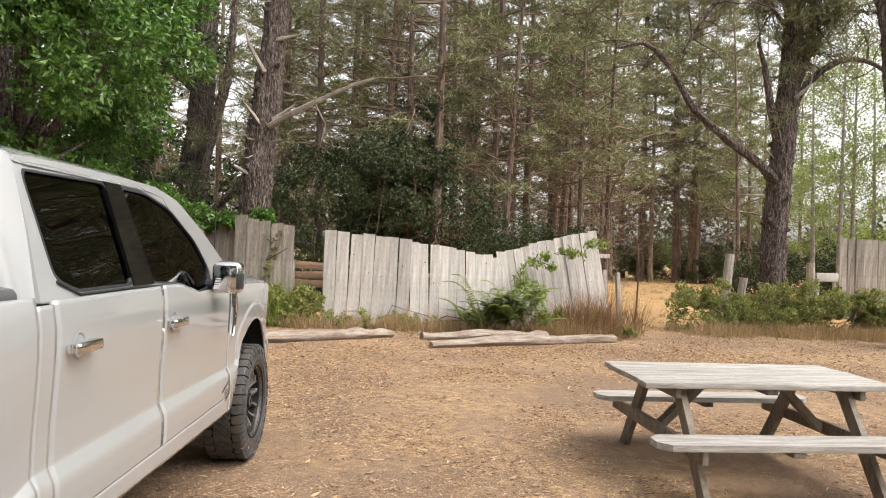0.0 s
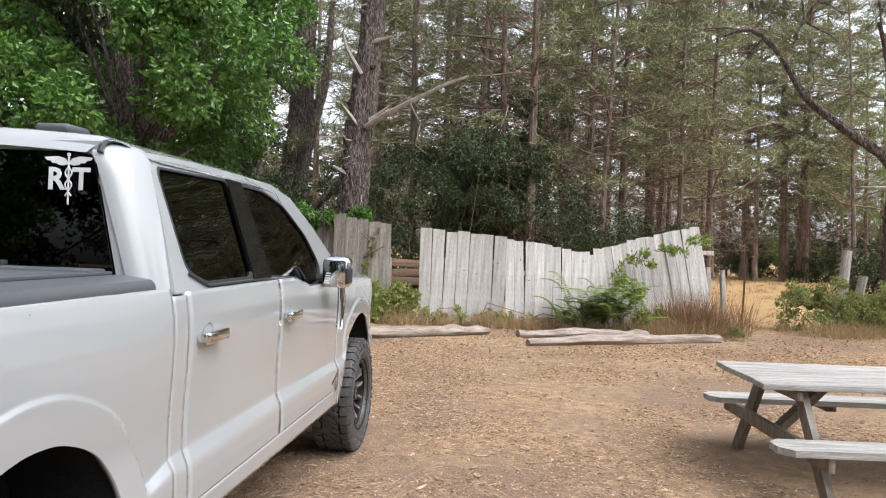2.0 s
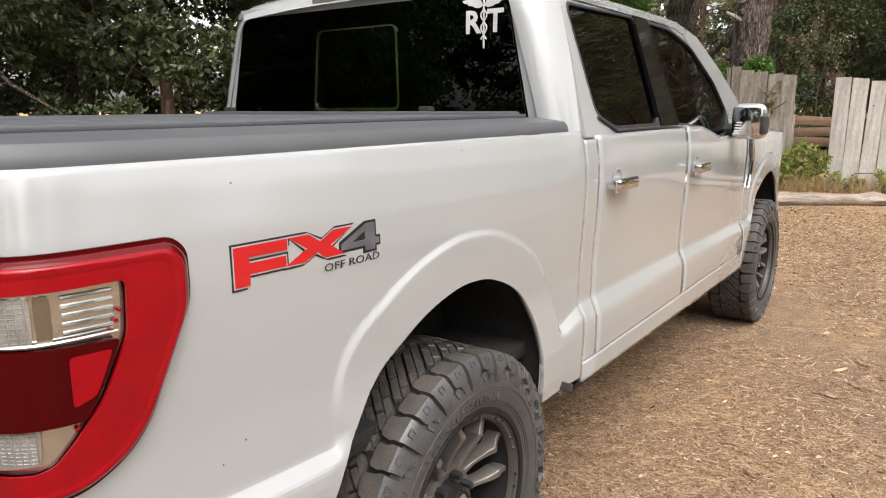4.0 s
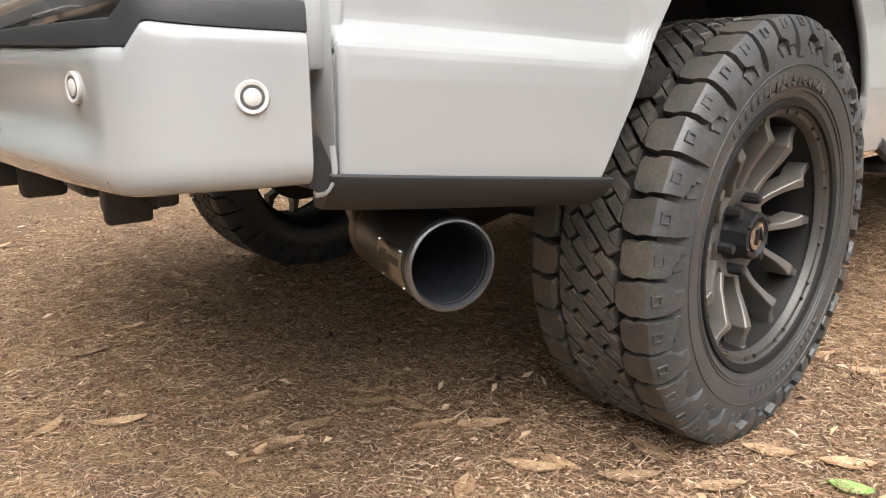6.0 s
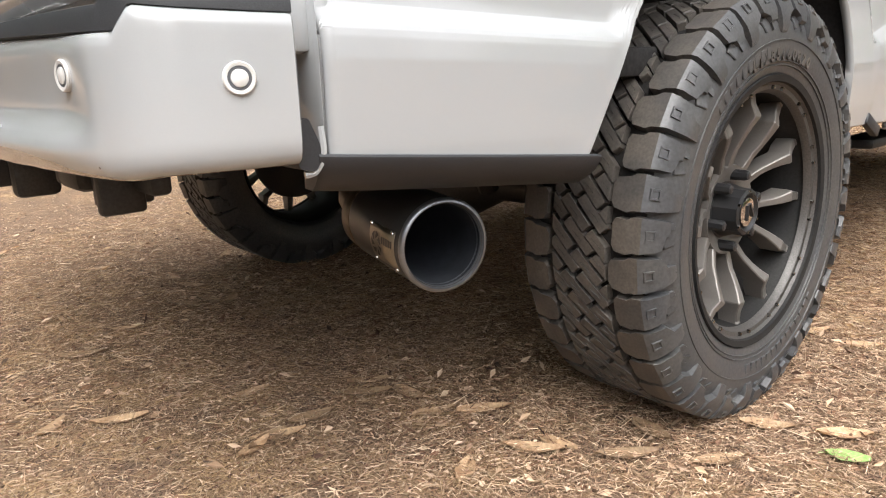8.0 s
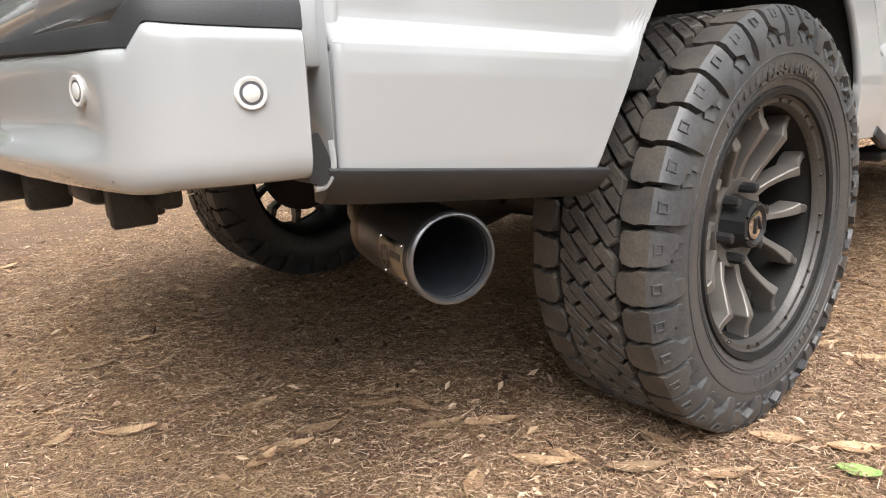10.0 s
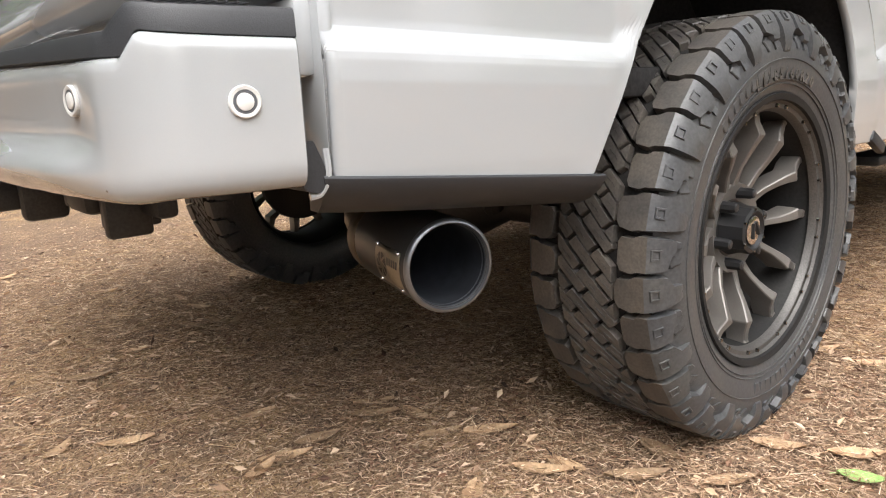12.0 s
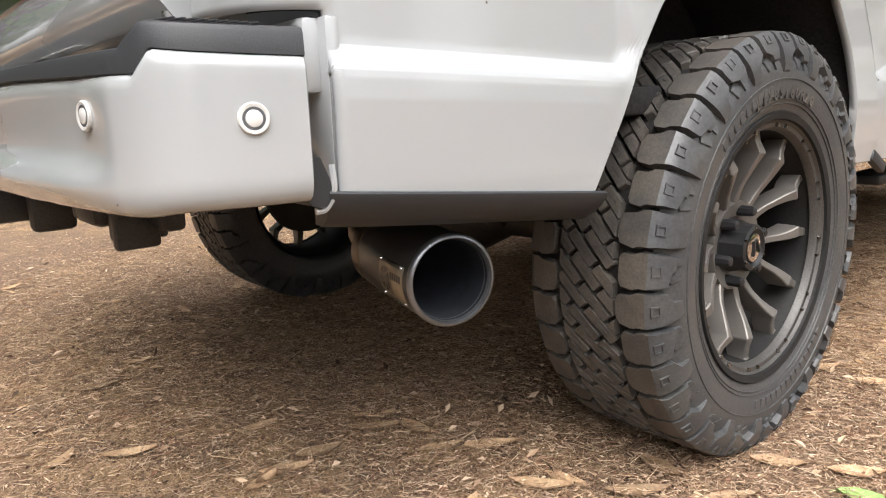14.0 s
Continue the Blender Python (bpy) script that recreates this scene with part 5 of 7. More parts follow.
    for r, a in ((0.288, 0.1388), (0.3335, 0.1465), (0.2955, 0.1412)):
        lathe(bm, [(r - 0.0014, a - 0.0015), (r - 0.0008, a + 0.0011), (r + 0.0008, a + 0.0011), (r + 0.0014, a - 0.0015)], 96)
    part("sidewall_ring", bm, RUBBER, tyre)
    # size marking along the upper sidewall
    base = [("L", 0), ("T", 1), ("2", 2), ("8", 3), ("5", 4), ("/", 5), ("6", 6), ("0", 7), ("R", 8), ("2", 9), ("0", 10)]
    for ch, k in base:
        rad, tan = polar_axes(-6 + 4.2 * k)
        wording(ch, 0.030, TREAD, axes(rad * 0.3065 + Vector((0.1438, 0, 0)), tan, rad), tyre, "sidewall_figure", 0.0015, "", 0.0008)
    # plain raised bars in place of the maker's lettering
    for start, n in ((150, 14), (330, 9)):
        for k in range(n):
            bm = bmesh.new()
            rad, tan = polar_axes(start + 4.2 * k)
            mm = axes(rad * 0.315 + Vector((0.1440, 0, 0)), tan, rad)
            box(bm, mm.translation, (0.016, 0.022, 0.004), 0.0014, mm.to_3x3().to_4x4(), 1)
            part("sidewall_bar", bm, RUBBER, tyre)

    R1 = 0.4235
    N = 38
    P = 2 * math.pi / N

    def spot(u, v, h):
        """u: turn in radians, v: across the tread, h: height under or over the crown."""
        r = R1 - 0.004 * (v / 0.1) ** 2 + h
        return Vector((v, r * math.sin(u), r * math.cos(u)))

    def block(bm, ring, top=0.0, base=-0.019):
        cu, cv = sum(a for a, b in ring) / len(ring), sum(b for a, b in ring) / len(ring)
        rings = []
        for h, k in ((base, 1.0), (top - 0.0022, 0.985), (top, 0.945)):
            rings.append([spot(cu + (a - cu) * k, cv + (b - cv) * k, h) for a, b in ring])
        rows = loft(bm, rings)
        bm.faces.new(rows[-1])

    # shoulder lugs: kinked on the crown, folded over the shoulder, ending low on the sidewall
    LONG = [(0.064, 0.0010, 0.30, 0.66), (0.071, 0.0, 0.14, 0.82), (0.096, 0.0, 0.06, 0.86), (0.106, 0.0006, 0.11, 0.94), (0.121, 0.0015, 0.11, 0.94), (0.1300, 0.0075, 0.13, 0.92), (0.1385, 0.0200, 0.13, 0.92), (0.1460, 0.0360, 0.14, 0.90), (0.1490, 0.0500, 0.16, 0.62), (0.1500, 0.0640, 0.18, 0.60), (0.1480, 0.0760, 0.22, 0.56), (0.1440, 0.0790, 0.23, 0.55)]
    SHORT = [(0.071, 0.0010, 0.24, 0.74), (0.077, 0.0, 0.10, 0.86), (0.098, 0.0, 0.05, 0.84), (0.108, 0.0006, 0.11, 0.92), (0.1250, 0.0018, 0.11, 0.92), (0.1335, 0.0090, 0.13, 0.90), (0.1395, 0.0210, 0.13, 0.90), (0.1455, 0.0340, 0.15, 0.88), (0.1470, 0.0440, 0.50, 0.86), (0.1485, 0.0520, 0.52, 0.84), (0.1440, 0.0560, 0.53, 0.83)]
    crown, wall = bmesh.new(), bmesh.new()
    for k in range(N):
        for s in (1, -1):
            w0 = (k + (0 if s > 0 else 0.5)) * P
            prof = LONG if k % 2 else SHORT
            rings = []
            for v, drop, a, b in prof:
                side = min(1.0, max(0.0, (v - 0.122) / 0.02))
                inn = Vector((-s * 0.016 * side, 0, 0))
                ring = []
                for u, low in ((a - 0.055, 1), (a - 0.025, 0), (b + 0.02, 0), (b + 0.05, 1)):
                    r = R1 - drop - 0.019 * low * (1 - side * 0.75)
                    th = w0 + u * P
                    ring.append(Vector((s * v, r * math.sin(th), r * math.cos(th))) + inn * low)
                rings.append(ring)
            loft(crown, rings[:5], True, True)
            loft(wall, rings[4:], True, True)
    # the middle: bars slanted one way, broken by grooves that slant the other
    STEP = R1 * P
    rr = random.Random(6)

    def clipped(poly, sign, lim):
        out = []
        for (u0, v0), (u1, v1) in zip(poly, poly[1:] + poly[:1]):
            in0, in1 = sign * v0 <= lim, sign * v1 <= lim
            if in0:
                out.append((u0, v0))
            if in0 != in1:
                t = (sign * lim - v0) / (v1 - v0)
                out.append((u0 + (u1 - u0) * t, sign * lim))
        return out

    sipes = []
    for k in range(2 * N):
        wide = k % 2
        a0, a1 = 0.5 * k * STEP + (0.0018 if wide else 0.0050), 0.5 * (k + 1) * STEP - (0.0050 if wide else 0.0018)
        for i in range(-2, 3):
            b0 = 0.5 * (k + 0.5) * STEP + ((0.0, 0.22, 0.85, 1.07)[k % 4] + 1.55 * (i - 0.5)) * STEP
            b1 = b0 + 1.55 * STEP
            poly = []
            for a, b in ((a0, b0 + 0.0042), (a1, b0 + 0.0042), (a1, b1 - 0.0042), (a0, b1 - 0.0042)):
                v = (a - b) / 1.85
                poly.append((a - v, v))
            poly = clipped(clipped(poly, 1, 0.0585), -1, 0.0585)
            area = abs(sum(p[0] * q[1] - p[1] * q[0] for p, q in zip(poly, poly[1:] + poly[:1]))) / 2 if len(poly) > 2 else 0
            if area < 1.5e-4:
                continue
            block(crown, [(q / R1, v) for q, v in poly], -0.0012 * rr.random())
            cs, cv = sum(p[0] for p in poly) / len(poly), sum(p[1] for p in poly) / len(poly)
            if area > 7e-4:
                sipes.append([(cs + 0.009, cv - 0.011), (cs + 0.0015, cv - 0.002), (cs - 0.0015, cv + 0.003), (cs - 0.009, cv + 0.009)])
    tagged(part("tread_block", crown, TREAD, tyre, "chunky all-terrain tread", 0), kind="stuff")
    tagged(part("shoulder_biter", wall, RUBBER, tyre, "raised shoulder blocks", 30), kind="stuff")
    # raised frames on the shoulder lugs and angular plates on the sidewall below them
    wall_x = lambda r: float(np.interp(r, [a for a, b in half_section], [b for a, b in half_section]))
    bm = bmesh.new()
    for k in range(N):
        th = (k + 0.52) * P
        r = R1 - 0.0145
        q = Vector((0.1358, r * math.sin(th), r * math.cos(th)))
        tan = Vector((0, math.cos(th), -math.sin(th)))
        nor = Vector((0.84, 0.54 * math.sin(th), 0.54 * math.cos(th))).normalized()
        mm = Matrix((nor, tan, nor.cross(tan))).transposed().to_4x4()
        mm.translation = q
        lathe(bm, [(0.0135, -0.002), (0.0125, 0.0016), (0.0085, 0.0016), (0.0080, -0.002)], 4, mm, math.pi / 4)
        shape = [(0.06, 0.383), (0.86, 0.386), (0.72, 0.373), (0.46, 0.371), (0.60, 0.351), (0.36, 0.347), (0.14, 0.370)] if k % 2 else [(0.10, 0.372), (0.52, 0.385), (0.90, 0.380), (0.84, 0.356), (0.66, 0.352), (0.66, 0.368), (0.44, 0.366), (0.20, 0.352)]
        rings = []
        for h, g in ((-0.004, 1.0), (0.0035, 0.97), (0.0045, 0.90)):
            cu, cr = sum(a for a, b in shape) / len(shape), sum(b for a, b in shape) / len(shape)
            ring = []
            for a, b in shape:
                t2, r2 = (k + cu + (a - cu) * g) * P, cr + (b - cr) * g
                ring.append(Vector((wall_x(r2) + h, r2 * math.sin(t2), r2 * math.cos(t2))))
            rings.append(ring)
        bm.faces.new(loft(bm, rings)[-1])
    tagged(part("sidewall_biter", bm, RUBBER, tyre, "angular raised plates on the sidewall", 12), kind="stuff")
    # fine sipes as thin dark zigzag cuts
    bm = bmesh.new()
    for line in sipes:
        tube(bm, [spot(q / R1, v, -0.0006) for q, v in line], 0.0005, 4)
    for k in range(N):
        for s in (1, -1):
            w = (k + (0 if s > 0 else 0.5)) * P
            for off in (0.36, 0.64):
                tube(bm, [spot(w + (off - 0.02) * P, s * 0.082, 0.0001), spot(w + (off - 0.08) * P, s * 0.098, 0.0001), spot(w + (off + 0.04) * P, s * 0.106, 0.0001), spot(w + off * P, s * 0.118, 0.0003)], 0.0009, 4)
    tagged(part("sipe", bm, DECALBLACK, tyre), kind="stuff")
    return wheel


CENTRE_X, HUB_Z = 0.884, 0.418
rear_right = make_wheel()
rear_right.matrix_basis = pose(CENTRE_X, 0, HUB_Z, 15, 0, 0)
copy_thing(rear_right, pose(CENTRE_X, 3.69, HUB_Z, 25, 0, 0))
copy_thing(rear_right, pose(-CENTRE_X, 0, HUB_Z, 14, 0, 180))
copy_thing(rear_right, pose(-CENTRE_X, 3.69, HUB_Z, 40, 0, 180))

# ---- ground ----
def spread(n, near, far):
    return [near * math.sinh(k / n * math.asinh(far / near)) for k in range(-n, n + 1)]


xs, ys = [x + 2 for x in spread(60, 2.0, 400)], [y + 2 for y in spread(60, 2.0, 400)]
gv, gf = [], []
for y in ys:
    for x in xs:
        d = math.hypot(x - 1.5, y - 1)
        gv.append((x, y, 0.010 * (noise.noise((x * 1.7, y * 1.7, 3.0))) - 0.004 + (0.10 * noise.noise((x * 0.12, y * 0.12, 7.0)) if d > 18 else 0)))
for j in range(len(ys) - 1):
    for i in range(len(xs) - 1):
        a = j * len(xs) + i
        gf.append((a, a + 1, a + len(xs) + 1, a + len(xs)))
tagged(raw("ground", gv, gf, SOIL, smooth=True), "bare brown soil strewn with dry pine needles", "ground", kind="structure")


# ---- leaves and needles in bulk ----
def sheet(points, ways, length, width, rng, fold=0.25, droop=0.0):
    """Leaves: two faces each, along the given directions."""
    n = len(points)
    ways = ways / np.linalg.norm(ways, axis=1, keepdims=True)
    side = np.cross(ways, rng.normal(size=(n, 3)))
    side /= np.linalg.norm(side, axis=1, keepdims=True)
    norm = np.cross(ways, side)
    L = (length * rng.uniform(0.65, 1.3, (n, 1)))
    W = (width * rng.uniform(0.7, 1.25, (n, 1)))
    base, mid, end = points, points + ways * L * 0.5, points + ways * L + np.array([0, 0, -droop]) * L
    l, r = mid + side * W * 0.5 + norm * W * fold, mid - side * W * 0.5 + norm * W * fold
    verts = np.stack([base, l, end, r], 1).reshape(-1, 3)
    k = np.arange(n) * 4
    faces = np.concatenate([np.stack([k, k + 1, k + 2], 1), np.stack([k, k + 2, k + 3], 1)])
    return verts.tolist(), faces.tolist()


def spikes(points, ways, length, width, rng):
    """Needles: one thin triangle each."""
    n = len(points)
    ways = ways / np.linalg.norm(ways, axis=1, keepdims=True)
    side = np.cross(ways, rng.normal(size=(n, 3)))
    side /= np.linalg.norm(side, axis=1, keepdims=True)
    L, W = length * rng.uniform(0.6, 1.3, (n, 1)), width * rng.uniform(0.7, 1.3, (n, 1))
    verts = np.stack([points + side * W / 2, points - side * W / 2, points + ways * L], 1).reshape(-1, 3)
    return verts.tolist(), np.arange(3 * n).reshape(-1, 3).tolist()


def clumps(centres, radii, count, rng, flat=0.75, shell=0.55):
    """Points in the outer part of many uneven balls, with outward ways."""
    k = rng.integers(0, len(centres), count)
    d = rng.normal(size=(count, 3))
    d /= np.linalg.norm(d, axis=1, keepdims=True)
    r = radii[k][:, None] * (shell + (1 - shell) * rng.random((count, 1)) ** 0.5) * rng.uniform(0.75, 1.12, (count, 1))
    pts = centres[k] + d * r * np.array([1, 1, flat])
    return pts, d


# ---- trees ----
def limb(bm, start, way, length, r0, r1, rng, sag=0.0, n=5, seg=5, kink=0.18):
    pts, p, w = [Vector(start)], Vector(start), Vector(way).normalized()
    for k in range(n):
        w = (w + Vector(rng.normal(size=3)) * kink + Vector((0, 0, sag))).normalized()
        p = p + w * length / n
        pts.append(p.copy())
    tube(bm, pts, [r0 + (r1 - r0) * k / n for k in range(n + 1)], seg)
    return pts


def stem(bm, pts, radii, seg=12, rough=0.10, rng=None, ridge=0.0):
    """A trunk with an uneven skin, a flared foot and, where asked for, furrowed bark."""
    rings = []
    pts = [Vector(p) for p in pts]
    for k, (p, r) in enumerate(zip(pts, radii)):
        d = (pts[min(k + 1, len(pts) - 1)] - pts[max(k - 1, 0)]).normalized()
        s = d.cross(Vector((0, 1, 0))).normalized()
        u = d.cross(s)
        ring = []
        for j in range(seg):
            a = 2 * math.pi * j / seg
            c, e = math.cos(a), math.sin(a)
            h = r * rough * 2 * noise.noise((c * 2.4 + p.x, e * 2.4, p.z * 1.4))
            if ridge:
                f = noise.noise((c * r * 17, e * r * 17, p.z * 2.6 + 9)) + 0.5 * noise.noise((c * r * 34, e * r * 34, p.z * 6.0))
                h += ridge * (0.5 - min(1.0, abs(f) * 2.6))
            ring.append(p + (c * s + e * u) * (r + h))
        rings.append(ring)
    loft(bm, rings, True, True)


def forest_pine(seed, height, r0, bare, label):
    """A thin forest pine: bare lower trunk with many dead twigs, needles in flat tiers above."""
    rng = np.random.default_rng(seed)
    tree = thing("pine_tree", label, "pine tree", group="pines of the wood behind the fence")
    bm = bmesh.new()
    lean = rng.normal(size=2) * 0.015
    n = 10
    pts = [(lean[0] * height * (k / n) ** 1.3, lean[1] * height * (k / n) ** 1.3, height * k / n - 0.1) for k in range(n + 1)]
    stem(bm, pts, [r0 * (1.25 if k == 0 else 1 - 0.85 * k / n) for k in range(n + 1)], 8, 0.05)
    part("trunk", bm, FARBARK, tree, "brown bare trunk")
    bm = bmesh.new()
    for k in range(84):
        z = height * rng.uniform(0.07, bare + 0.25)
        a = rng.uniform(0, 6.28)
        lp = limb(bm, (lean[0] * z, lean[1] * z, z), (math.cos(a), math.sin(a), rng.uniform(-0.15, 0.4)), rng.uniform(0.8, 2.6), 0.017, 0.004, rng, -0.02, 5, 3, 0.24)
        for j in range(4):
            limb(bm, lp[int(rng.integers(1, 5))], (math.cos(a) + rng.normal() * 0.8, math.sin(a) + rng.normal() * 0.8, rng.normal() * 0.5), rng.uniform(0.3, 0.9), 0.008, 0.003, rng, -0.02, 3, 3, 0.3)
    tagged(part("dead_branch", bm, TWIG, tree, "thin dead brown twigs"), kind="stuff")
    bm = bmesh.new()
    spots, rads = [], []
    for k in range(46):
        z = height * (bare + (0.99 - bare) * ((k // 4) * 4 + rng.uniform(0, 1.5)) / 46)
        a = k * 1.7 + rng.uniform(-0.5, 0.5)
        L = (1 - (z / height - bare) / (1 - bare)) ** 0.6 * 2.8 * rng.uniform(0.35, 1.2) + 0.5
        path = limb(bm, (lean[0] * z, lean[1] * z, z), (math.cos(a), math.sin(a), 0.12), L, 0.035, 0.010, rng, 0.03, 5, 4, 0.16)
        for q in path[3:]:
            for j in range(2):
                spots.append(q + Vector((rng.normal() * 0.28, rng.normal() * 0.28, rng.normal() * 0.08)))
                rads.append(rng.uniform(0.18, 0.36))
    tagged(part("branch", bm, TWIG, tree), kind="stuff")
    S, R = np.array([tuple(q) for q in spots]), np.array(rads)
    rep = 40
    d = rng.normal(size=(len(S) * rep, 3))
    d /= np.linalg.norm(d, axis=1, keepdims=True)
    d[:, 2] = d[:, 2] * 0.8 + 0.25
    S = np.repeat(S, rep, 0) + d * np.repeat(R, rep)[:, None] * rng.uniform(0.2, 0.9, (len(d), 1)) * np.array([1, 1, 0.45])
    v, f = spikes(S, d + rng.normal(size=d.shape) * 0.35, 0.20, 0.034, rng)
    raw("crown", v, f, NEEDLES, tree, "flat tiers of bluish green needles")
    return tree


def polar(deg, dist):
    """A place by its bearing and distance from the open ground beside the truck."""
    return 2.3 + dist * math.sin(radians(deg)), -1.5 + dist * math.cos(radians(deg))


kinds = [forest_pine(11, 17.0, 0.13, 0.27, "slim forest pine with bare lower trunk"), forest_pine(12, 20.0, 0.16, 0.33, "slim forest pine with bare lower trunk"), forest_pine(13, 14.5, 0.12, 0.24, "slim forest pine with bare lower trunk"), forest_pine(14, 18.5, 0.18, 0.27, "forest pine with dead lower twigs")]
rng = np.random.default_rng(5)
places = [(-1.3, 21), (1.0, 20.5), (6.6, 22), (8.4, 27), (12.8, 24), (17.6, 30), (18.4, 27), (20.4, 32), (21.8, 29), (14.6, 33), (3.6, 27), (-3.5, 25), (-6.0, 29), (10.6, 31), (24.8, 40), (-8.5, 23)]
for k in range(52):
    deg = rng.uniform(-34, 22)
    dist = rng.uniform(24, 58)
    places.append((deg, dist))
for k in range(5):
    places.append((rng.uniform(22, 30), rng.uniform(48, 70)))
for k in range(22):
    places.append((rng.uniform(-105, -36), rng.uniform(18, 42)))
for k in range(24):
    places.append((rng.uniform(60, 260), rng.uniform(28, 50)))
for k, (deg, dist) in enumerate(places):
    s, src = rng.uniform(0.85, 1.2), kinds[k % 4]
    # the open field keeps the wood back
    if 15.0 < deg < 24.0:
        dist, s = 42 + dist * 0.25, s * 1.35
    x, y = polar(deg, dist)
    if k < 4:
        src.matrix_basis = pose(x, y, 0, 0, 0, rng.uniform(0, 360))
    else:
        copy_thing(src, pose(x, y, 0, rng.uniform(-1.5, 1.5), rng.uniform(-1.5, 1.5), rng.uniform(0, 360)) @ Matrix.Scale(s, 4))


def big_pine(name, label, pts, radii, limbs, dead, tufts, seed, rough=0.11):
    rng = np.random.default_rng(seed)
    tree = thing(name, label, "pine tree", (pts[0][0], pts[0][1], 0))
    o = Vector((pts[0][0], pts[0][1], 0))
    bm = bmesh.new()
    path = spline([Vector(p) - o for p in pts], 32)
    rr = [float(q) for q in np.interp(np.linspace(0, 1, len(path)), np.linspace(0, 1, len(radii)), radii)]
    rr[0] *= 1.25
    stem(bm, path, rr, 64, rough, rng, 0.032)
    # knots and burrs
    for k in range(26):
        i = int(rng.integers(2, len(path) - 1))
        a = rng.uniform(0, 6.28)
        d = Vector((math.cos(a), math.sin(a), 0.1))
        tube(bm, [path[i] + d * rr[i] * 0.6, path[i] + d * rr[i] * 1.22, path[i] + d * rr[i] * 1.38], [rr[i] * 0.34, rr[i] * 0.22, rr[i] * 0.07], 7)
    part("trunk", bm, BARK, tree, "thick furrowed reddish-brown trunk")
    spots, ways = [], []
    for ctrl, r0, r1, leafed in limbs:
        bm = bmesh.new()
        lp = spline([Vector(p) - o for p in ctrl], 6)
        tube(bm, lp, [r0 + (r1 - r0) * k / (len(lp) - 1) for k in range(len(lp))], 9, True, 0.12, random.Random(seed))
        twig = []
        for k in range(int(leafed * 16)):
            i = int(rng.integers(len(lp) // 4, len(lp)))
            w = Vector(rng.normal(size=3))
            tp = limb(bm, lp[i], w + Vector((0, 0, 0.2)), rng.uniform(0.5, 1.6), 0.022, 0.006, rng, 0.0, 4, 4, 0.25)
            twig += tp[2:]
        part("limb", bm, BARK, tree, "crooked bare limb")
        if tufts:
            for q in twig:
                spots.append(q), ways.append((0, 0, 1))
    for ctrl, r0, r1 in dead:
        bm = bmesh.new()
        lp = [Vector(p) - o for p in ctrl]
        tube(bm, lp, [r0 + (r1 - r0) * k / (len(lp) - 1) for k in range(len(lp))], 7, True, 0.15, random.Random(seed + 1))
        part("dead_branch", bm, DEADWOOD, tree, "bleached broken dead branch")
    bm = bmesh.new()
    for k in range(30 if tufts else 10):
        i = int(rng.integers(len(path) // 3, len(path)))
        a = rng.uniform(0, 6.28)
        limb(bm, path[i], (math.cos(a), math.sin(a), rng.uniform(-0.2, 0.3)), rng.uniform(0.3, 1.3), 0.022, 0.005, rng, -0.02, 4, 5, 0.25)
    tagged(part("twig", bm, DEADWOOD, tree, "thin dead twigs"), kind="stuff")
    top = path[-1]
    for k in range(tufts):
        spots.append(top + Vector(rng.normal(size=3)) * Vector((1.9, 1.9, 1.3)).length * 0.55), ways.append((0, 0, 1))
    if spots:
        S, W = np.array([tuple(s) for s in spots]), np.array(ways, float)
        rep = 26
        S = np.repeat(S, rep, 0) + rng.normal(size=(len(S) * rep, 3)) * 0.11
        W = np.repeat(W, rep, 0) * 0.4 + rng.normal(size=(len(W) * rep, 3)) * 0.8
        v, f = spikes(S, W, 0.22, 0.020, rng)
        raw("crown", v, f, NEEDLES, tree, "loose green needle tufts")
    return tree


# the leaning pine beside the picnic place, its long limb reaching over the clearing
big_pine("old_pine_tree", "leaning old pine with thick limb over the clearing", [(11.75, 11.5, -0.1), (11.69, 11.5, 1.2), (11.60, 11.5, 2.5), (11.40, 11.5, 3.9), (11.22, 11.5, 5.4), (11.06, 11.5, 6.5), (10.92, 11.5, 7.0)], [0.33, 0.28, 0.26, 0.235, 0.215, 0.205, 0.20],
         [([(10.92, 11.5, 6.95), (10.7, 11.5, 7.3), (10.25, 11.45, 7.58), (9.6, 11.4, 7.75), (8.2, 11.4, 8.2), (6.8, 11.4, 8.1), (5.4, 11.4, 7.6), (4.05, 11.4, 7.05), (3.3, 11.4, 6.82), (1.64, 11.4, 6.56), (-0.3, 11.4, 6.45), (-2.0, 11.4, 6.33), (-3.6, 11.4, 6.3)], 0.19, 0.11, 0.5),
          ([(10.98, 11.5, 6.8), (11.1, 11.5, 7.4), (11.15, 11.6, 8.4), (11.1, 11.8, 9.8)], 0.13, 0.08, 1.2),
          ([(8.9, 11.4, 8.0), (8.0, 11.6, 6.9), (7.5, 11.7, 6.2), (7.2, 11.9, 5.6)], 0.07, 0.02, 0.8)],
         [([(11.45, 11.4, 4.5), (11.75, 11.3, 5.0), (12.0, 11.3, 5.5)], 0.04, 0.008), ([(11.4, 11.4, 5.2), (11.0, 11.3, 5.25)], 0.05, 0.012), ([(11.6, 11.4, 3.3), (11.3, 11.3, 3.4)], 0.06, 0.02)], 0, 21)
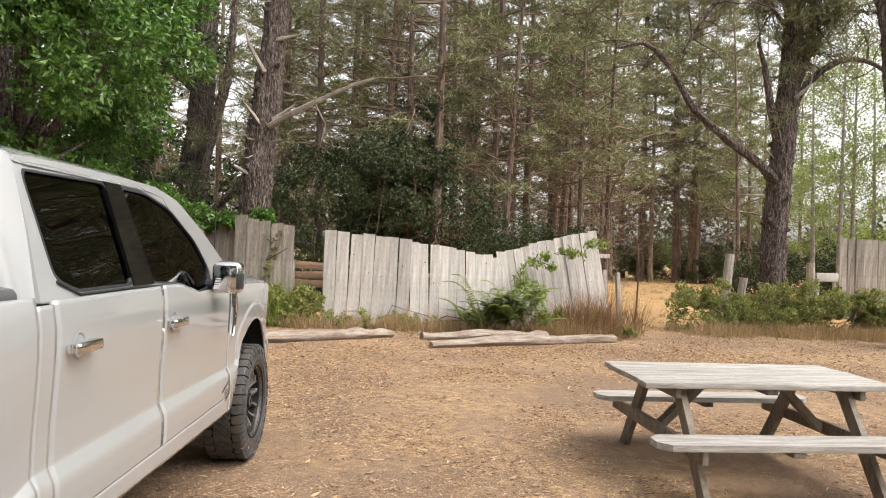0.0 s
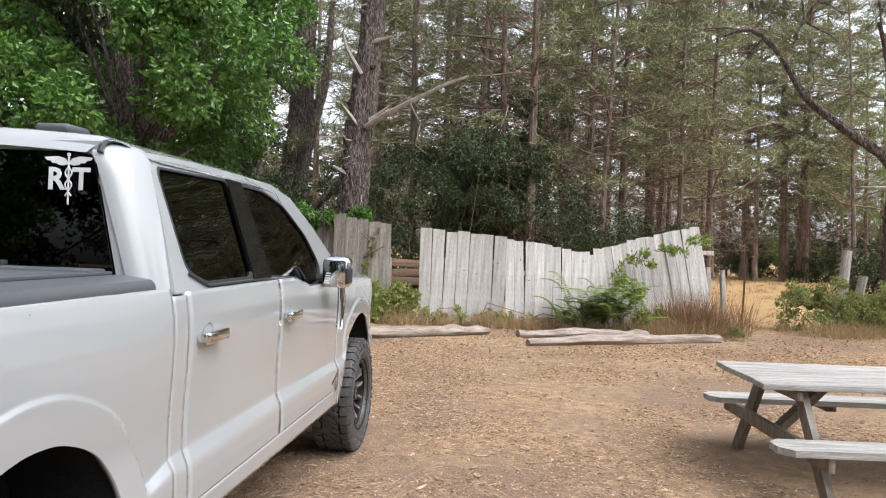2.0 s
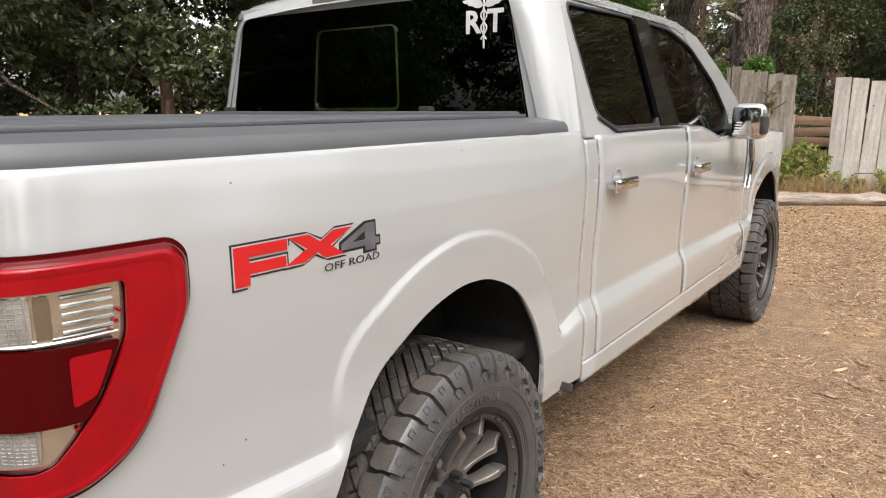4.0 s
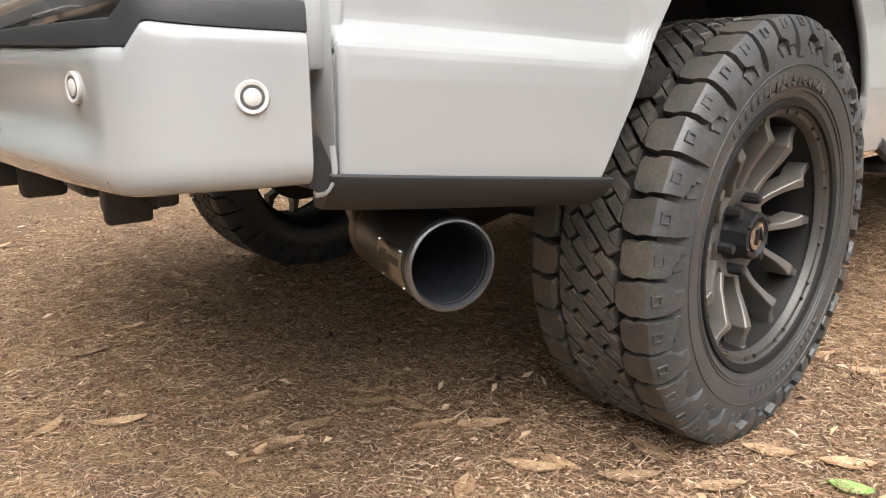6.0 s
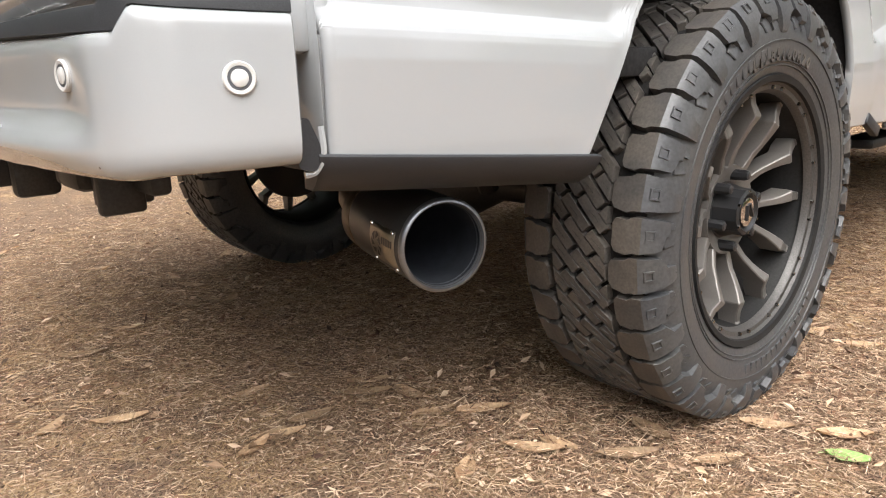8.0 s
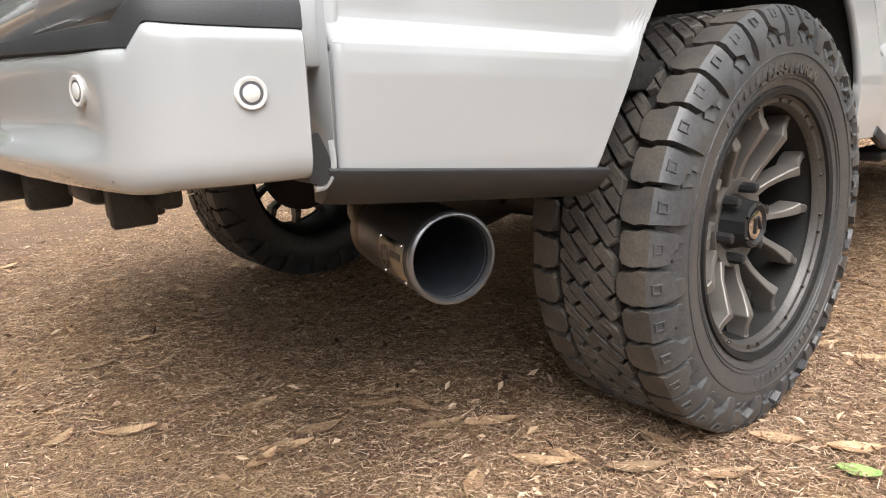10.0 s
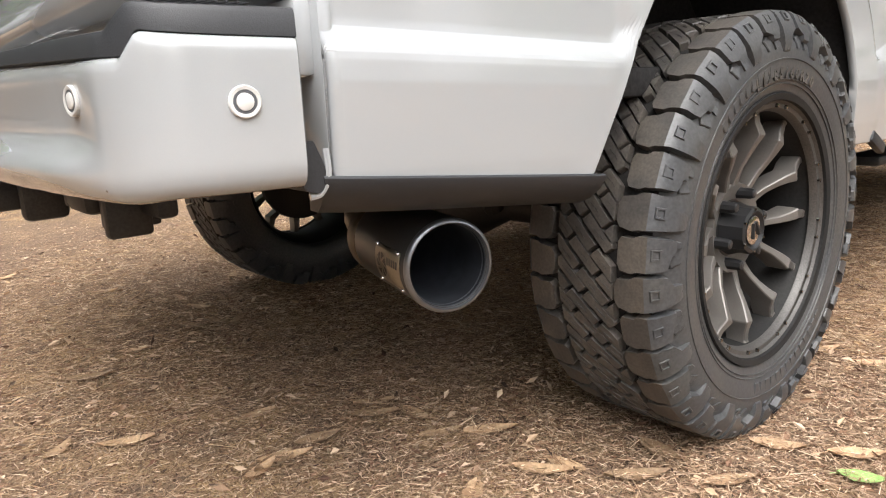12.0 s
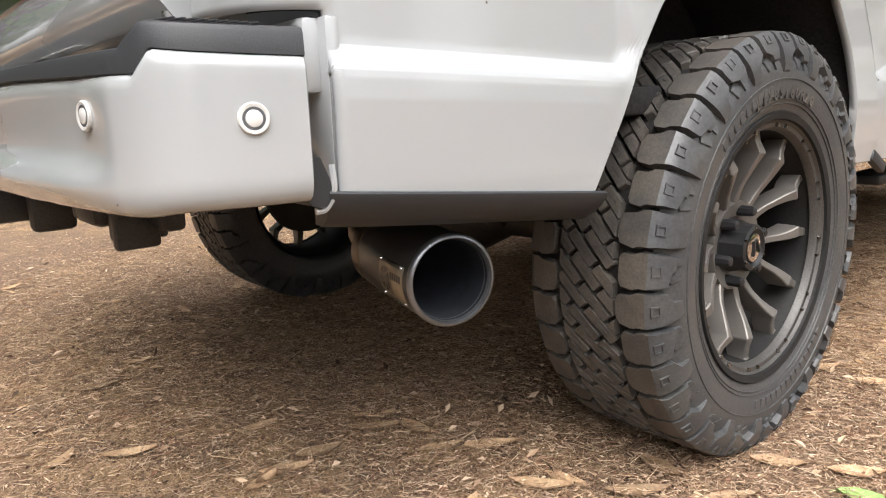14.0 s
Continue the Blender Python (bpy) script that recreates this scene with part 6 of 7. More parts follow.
# the upright pine behind the brambles with crooked side limbs
big_pine("old_pine_tree", "tall forked pine with crooked dead limbs", [(10.95, 15.4, -0.1), (10.95, 15.4, 1.5), (11.0, 15.4, 3.2), (11.15, 15.4, 5.2), (11.25, 15.4, 7.2), (11.3, 15.5, 10.0), (11.2, 15.5, 13.0)], [0.35, 0.29, 0.27, 0.25, 0.22, 0.18, 0.10],
         [([(11.0, 15.35, 3.5), (10.4, 15.2, 4.0), (9.6, 15.1, 4.5), (8.7, 15.0, 5.2), (8.0, 14.9, 6.2), (7.4, 14.9, 6.7), (6.8, 15.0, 6.6)], 0.13, 0.04, 0.5),
          ([(11.05, 15.3, 4.1), (10.7, 15.2, 5.2), (10.45, 15.1, 6.2), (10.2, 15.0, 6.9)], 0.13, 0.04, 0.4),
          ([(11.15, 15.4, 5.0), (11.6, 15.3, 6.0), (12.4, 15.2, 6.6), (13.3, 15.2, 6.5), (13.9, 15.2, 5.9)], 0.11, 0.03, 0.9),
          ([(11.2, 15.4, 5.6), (11.75, 15.5, 7.2), (11.9, 15.6, 9.5)], 0.15, 0.08, 4.5),
          ([(11.2, 15.5, 8.0), (10.0, 15.2, 8.6), (8.6, 15.0, 9.0)], 0.09, 0.02, 4.5),
          ([(11.2, 15.4, 7.3), (10.0, 14.9, 8.1), (8.7, 14.7, 8.3)], 0.06, 0.02, 4),
          ([(11.25, 15.3, 7.1), (12.1, 14.9, 7.6), (13.0, 14.8, 7.7)], 0.05, 0.015, 3),
          ([(11.2, 15.3, 7.6), (11.3, 14.7, 8.2), (11.5, 14.0, 8.5)], 0.05, 0.015, 3)],
         [([(11.2, 15.1, 5.6), (11.5, 15.0, 5.9), (11.6, 14.9, 6.6)], 0.05, 0.012), ([(10.5, 15.1, 3.2), (9.9, 15.0, 3.2)], 0.04, 0.012)], 130, 22)
# the pine behind the left part of the fence with a broken bleached branch
big_pine("old_pine_tree", "stout pine with broken bleached branches behind the fence", [(-1.75, 15.1, -0.1), (-1.75, 15.1, 1.8), (-1.68, 15.1, 3.4), (-1.50, 15.1, 5.2), (-1.35, 15.1, 7.4), (-1.20, 15.1, 10.5)], [0.40, 0.36, 0.34, 0.31, 0.27, 0.18],
         [([(-1.30, 15.1, 8.2), (-0.10, 14.8, 8.8), (1.30, 14.7, 8.9)], 0.12, 0.04, 1.6), ([(-1.30, 15.1, 7.6), (-2.50, 14.9, 8.0), (-3.70, 14.8, 8.6)], 0.12, 0.04, 1.6)],
         [([(-1.40, 14.8, 4.35), (-0.90, 14.6, 4.6), (-0.20, 14.5, 4.95), (0.60, 14.5, 5.35), (1.05, 14.5, 5.5)], 0.075, 0.028), ([(-1.30, 14.8, 4.5), (-0.80, 14.7, 4.85)], 0.07, 0.02), ([(-1.60, 14.8, 4.4), (-2.00, 14.7, 4.9)], 0.06, 0.02), ([(-1.55, 14.8, 5.6), (-1.90, 14.7, 6.2), (-2.00, 14.7, 6.6)], 0.06, 0.015), ([(-1.80, 14.8, 3.2), (-2.15, 14.7, 3.4)], 0.06, 0.03), ([(-1.30, 14.9, 6.4), (-0.80, 14.8, 6.5)], 0.07, 0.02), ([(-0.30, 14.5, 4.85), (-0.05, 14.5, 4.4), (-0.15, 14.5, 3.9), (0.10, 14.5, 3.7)], 0.02, 0.006)], 120, 23)
big_pine("old_pine_tree", "reddish double-stemmed pine beyond the fence", [(-4.7, 19.6, -0.1), (-4.7, 19.6, 2.5), (-4.5, 19.6, 5.0), (-4.4, 19.6, 8.0), (-4.3, 19.6, 11.0)], [0.50, 0.44, 0.36, 0.30, 0.2],
         [([(-4.5, 19.4, 3.0), (-4.0, 19.2, 5.0), (-3.6, 19.1, 6.5), (-3.4, 19.0, 9.0)], 0.22, 0.08, 1.2), ([(-4.4, 19.4, 2.2), (-3.4, 19.0, 3.0), (-2.6, 18.8, 4.0), (-2.0, 18.6, 4.3)], 0.14, 0.04, 0.4), ([(-4.5, 19.5, 6.0), (-5.8, 19.3, 7.0), (-6.5, 19.2, 7.4)], 0.12, 0.03, 0.8)],
         [([(-4.2, 19.2, 2.0), (-3.2, 18.9, 2.4), (-2.5, 18.8, 2.35)], 0.06, 0.02)], 120, 24)


def broadleaf(name, label, category, at, balls, count, size, material, trunk=None, seed=1, bark=None, flat=0.8, group="", rooted=True):
    rng = np.random.default_rng(seed)
    tree = thing(name, label, category, at, group)
    C, R = np.array([b[:3] for b in balls], float), np.array([b[3] for b in balls], float)
    # smaller balls on the big ones break the outline
    k = rng.integers(0, len(C), len(C) * 7)
    d = rng.normal(size=(len(k), 3))
    d /= np.linalg.norm(d, axis=1, keepdims=True)
    C2 = np.concatenate([C, C[k] + d * R[k][:, None] * np.array([0.95, 0.95, 0.8])])
    R2 = np.concatenate([R * 0.9, R[k] * rng.uniform(0.22, 0.5, len(k))])
    C2[:, 2] = np.maximum(C2[:, 2], R2 * 0.55)
    pts, ways = clumps(C2, R2, count, rng, flat)
    pts[:, 2] = np.maximum(pts[:, 2], 0.03)
    v, f = sheet(pts, ways * 0.6 + rng.normal(size=pts.shape) * 0.6 + np.array([0, 0, -0.25]), size, size * 0.62, rng)
    raw("crown", v, f, material, tree)
    bm = bmesh.new()
    if trunk:
        stem(bm, [(0, 0, -0.1), (0.05, 0, trunk[0] * 0.5), (0, 0.1, trunk[0])], [trunk[1] * 1.2, trunk[1], trunk[1] * 0.7], 10)
    for c in C:
        e = Vector(c)
        b = Vector((0, 0, trunk[0] * 0.8)) if trunk else Vector((c[0] * 0.6, c[1] * 0.6, 0))
        if not rooted:
            b = e - Vector((0.12, 0, 0.06))
        limb_pts = [b, b.lerp(e, 0.5) + Vector(rng.normal(size=3)) * 0.15, e]
        tube(bm, limb_pts, [0.06 if trunk else 0.015, 0.04 if trunk else 0.01, 0.008], 5)
    wood = part("trunk" if trunk else "stem", bm, bark or FARBARK, tree)
    if not trunk:
        tagged(wood, kind="stuff")
    return tree


# bright leafy tree beyond the truck
balls = []
rb = random.Random(3)
for k in range(34):
    a, h = rb.uniform(0, 6.28), rb.uniform(-2.6, 3.4)
    w = math.sqrt(max(0.05, 1 - (h / 3.9) ** 2)) * 2.9 * rb.uniform(0.35, 1)
    balls.append((w * math.cos(a), w * math.sin(a), 4.6 + h, rb.uniform(0.7, 1.15)))
balls += [(1.5, 2.2, 2.2, 0.55), (1.9, 2.4, 2.0, 0.4), (0.8, 2.2, 2.3, 0.7), (-0.5, 1.2, 1.9, 0.9), (-2.4, 1.0, 1.8, 1.0)]
bright = broadleaf("leafy_tree", "broad tree with dense bright green leaves beyond the truck", "tree", (-4.3, 9.8, 0), balls, 72000, 0.115, OAKLEAF, (3.4, 0.13), 31, BARK)
balls = [(rb.uniform(-3.2, 3.2), rb.uniform(-2.4, 2.4), rb.uniform(0.8, 11.0), rb.uniform(0.9, 1.6)) for k in range(44)]
dark = broadleaf("leafy_tree", "dark tall tree in the shade of the wood", "tree", (-10.5, 12.0, 0), balls, 42000, 0.17, DARKLEAF, (4.0, 0.2), 32, BARK, group="dark trees round the clearing")
for x, y, k in ((-15.0, 7.5, 1.1), (-8.0, 16.5, 1.0), (-19, 1.5, 1.2), (-13.5, 16, 1.15), (-3, -24, 1.4), (5, -26, 1.5), (13, -33, 1.2), (24, -28, 1.2), (-11, -21, 1.4), (-19, -12, 1.3), (27, -8, 1.3), (28, 2, 1.2), (-13, -13, 1.2), (-12.5, 3.5, 1.05)):
    copy_thing(dark, pose(x, y, 0, 0, 0, x * 37) @ Matrix.Scale(k, 4))
for x, y, k in ((-8.5, -7.5, 1.0), (-10.5, -2.0, 1.05)):
    copy_thing(bright, pose(x, y, 0, 0, 0, x * 37) @ Matrix.Scale(k, 4))
# dark evergreens just behind the fence
balls = [(rb.uniform(-1.6, 1.6), rb.uniform(-1.2, 1.2), 0.8 + 0.27 * k * rb.uniform(0.7, 1.2), rb.uniform(0.6, 1.0)) for k in range(20)]
broadleaf("evergreen_bush", "dark evergreen tree behind the fence", "tree", (2.0, 19.5, 0), balls, 20000, 0.11, DARKLEAF, (2.5, 0.12), 34)
for k, (deg, dist, w, h) in enumerate(((-9, 20, 2.6, 4.6), (-3, 21, 2.6, 4.8), (2, 21, 2.6, 2.3), (6, 23, 2.6, 2.0), (8.6, 26, 2.6, 1.8), (14, 50, 4.5, 2.2), (19, 57, 4.5, 2.2), (24, 62, 4.5, 2.4), (-16, 22, 2.8, 4.4), (-24, 22, 2.6, 4.4))):
    balls = [(rb.uniform(-w, w), rb.uniform(-1, 1), rb.uniform(0.4, h), rb.uniform(0.6, 1.0)) for j in range(18)]
    broadleaf("evergreen_bush", "dark undergrowth between the pine trunks", "bush", (*polar(deg, dist), 0), balls, 15000, 0.10, DARKLEAF, None, 40 + k, group="undergrowth in the wood")
# far woods that close the view
rng = np.random.default_rng(77)
cs, rs = [], []
for k in range(900):
    deg = rng.uniform(-180, 180)
    dist = rng.uniform(62, 95)
    x, y = polar(deg, dist)
    tall = 17 if abs(deg) > 60 else (11 if deg < 24 else 5)
    cs.append((x, y, rng.uniform(0.5, tall))), rs.append(rng.uniform(1.4, 2.8))
pts, ways = clumps(np.array(cs), np.array(rs), 120000, rng)
v, f = sheet(pts, ways + rng.normal(size=pts.shape), 0.6, 0.42, rng)
tagged(raw("far_woods", v, f, DARKLEAF), "distant dark green woodland edge", "woods", kind="stuff")

# pale birches and light trees beyond the clearing
def birch(deg, dist, height, seed, leaves):
    rng = np.random.default_rng(seed)
    x, y = polar(deg, dist)
    tree = thing("birch_tree", "slender pale birch with sparse light leaves", "birch", (x, y, 0), "birches beyond the clearing")
    bm = bmesh.new()
    lean = rng.normal(size=2) * 0.03
    pts = [(lean[0] * height * k / 8, lean[1] * height * k / 8, height * k / 8 - 0.1) for k in range(9)]
    stem(bm, pts, [0.11 - 0.011 * k for k in range(9)], 7, 0.03)
    tips = []
    for k in range(34):
        z = height * rng.uniform(0.28, 0.98)
        a = rng.uniform(0, 6.28)
        tips += limb(bm, (lean[0] * z, lean[1] * z, z), (math.cos(a), math.sin(a), 0.8), rng.uniform(0.8, 2.2), 0.022, 0.005, rng, 0.0, 4, 4, 0.2)[2:]
    part("trunk", bm, PALEBARK, tree, "pale thin trunk")
    S = np.array([tuple(t) for t in tips])
    S = np.repeat(S, max(14, int(leaves * 2.2)), 0)
    S = S + rng.normal(size=S.shape) * np.array([0.27, 0.27, 0.16])
    v, f = sheet(S, rng.normal(size=S.shape) + np.array([0, 0, -0.4]), 0.088, 0.062, rng)
    raw("crown", v, f, BIRCHLEAF, tree)


for k, (deg, dist, h, lv) in enumerate(((29.8, 34, 11, 26), (31.4, 30, 10.5, 14), (32.2, 31, 10, 18), (33.6, 36, 11.5, 24), (38.2, 34, 11, 34), (39.8, 30, 9.5, 26), (41.5, 33, 10, 38), (43.5, 30, 9, 30), (45.5, 34, 10.5, 34), (36.4, 42, 12, 34), (27.6, 44, 11, 30), (24.5, 48, 12, 26), (40.5, 42, 12, 40), (47.5, 38, 12, 36))):
    birch(deg, dist, h, 60 + k, lv)
for k, (deg, dist, w, h) in enumerate(((30, 40, 4, 2.2), (38, 38, 4, 3.0), (44, 36, 4, 3.4), (25, 52, 4, 2.6), (35, 48, 5, 3.6), (21, 56, 4, 2.2))):
    balls = [(rb.uniform(-w, w), rb.uniform(-1.5, 1.5), rb.uniform(0.3, h), rb.uniform(0.6, 1.2)) for j in range(20)]
    broadleaf("light_bush", "light green bushes at the far side of the clearing", "bush", (*polar(deg, dist), 0), balls, 9000, 0.17, DARKLEAF if k % 3 == 0 else BIRCHLEAF, None, 80 + k, group="bushes beyond the clearing")
for k, (deg, dist, low, high, wide) in enumerate(((37.6, 37, 3.0, 7.6, 2.0), (41.0, 40, 2.6, 8.6, 2.6), (44.6, 37, 2.4, 7.4, 2.4), (48.0, 40, 2.4, 8.4, 2.6), (31.0, 50, 2.6, 8.8, 2.6), (26.6, 54, 2.6, 8.0, 2.8))):
    balls = [(rb.gauss(0, wide * 0.5), rb.gauss(0, wide * 0.45), rb.uniform(low, high), rb.uniform(0.45, 0.95)) for j in range(20)]
    broadleaf("light_tree", "young tree with yellow-green leaves at the clearing's far side", "tree", (*polar(deg, dist), 0), balls, 13000, 0.105, BIRCHLEAF, (low + 1.0, 0.09), 180 + k, PALEBARK, group="light trees beyond the clearing")
# the large laurel-like bush at the edge of the ground
balls = [(rb.uniform(-1.6, 3.5), rb.uniform(-1.0, 1.2), rb.uniform(0.5, 2.6), rb.uniform(0.45, 0.8)) for j in range(42)]
broadleaf("leafy_bush", "large dense green bush at the edge of the ground", "bush", (15.2, 13.6, 0), balls, 46000, 0.13, LAUREL, None, 90)
# bramble hedge between the posts
balls = [(-2.2 + 0.115 * j + rb.uniform(-0.1, 0.1), rb.uniform(-0.4, 0.4), rb.uniform(0.15, 0.95), rb.uniform(0.24, 0.40)) for j in range(46)]
broadleaf("bramble_hedge", "low bramble hedge with green and brown leaves", "hedge", (10.3, 13.9, 0), balls, 46000, 0.060, BRAMBLE, None, 91)
balls = [(rb.uniform(-1.8, 2.4), rb.uniform(-0.4, 0.5), rb.uniform(0.2, 0.5), rb.uniform(0.22, 0.36)) for j in range(14)]
broadleaf("bramble_hedge", "low brambles under the green bush", "hedge", (14.6, 12.5, 0), balls, 9000, 0.085, BRAMBLE, None, 92)
# vines and ferns on the fence
def fern_clump(label, at, fronds, length, seed, material, spread_x=0.25):
    """Arching fronds, each a stalk with paired leaflets that shrink towards the tip."""
    rng = np.random.default_rng(seed)
    clump = thing("fern_clump", label, "fern", at)
    bm = bmesh.new()
    P, W, S = [], [], []
    for k in range(fronds):
        a, rise = rng.uniform(0, 6.28), rng.uniform(0.7, 1.7)
        out = Vector((math.cos(a), math.sin(a) * 0.7 - 0.25, 0))
        L = length * rng.uniform(0.55, 1.15)
        root = Vector((rng.normal() * spread_x, rng.normal() * 0.1, 0))
        pts = [root + out * L * t * (0.20 + 0.42 * t) + Vector((0, 0, L * rise * 0.95 * (1.5 * t - 0.85 * t * t))) for t in np.linspace(0, 1, 12)]
        tube(bm, pts, [0.004 * (1 - 0.8 * t) for t in np.linspace(0, 1, 12)], 3)
        side = out.cross(Vector((0, 0, 1))).normalized()
        for t in np.linspace(0.25, 0.98, 26):
            i = min(int(t * 11), 10)
            q = pts[i].lerp(pts[i + 1], t * 11 - i)
            for e in (-1, 1):
                P.append(tuple(q)), W.append(tuple(side * e + (pts[i + 1] - pts[i]).normalized() * 0.45 + Vector((0, 0, -0.15)))), S.append(0.26 * L * (1.08 - t))
    part("stalk", bm, DRYGRASS, clump)
    P, W, S = np.array(P), np.array(W), np.array(S)[:, None]
    W = W / np.linalg.norm(W, axis=1, keepdims=True)
    up = np.cross(W, np.cross(W, np.array([0, 0, 1.0])))
    flat = np.cross(W, up)
    flat /= np.linalg.norm(flat, axis=1, keepdims=True)
    wid = 0.030
    mid = P + W * S * 0.4
    verts = np.stack([P, mid + flat * wid, P + W * S + np.array([0, 0, -0.15]) * S, mid - flat * wid], 1).reshape(-1, 3)
    k = np.arange(len(P)) * 4
    tagged(raw("foliage", verts.tolist(), np.stack([k, k + 1, k + 2, k + 3], 1).tolist(), material, clump), kind="stuff")


fern_clump("light green ferns in front of the fence gap", (4.0, 12.1, 0), 58, 1.05, 193, FERN, 0.34)
fern_clump("light green fern fronds beside a fence panel", (3.55, 12.0, 0), 30, 0.85, 194, FERN, 0.22)
fern_clump("small fern beside the old logs", (6.25, 11.8, 0), 9, 0.35, 195, FERN, 0.1)
balls = [(rb.uniform(-0.3, 0.5), rb.uniform(-0.1, 0.1), rb.uniform(0.1, 1.2), rb.uniform(0.10, 0.2)) for j in range(9)]
broadleaf("vine_clump", "thin vine climbing at the fence gap", "vine", (4.4, 12.45, 0), balls, 700, 0.075, FERN, None, 93, rooted=False)
balls = [(0.3 + 0.22 * j + rb.uniform(-0.1, 0.1), 0, 0.18 + rb.uniform(-0.08, 0.25) * (j % 3 == 0), rb.uniform(0.06, 0.13)) for j in range(15)]
broadleaf("vine_clump", "thin vine creeping along the fence foot", "vine", (0.1, 12.28, 0), balls, 900, 0.07, BRAMBLE, None, 98)
balls = [(rb.uniform(-0.8, 0.7), rb.uniform(-0.3, 0.1), rb.uniform(0.1, 0.62), rb.uniform(0.15, 0.28)) for j in range(15)]
broadleaf("vine_clump", "tangled vines and weeds at the fence foot", "vine", (-0.45, 12.6, 0), balls, 5200, 0.10, BRAMBLE, None, 94)
balls = [(rb.uniform(-0.7, 0.6), rb.uniform(-0.2, 0.1), rb.uniform(0.1, 0.45), rb.uniform(0.12, 0.22)) for j in range(9)]
broadleaf("vine_clump", "brown-green weeds in front of the leaning fence", "vine", (5.5, 12.7, 0), balls, 2600, 0.09, BRAMBLE, None, 95)
balls = [(rb.uniform(-0.9, 0.5), rb.uniform(-0.12, 0.12), rb.uniform(1.95, 2.3), rb.uniform(0.10, 0.2)) for j in range(10)]
broadleaf("vine_clump", "leafy vine creeping over the fence top", "vine", (-1.5, 13.3, 0), balls, 2600, 0.10, OAKLEAF, None, 96, rooted=False)


balls = [(0.15 * j, 0, 1.35 + 0.055 * j + rb.uniform(-0.22, 0.10), rb.uniform(0.05, 0.12)) for j in range(12)]
broadleaf("vine_clump", "thin leafy vine hanging over the tilted fence panel", "vine", (4.35, 12.72, 0), balls, 800, 0.07, FERN, None, 99, rooted=False)
balls = [(rb.uniform(-0.1, 0.1) + 0.06 * j, 0, 0.15 + 0.17 * j, rb.uniform(0.05, 0.10)) for j in range(11)]
broadleaf("vine_clump", "dark vine climbing a grey fence panel", "vine", (-1.25, 12.90, 0), balls, 700, 0.06, BRAMBLE, None, 89, rooted=False)


def tufts(name, label, spots, blades, height, material, seed):
    rng = np.random.default_rng(seed)
    S = np.repeat(np.array([(*s, 0) for s in spots], float), blades, 0)
    S[:, :2] += rng.normal(size=(len(S), 2)) * 0.09
    W = rng.normal(size=S.shape) * 0.38 + np.array([0, 0, 1])
    v, f = spikes(S, W, height, 0.014 if height > 0.5 else 0.011, rng)
    tagged(raw(name, v, f, material), label, "grass", kind="stuff")


rg = random.Random(8)
tufts("dry_grass", "dry straw-coloured grass along the fence foot", [(rg.uniform(4.6, 6.5), rg.uniform(12.1, 13.4)) for k in range(120)] + [(rg.uniform(7.8, 14.2), rg.uniform(12.7, 13.7)) for k in range(110)] + [(rg.uniform(-1.0, 4.6), rg.uniform(11.9, 12.4)) for k in range(60)], 46, 0.34, DRYGRASS, 101)
tufts("long_grass", "arching green blades at the fence foot", [(rg.uniform(-1.2, 0.3), rg.uniform(12.1, 12.8)) for k in range(13)], 46, 0.85, FERN, 102)
tufts("dry_stalks", "tall reddish-brown dry stalks at the fence end", [(rg.gauss(5.75, 0.42), rg.uniform(12.3, 12.9)) for k in range(40)], 34, 0.85, STALK, 104)
tufts("field_grass", "short dry grass of the open field", [(rg.uniform(6.5, 30), rg.uniform(14, 45)) for k in range(2600)], 12, 0.12, DRYGRASS, 103)

# ---- fence ----
def plank_mesh(seed, w, h, t, name="plank"):
    r = random.Random(seed)
    bm = bmesh.new()
    rings = []
    for k in range(6):
        z = h * k / 5
        dx, dw = r.uniform(-0.004, 0.004), w / 2 * r.uniform(0.97, 1.0)
        cut = [r.uniform(-0.02, 0.02) for j in range(2)] if k in (0, 5) else (0, 0)
        rings.append([Vector((dx - dw, -t / 2, z + cut[0])), Vector((dx + dw, -t / 2, z + cut[1])), Vector((dx + dw, t / 2, z + cut[1])), Vector((dx - dw, t / 2, z + cut[0]))])
    loft(bm, rings, True, True)
    me = bpy.data.meshes.new(name)
    for f in bm.faces:
        f.smooth = False
    bmesh.ops.recalc_face_normals(bm, faces=bm.faces)
    bm.to_mesh(me)
    bm.free()
    return me


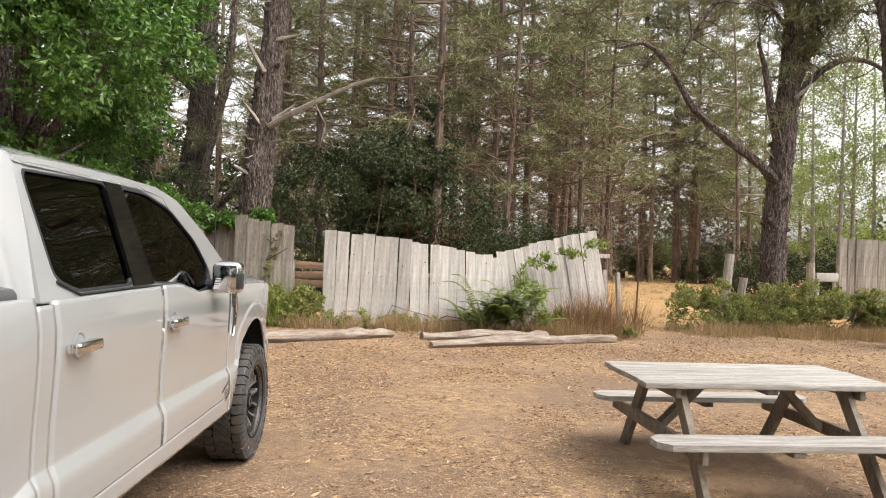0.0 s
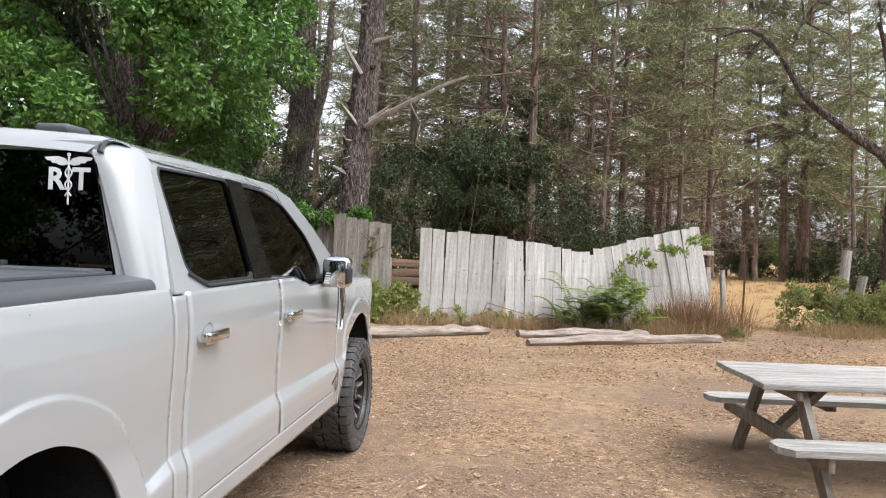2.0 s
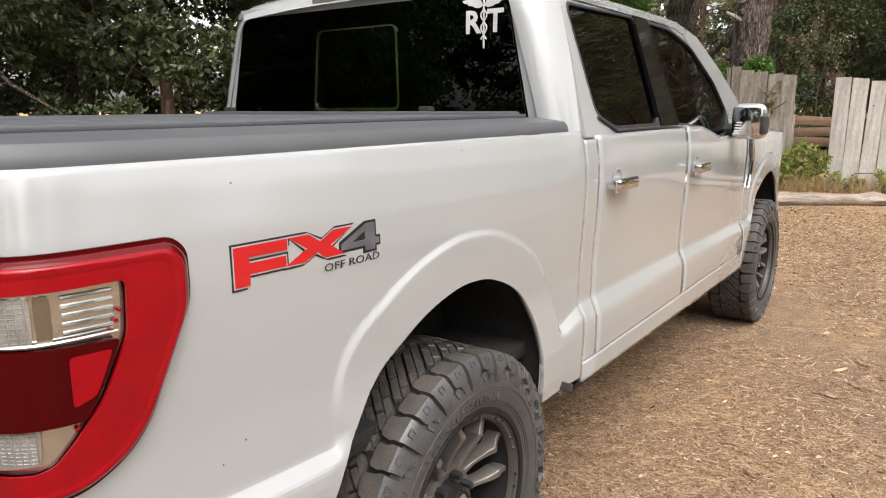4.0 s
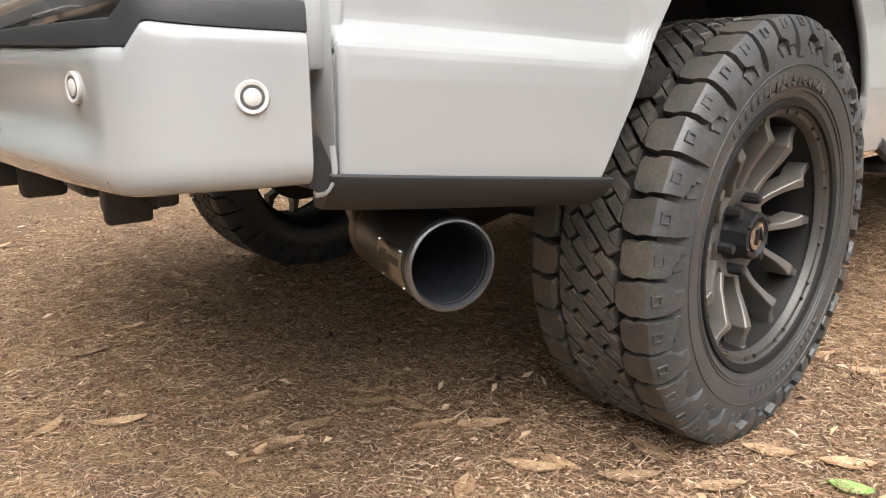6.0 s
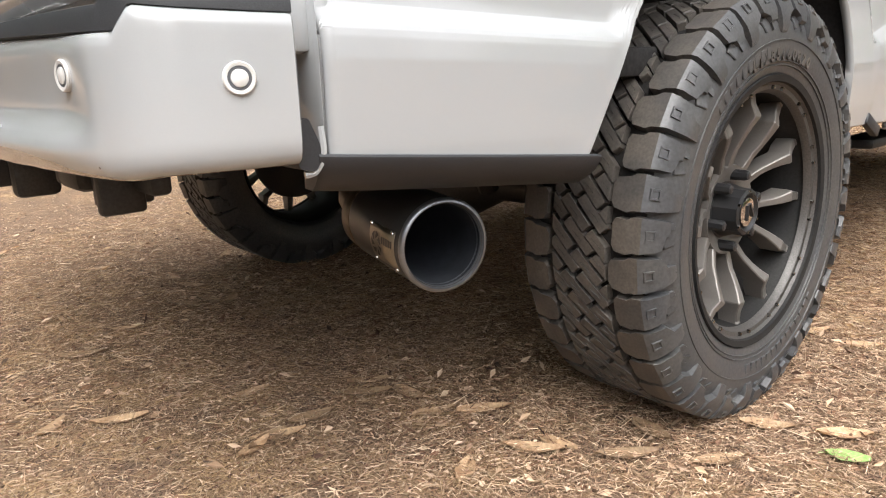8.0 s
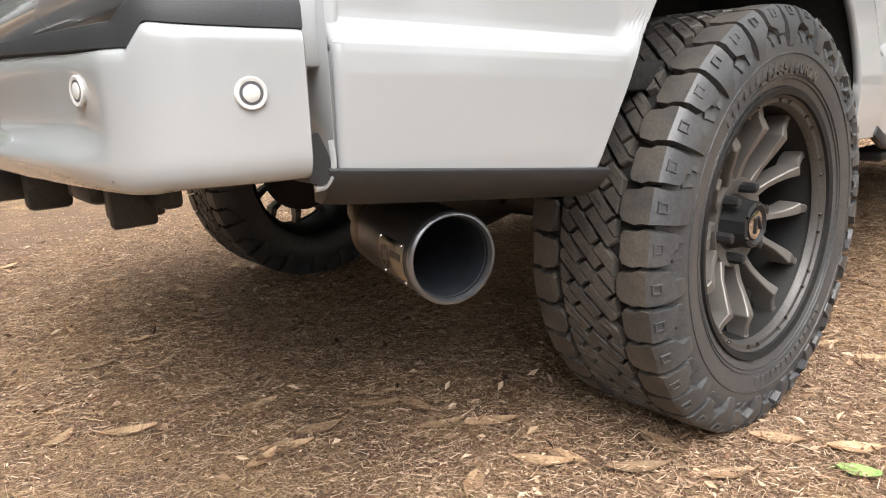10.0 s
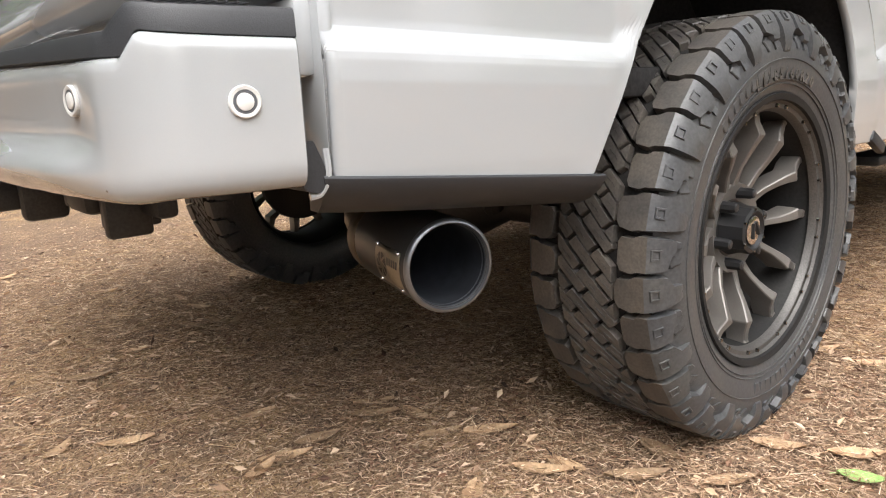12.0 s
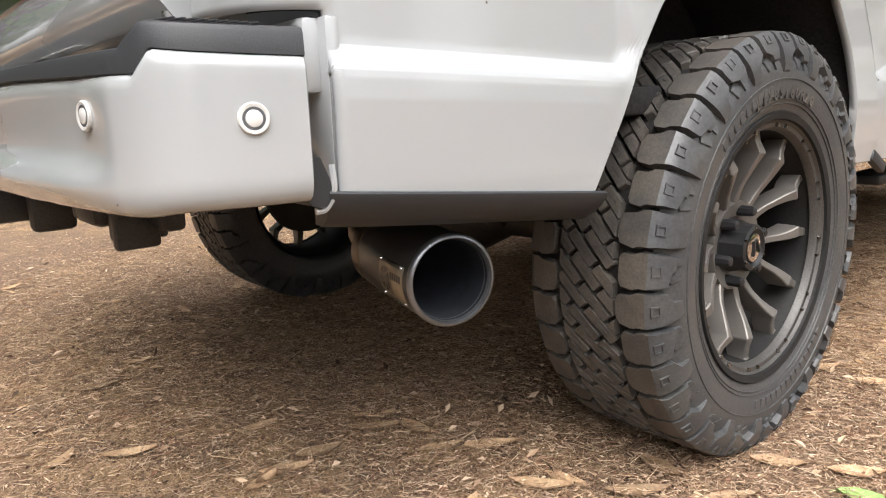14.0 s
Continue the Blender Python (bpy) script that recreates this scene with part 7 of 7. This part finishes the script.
def fence_panel(label, a, b, tops, n, lean, material, seed, side_lean=0.0, low=0.05, rails=True):
    """A run of upright boards from a to b; tops: heights at both ends."""
    r = random.Random(seed)
    f = thing("wooden_fence", label, "fence", (a[0], a[1], 0), "old board fence")
    A, B = Vector((0, 0)), Vector((b[0] - a[0], b[1] - a[1]))
    turn = math.degrees(math.atan2(B.y, B.x))
    step = B.length / n
    for k in range(n):
        t = (k + 0.5) / n
        h = tops[0] + (tops[1] - tops[0]) * t + r.uniform(-0.02, 0.02) - low
        me = plank_mesh(seed * 100 + k, step * r.uniform(0.965, 1.0), h, 0.024)
        me.materials.append(material)
        ob = new("plank", me)
        ob.parent = f
        p = A.lerp(B, t)
        ob.matrix_basis = pose(p.x, p.y + r.uniform(-0.008, 0.008), low + r.uniform(-0.015, 0.01), lean + r.uniform(-1, 1), side_lean + r.uniform(-0.8, 0.8), turn + r.uniform(-2, 2))
        for j in range(r.choice((0, 0, 1))):
            bm = bmesh.new()
            lathe(bm, [(0.013, 0.0), (0.009, 0.003), (0.0005, 0.003)], 8, Matrix.Translation((r.uniform(-0.05, 0.05), -0.0135, r.uniform(0.3, 0.9) * h)) @ pose(0, 0, 0, 0, 0, -90))
            part("knot", bm, LINER, ob)
    if rails:
        for z in (0.45, tops[1] * 0.72):
            bm = bmesh.new()
            c = A.lerp(B, 0.5)
            box(bm, (c.x, c.y + 0.05 - z * math.tan(radians(lean)), z), (B.length, 0.04, 0.09), 0.006, pose(0, 0, 0, lean, 0, turn))
            part("rail", bm, SHADEDWOOD, f)
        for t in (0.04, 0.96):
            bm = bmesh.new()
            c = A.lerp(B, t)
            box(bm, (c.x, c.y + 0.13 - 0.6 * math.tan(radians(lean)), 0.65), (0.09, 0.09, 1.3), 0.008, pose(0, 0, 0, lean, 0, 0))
            part("post", bm, SHADEDWOOD, f)
    return f


# panels given the darker wood have their shade in the colour
fence_panel("grey shaded board fence overgrown with vine", (-4.6, 14.0), (-1.66, 13.2), (2.25, 2.16), 14, 0, SHADEDWOOD, 1)
fence_panel("grey board fence panel with creeping vine", (-1.62, 13.0), (-0.36, 12.85), (2.20, 1.97), 5, 0, SHADEDWOOD, 2)
fence_panel("pale silver-grey board fence panel", (0.28, 12.55), (2.02, 12.35), (1.96, 1.78), 7, -4, OLDWOOD, 3)
fence_panel("pale silver-grey fence panel sinking to one side", (2.06, 12.4), (3.95, 12.75), (1.79, 1.50), 10, -7, OLDWOOD, 4)
fence_panel("leaning weathered fence panel tilted sideways", (4.05, 12.80), (6.35, 13.3), (1.60, 2.22), 12, -6, OLDWOOD, 5, side_lean=-9)
fence_panel("grey board fence beside the leaning pine", (14.1, 17.8), (16.6, 17.9), (2.37, 2.25), 11, 0, SHADEDWOOD, 6)
low = thing("board_barrier", "brown split boards closing a gap in the fence", "boards", (-0.1, 13.3, 0))
for z, s in ((1.18, 3), (0.98, -2), (0.80, 1)):
    bm = bmesh.new()
    box(bm, (0, 0, z), (0.95, 0.03, 0.16), 0.01, pose(0, 0, 0, 0, s, 0))
    part("board", bm, REDWOOD, low)
bm = bmesh.new()
box(bm, (0.45, 0.06, 0.6), (0.09, 0.09, 1.3), 0.01)
part("post", bm, SHADEDWOOD, low)


def post(name, label, x, y, h, r, tilt=(0, 0), material=SHADEDWOOD):
    bm = bmesh.new()
    tube(bm, [(0, 0, -0.05), (0.005, 0, h * 0.5), (0, 0.004, h)], [r, r * 0.96, r * 0.92], 9, True, 0.08, random.Random(int(x * 10)))
    ob = part(name, bm, material)
    ob.matrix_basis = pose(x, y, 0, tilt[0], tilt[1], 0)
    return tagged(ob, label, "post")


post("fence_post", "short weathered post at the fence end", 6.6, 13.5, 1.25, 0.06, (0, -3))
post("rusty_post", "thin rusty iron post", 6.95, 13.5, 1.35, 0.022, (0, 2), BROWNPIPE)
post("fence_post", "leaning grey post in the brambles", 9.33, 14.6, 1.76, 0.11, (0, 6))
post("fence_post", "leaning grey post in the brambles", 9.55, 14.4, 1.22, 0.10, (4, 8))
post("fence_post", "upright grey post by the gate", 13.27, 17.8, 1.62, 0.12)
bm = bmesh.new()
box(bm, (0, 0, 1.22), (0.66, 0.16, 0.24), 0.015)
box(bm, (-0.25, 0, 0.55), (0.06, 0.10, 1.12), 0.01)
box(bm, (0.25, 0, 0.55), (0.06, 0.10, 1.12), 0.01)
ob = tagged(part("trough", bm, CONCRETE), "small pale trough beside the gate post", "trough")
ob.matrix_basis = pose(13.75, 17.85, 0, 0, 0, 4)

# ---- logs ----
def log(label, a, b, r, seed, flatten=0.7):
    rr = random.Random(seed)
    bm = bmesh.new()
    A, B = Vector(a), Vector(b)
    n = 12
    d = (B - A).normalized()
    s = Vector((-d.y, d.x, 0))
    rings = []
    for k in range(n + 1):
        p = A.lerp(B, k / n)
        q = r * (0.75 + 0.35 * math.sin(math.pi * (k + 1) / (n + 2))) * rr.uniform(0.8, 1.1)
        rings.append([p + s * q * math.cos(t) * rr.uniform(0.8, 1.15) + Vector((0, 0, q * flatten * (1 + math.sin(t)) * rr.uniform(0.85, 1.08))) for t in [2 * math.pi * j / 10 for j in range(10)]])
    loft(bm, rings, True, True)
    o = (A + B) / 2
    bmesh.ops.translate(bm, verts=bm.verts, vec=-o)
    turn = math.degrees(math.atan2(d.y, d.x))
    bmesh.ops.rotate(bm, verts=bm.verts, matrix=Matrix.Rotation(-radians(turn), 3, "Z"))
    ob = part("fallen_log", bm, LOGWOOD, smooth=50)
    ob.matrix_basis = pose(o.x, o.y, o.z, 0, 0, turn)
    return tagged(ob, label, "log", "old logs along the fence")


log("weathered grey log lying along the ground", (2.45, 9.85, -0.02), (5.9, 11.4, -0.02), 0.13, 1)
log("split pale log behind a larger one", (2.3, 10.9, -0.02), (4.7, 11.75, -0.02), 0.12, 2)
log("half-buried weathered log among weeds", (-0.6, 9.7, -0.03), (1.75, 11.15, -0.02), 0.15, 3)
log("short grey log end in dry grass", (-2.4, 9.3, -0.03), (-0.55, 9.75, -0.03), 0.13, 4)

# ---- picnic table ----
table = thing("picnic_table", "weathered grey wooden picnic table with attached benches", "picnic table", (4.68, 3.65, 0), turn=3.6)
for k in range(6):
    bm = bmesh.new()
    box(bm, (0.006 * (k % 2), -0.385 + 0.154 * k, 0.72), (1.865 - 0.012 * (k % 3), 0.149, 0.04), 0.005)
    part("top_board", bm, TABLETOP, table)
for s in (-1, 1):
    bm = bmesh.new()
    w, l, c = 0.130, 0.935, 0.075
    off = 0.045 * s
    ring = [(-l, -w + c), (-l + c, -w), (l - c, -w), (l, -w + c), (l, w - c), (l - c, w), (-l + c, w), (-l, w - c)]
    plate(bm, ring, [], lambda a, b, d: Vector((a + off, s * 0.735 + b, 0.425 - d)), 0.042)
    part("bench_board", bm, TABLETOP, table, "bleached bench plank with clipped corners")
for sx in (-0.68, 0.68):
    inn = sx - 0.06 * math.copysign(1, sx)
    for s in (-1, 1):
        bm = bmesh.new()
        A, B = Vector((inn, s * 0.74, 0.0)), Vector((inn, s * 0.27, 0.70))
        ring = lambda p: [p + Vector((dx, dy, 0)) for dx, dy in ((-0.022, -0.062), (0.022, -0.062), (0.022, 0.062), (-0.022, 0.062))]
        loft(bm, [ring(A), ring(A.lerp(B, 0.5)), ring(B)], True, True)
        part("leg", bm, TABLELEG, table)
    bm = bmesh.new()
    box(bm, (sx, 0, 0.335), (0.042, 1.68, 0.095), 0.006)
    part("bench_bearer", bm, TABLELEG, table)
    bm = bmesh.new()
    box(bm, (sx, 0, 0.662), (0.042, 0.84, 0.075), 0.006)
    part("top_bearer", bm, TABLELEG, table)
    bm = bmesh.new()
    A, B = Vector((sx * 0.94, 0.0, 0.33)), Vector((sx * 0.40, 0.0, 0.695))
    ring = lambda p: [p + Vector(o) for o in ((0, -0.045, -0.035), (0, 0.045, -0.035), (0, 0.045, 0.035), (0, -0.045, 0.035))]
    loft(bm, [ring(A), ring(B)], True, True)
    part("brace", bm, TABLELEG, table)
for s in (-1, 0, 1):
    bm = bmesh.new()
    box(bm, (0.06 * s, s * 0.735, 0.362 if s else 0.678), (0.085, 0.24 if s else 0.86, 0.04), 0.005)
    part("batten", bm, TABLELEG, table)

# ---- camp lantern on the ground near the table ----
lantern = thing("camp_lantern", "green enamel camping lantern with glass globe", "lantern", (6.03, 2.90, 0))
up = pose(0, 0, 0, 0, -90, 0)
bm = bmesh.new()
lathe(bm, [(0.0005, 0.285), (0.035, 0.283), (0.045, 0.268), (0.085, 0.245), (0.092, 0.235), (0.09, 0.230), (0.05, 0.240), (0.0005, 0.242)], 32, up)
part("hood", bm, LANTERNGREEN, lantern, "green enamel hood")
bm = bmesh.new()
lathe(bm, [(0.055, 0.236), (0.058, 0.20), (0.058, 0.13), (0.055, 0.11)], 28, up)
part("globe", bm, CLEAR, lantern)
bm = bmesh.new()
lathe(bm, [(0.0005, 0.112), (0.06, 0.11), (0.065, 0.10), (0.085, 0.07), (0.085, 0.01), (0.08, 0.0), (0.0005, 0.0)], 28, up)
part("base", bm, LANTERNGREEN, lantern)
bm = bmesh.new()
lathe(bm, [(0.0005, 0.31), (0.008, 0.305), (0.010, 0.283)], 12, up)
tube(bm, spline([(-0.095, 0, 0.19), (-0.10, 0, 0.22), (-0.06, 0, 0.262), (0, 0, 0.270), (0.06, 0, 0.262), (0.10, 0, 0.22), (0.095, 0, 0.19)], 4), 0.002, 5)
part("bail_handle", bm, DARKMETAL, lantern)

# ---- fallen leaves and needles ----
def leaf_mesh(seed, L, W):
    r = random.Random(seed)
    bm = bmesh.new()
    rings = []
    curl, twist = r.uniform(0.10, 0.30), r.uniform(-0.25, 0.25)
    for k in range(9):
        t = k / 8
        w = W * math.sin(math.pi * min(1, t * 0.97 + 0.02)) ** 0.8 * (1.05 - 0.35 * t) * r.uniform(0.93, 1.06)
        z = 0.006 + curl * L * (t - 0.45) ** 2 + r.uniform(-0.001, 0.001)
        x = L * (t - 0.5)
        rings.append([Vector((x, w * s, z + 0.25 * W * abs(s) ** 1.5 + twist * W * s * (t - 0.5))) for s in (-1, -0.5, 0, 0.5, 1)])
    loft(bm, rings, closed=False)
    tube(bm, [(-L * 0.62, 0.002, 0.006), (-L * 0.5, 0, 0.007 + curl * L * 0.2), (-L * 0.2, 0, 0.0065 + curl * L * 0.06)], 0.0012, 4)
    me = bpy.data.meshes.new("dry_leaf")
    for f in bm.faces:
        f.smooth = True
    lowest = min(v.co.z for v in bm.verts)
    bmesh.ops.translate(bm, verts=bm.verts, vec=(0, 0, -lowest))
    bm.to_mesh(me)
    bm.free()
    return me


LEAVES = [leaf_mesh(s, 0.085 + 0.006 * s, 0.019 + 0.0020 * (s % 4)) for s in range(9)]
for me in LEAVES:
    me.materials.append(DRYLEAF)
rl = random.Random(17)
SPOTS = [(0.10, -1.01, 15), (0.39, -0.70, 30), (0.41, -0.79, 20), (0.42, -0.85, 60), (0.03, -1.13, 80), (-0.50, -0.81, 10), (-1.31, -0.68, 20), (-0.78, -0.49, -20), (0.81, -0.46, -15), (0.95, -0.35, 0), (1.08, -0.24, 10),
         (0.56, -0.49, 20), (0.63, -0.41, 10), (0.45, -0.48, -50), (0.38, -0.55, 5), (0.93, -0.24, -60), (1.08, -0.06, -20), (1.20, 0.01, -10), (0.93, 0.51, 5), (1.06, 0.50, -15), (0.05, -0.01, 0), (-0.58, -0.52, -30), (0.83, -0.41, -40), (-0.37, -0.96, 20)]
for k in range(90):
    SPOTS.append((rl.uniform(-2.8, 3.0), rl.uniform(-1.5, 3.8), rl.uniform(0, 360)))
for x, y, a in SPOTS:
    ob = new("dry_leaf", LEAVES[rl.randrange(9)])
    ob.matrix_basis = pose(x, y, 0.0, 0, 0, a + 48)
    tagged(ob, "curled dry brown leaf on the needle litter", "leaf", "fallen dry leaves")
FRESH = leaf_mesh(40, 0.075, 0.026)
FRESH.materials.append(GREENLEAF)
ob = new("green_leaf", FRESH)
ob.matrix_basis = pose(1.235, -0.075, 0.0, 0, 0, 20)
tagged(ob, "small fresh green leaf on the needle litter", "leaf")
# the uncounted rest of the litter
rng = np.random.default_rng(55)


def strewn(name, label, category, n, middle, spread_xy, length, width, material, needle=False, tilt=0.12, lift=0.010, patchy=False):
    P = np.stack([rng.normal(middle[0], spread_xy[0], n), rng.normal(middle[1], spread_xy[1], n), rng.uniform(-0.001, lift, n)], 1)
    if patchy:
        P = P[[noise.noise((x * 0.55, y * 0.55, 4.0)) + 0.5 * noise.noise((x * 1.6, y * 1.6, 1.0)) > g for (x, y, z), g in zip(P.tolist(), rng.normal(-0.02, 0.16, n))]]
        n = len(P)
    W = np.stack([rng.normal(size=n), rng.normal(size=n), rng.normal(size=n) * tilt], 1)
    v, f = spikes(P, W, length, width, rng) if needle else sheet(P, W, length, width, rng, 0.3)
    tagged(raw(name, v, f, material), label, category, kind="stuff")


strewn("needle_litter", "brown and straw-coloured pine needles on the soil", "needles", 300000, (0.5, 0.4), (1.35, 1.3), 0.036, 0.0015, LITTER, True, 0.16, 0.008)
strewn("straw_wisps", "pale straw and long needles lying in drifts", "needles", 60000, (0.6, 0.2), (1.3, 1.2), 0.075, 0.0016, CHIPS, True, 0.12, 0.012, True)
strewn("sparse_needles", "pine needles over the clearing", "needles", 110000, (2.5, 3.5), (3.5, 3.5), 0.07, 0.0036, LITTER, True, 0.08, 0.006, True)
strewn("leaf_crumbs", "crumbled leaf bits on the soil", "litter", 110000, (0.5, 0.4), (1.5, 1.4), 0.011, 0.0045, LITTER, False, 0.25, 0.006)
strewn("leaf_flakes", "broken brown leaf flakes on the soil", "litter", 5200, (0.5, 0.5), (1.5, 1.4), 0.030, 0.012, LITTER, False, 0.22, 0.008)
strewn("leaf_litter", "scattered straw and leaf bits across the clearing", "litter", 110000, (4.5, 7.5), (4.5, 3.2), 0.036, 0.010, CHIPS, False, 0.15, 0.008, True)
strewn("wood_chips", "pale wood chips and dry leaves over the clearing", "litter", 4200, (5.0, 10.2), (5.0, 1.7), 0.060, 0.022, CHIPS, False, 0.2, 0.012)
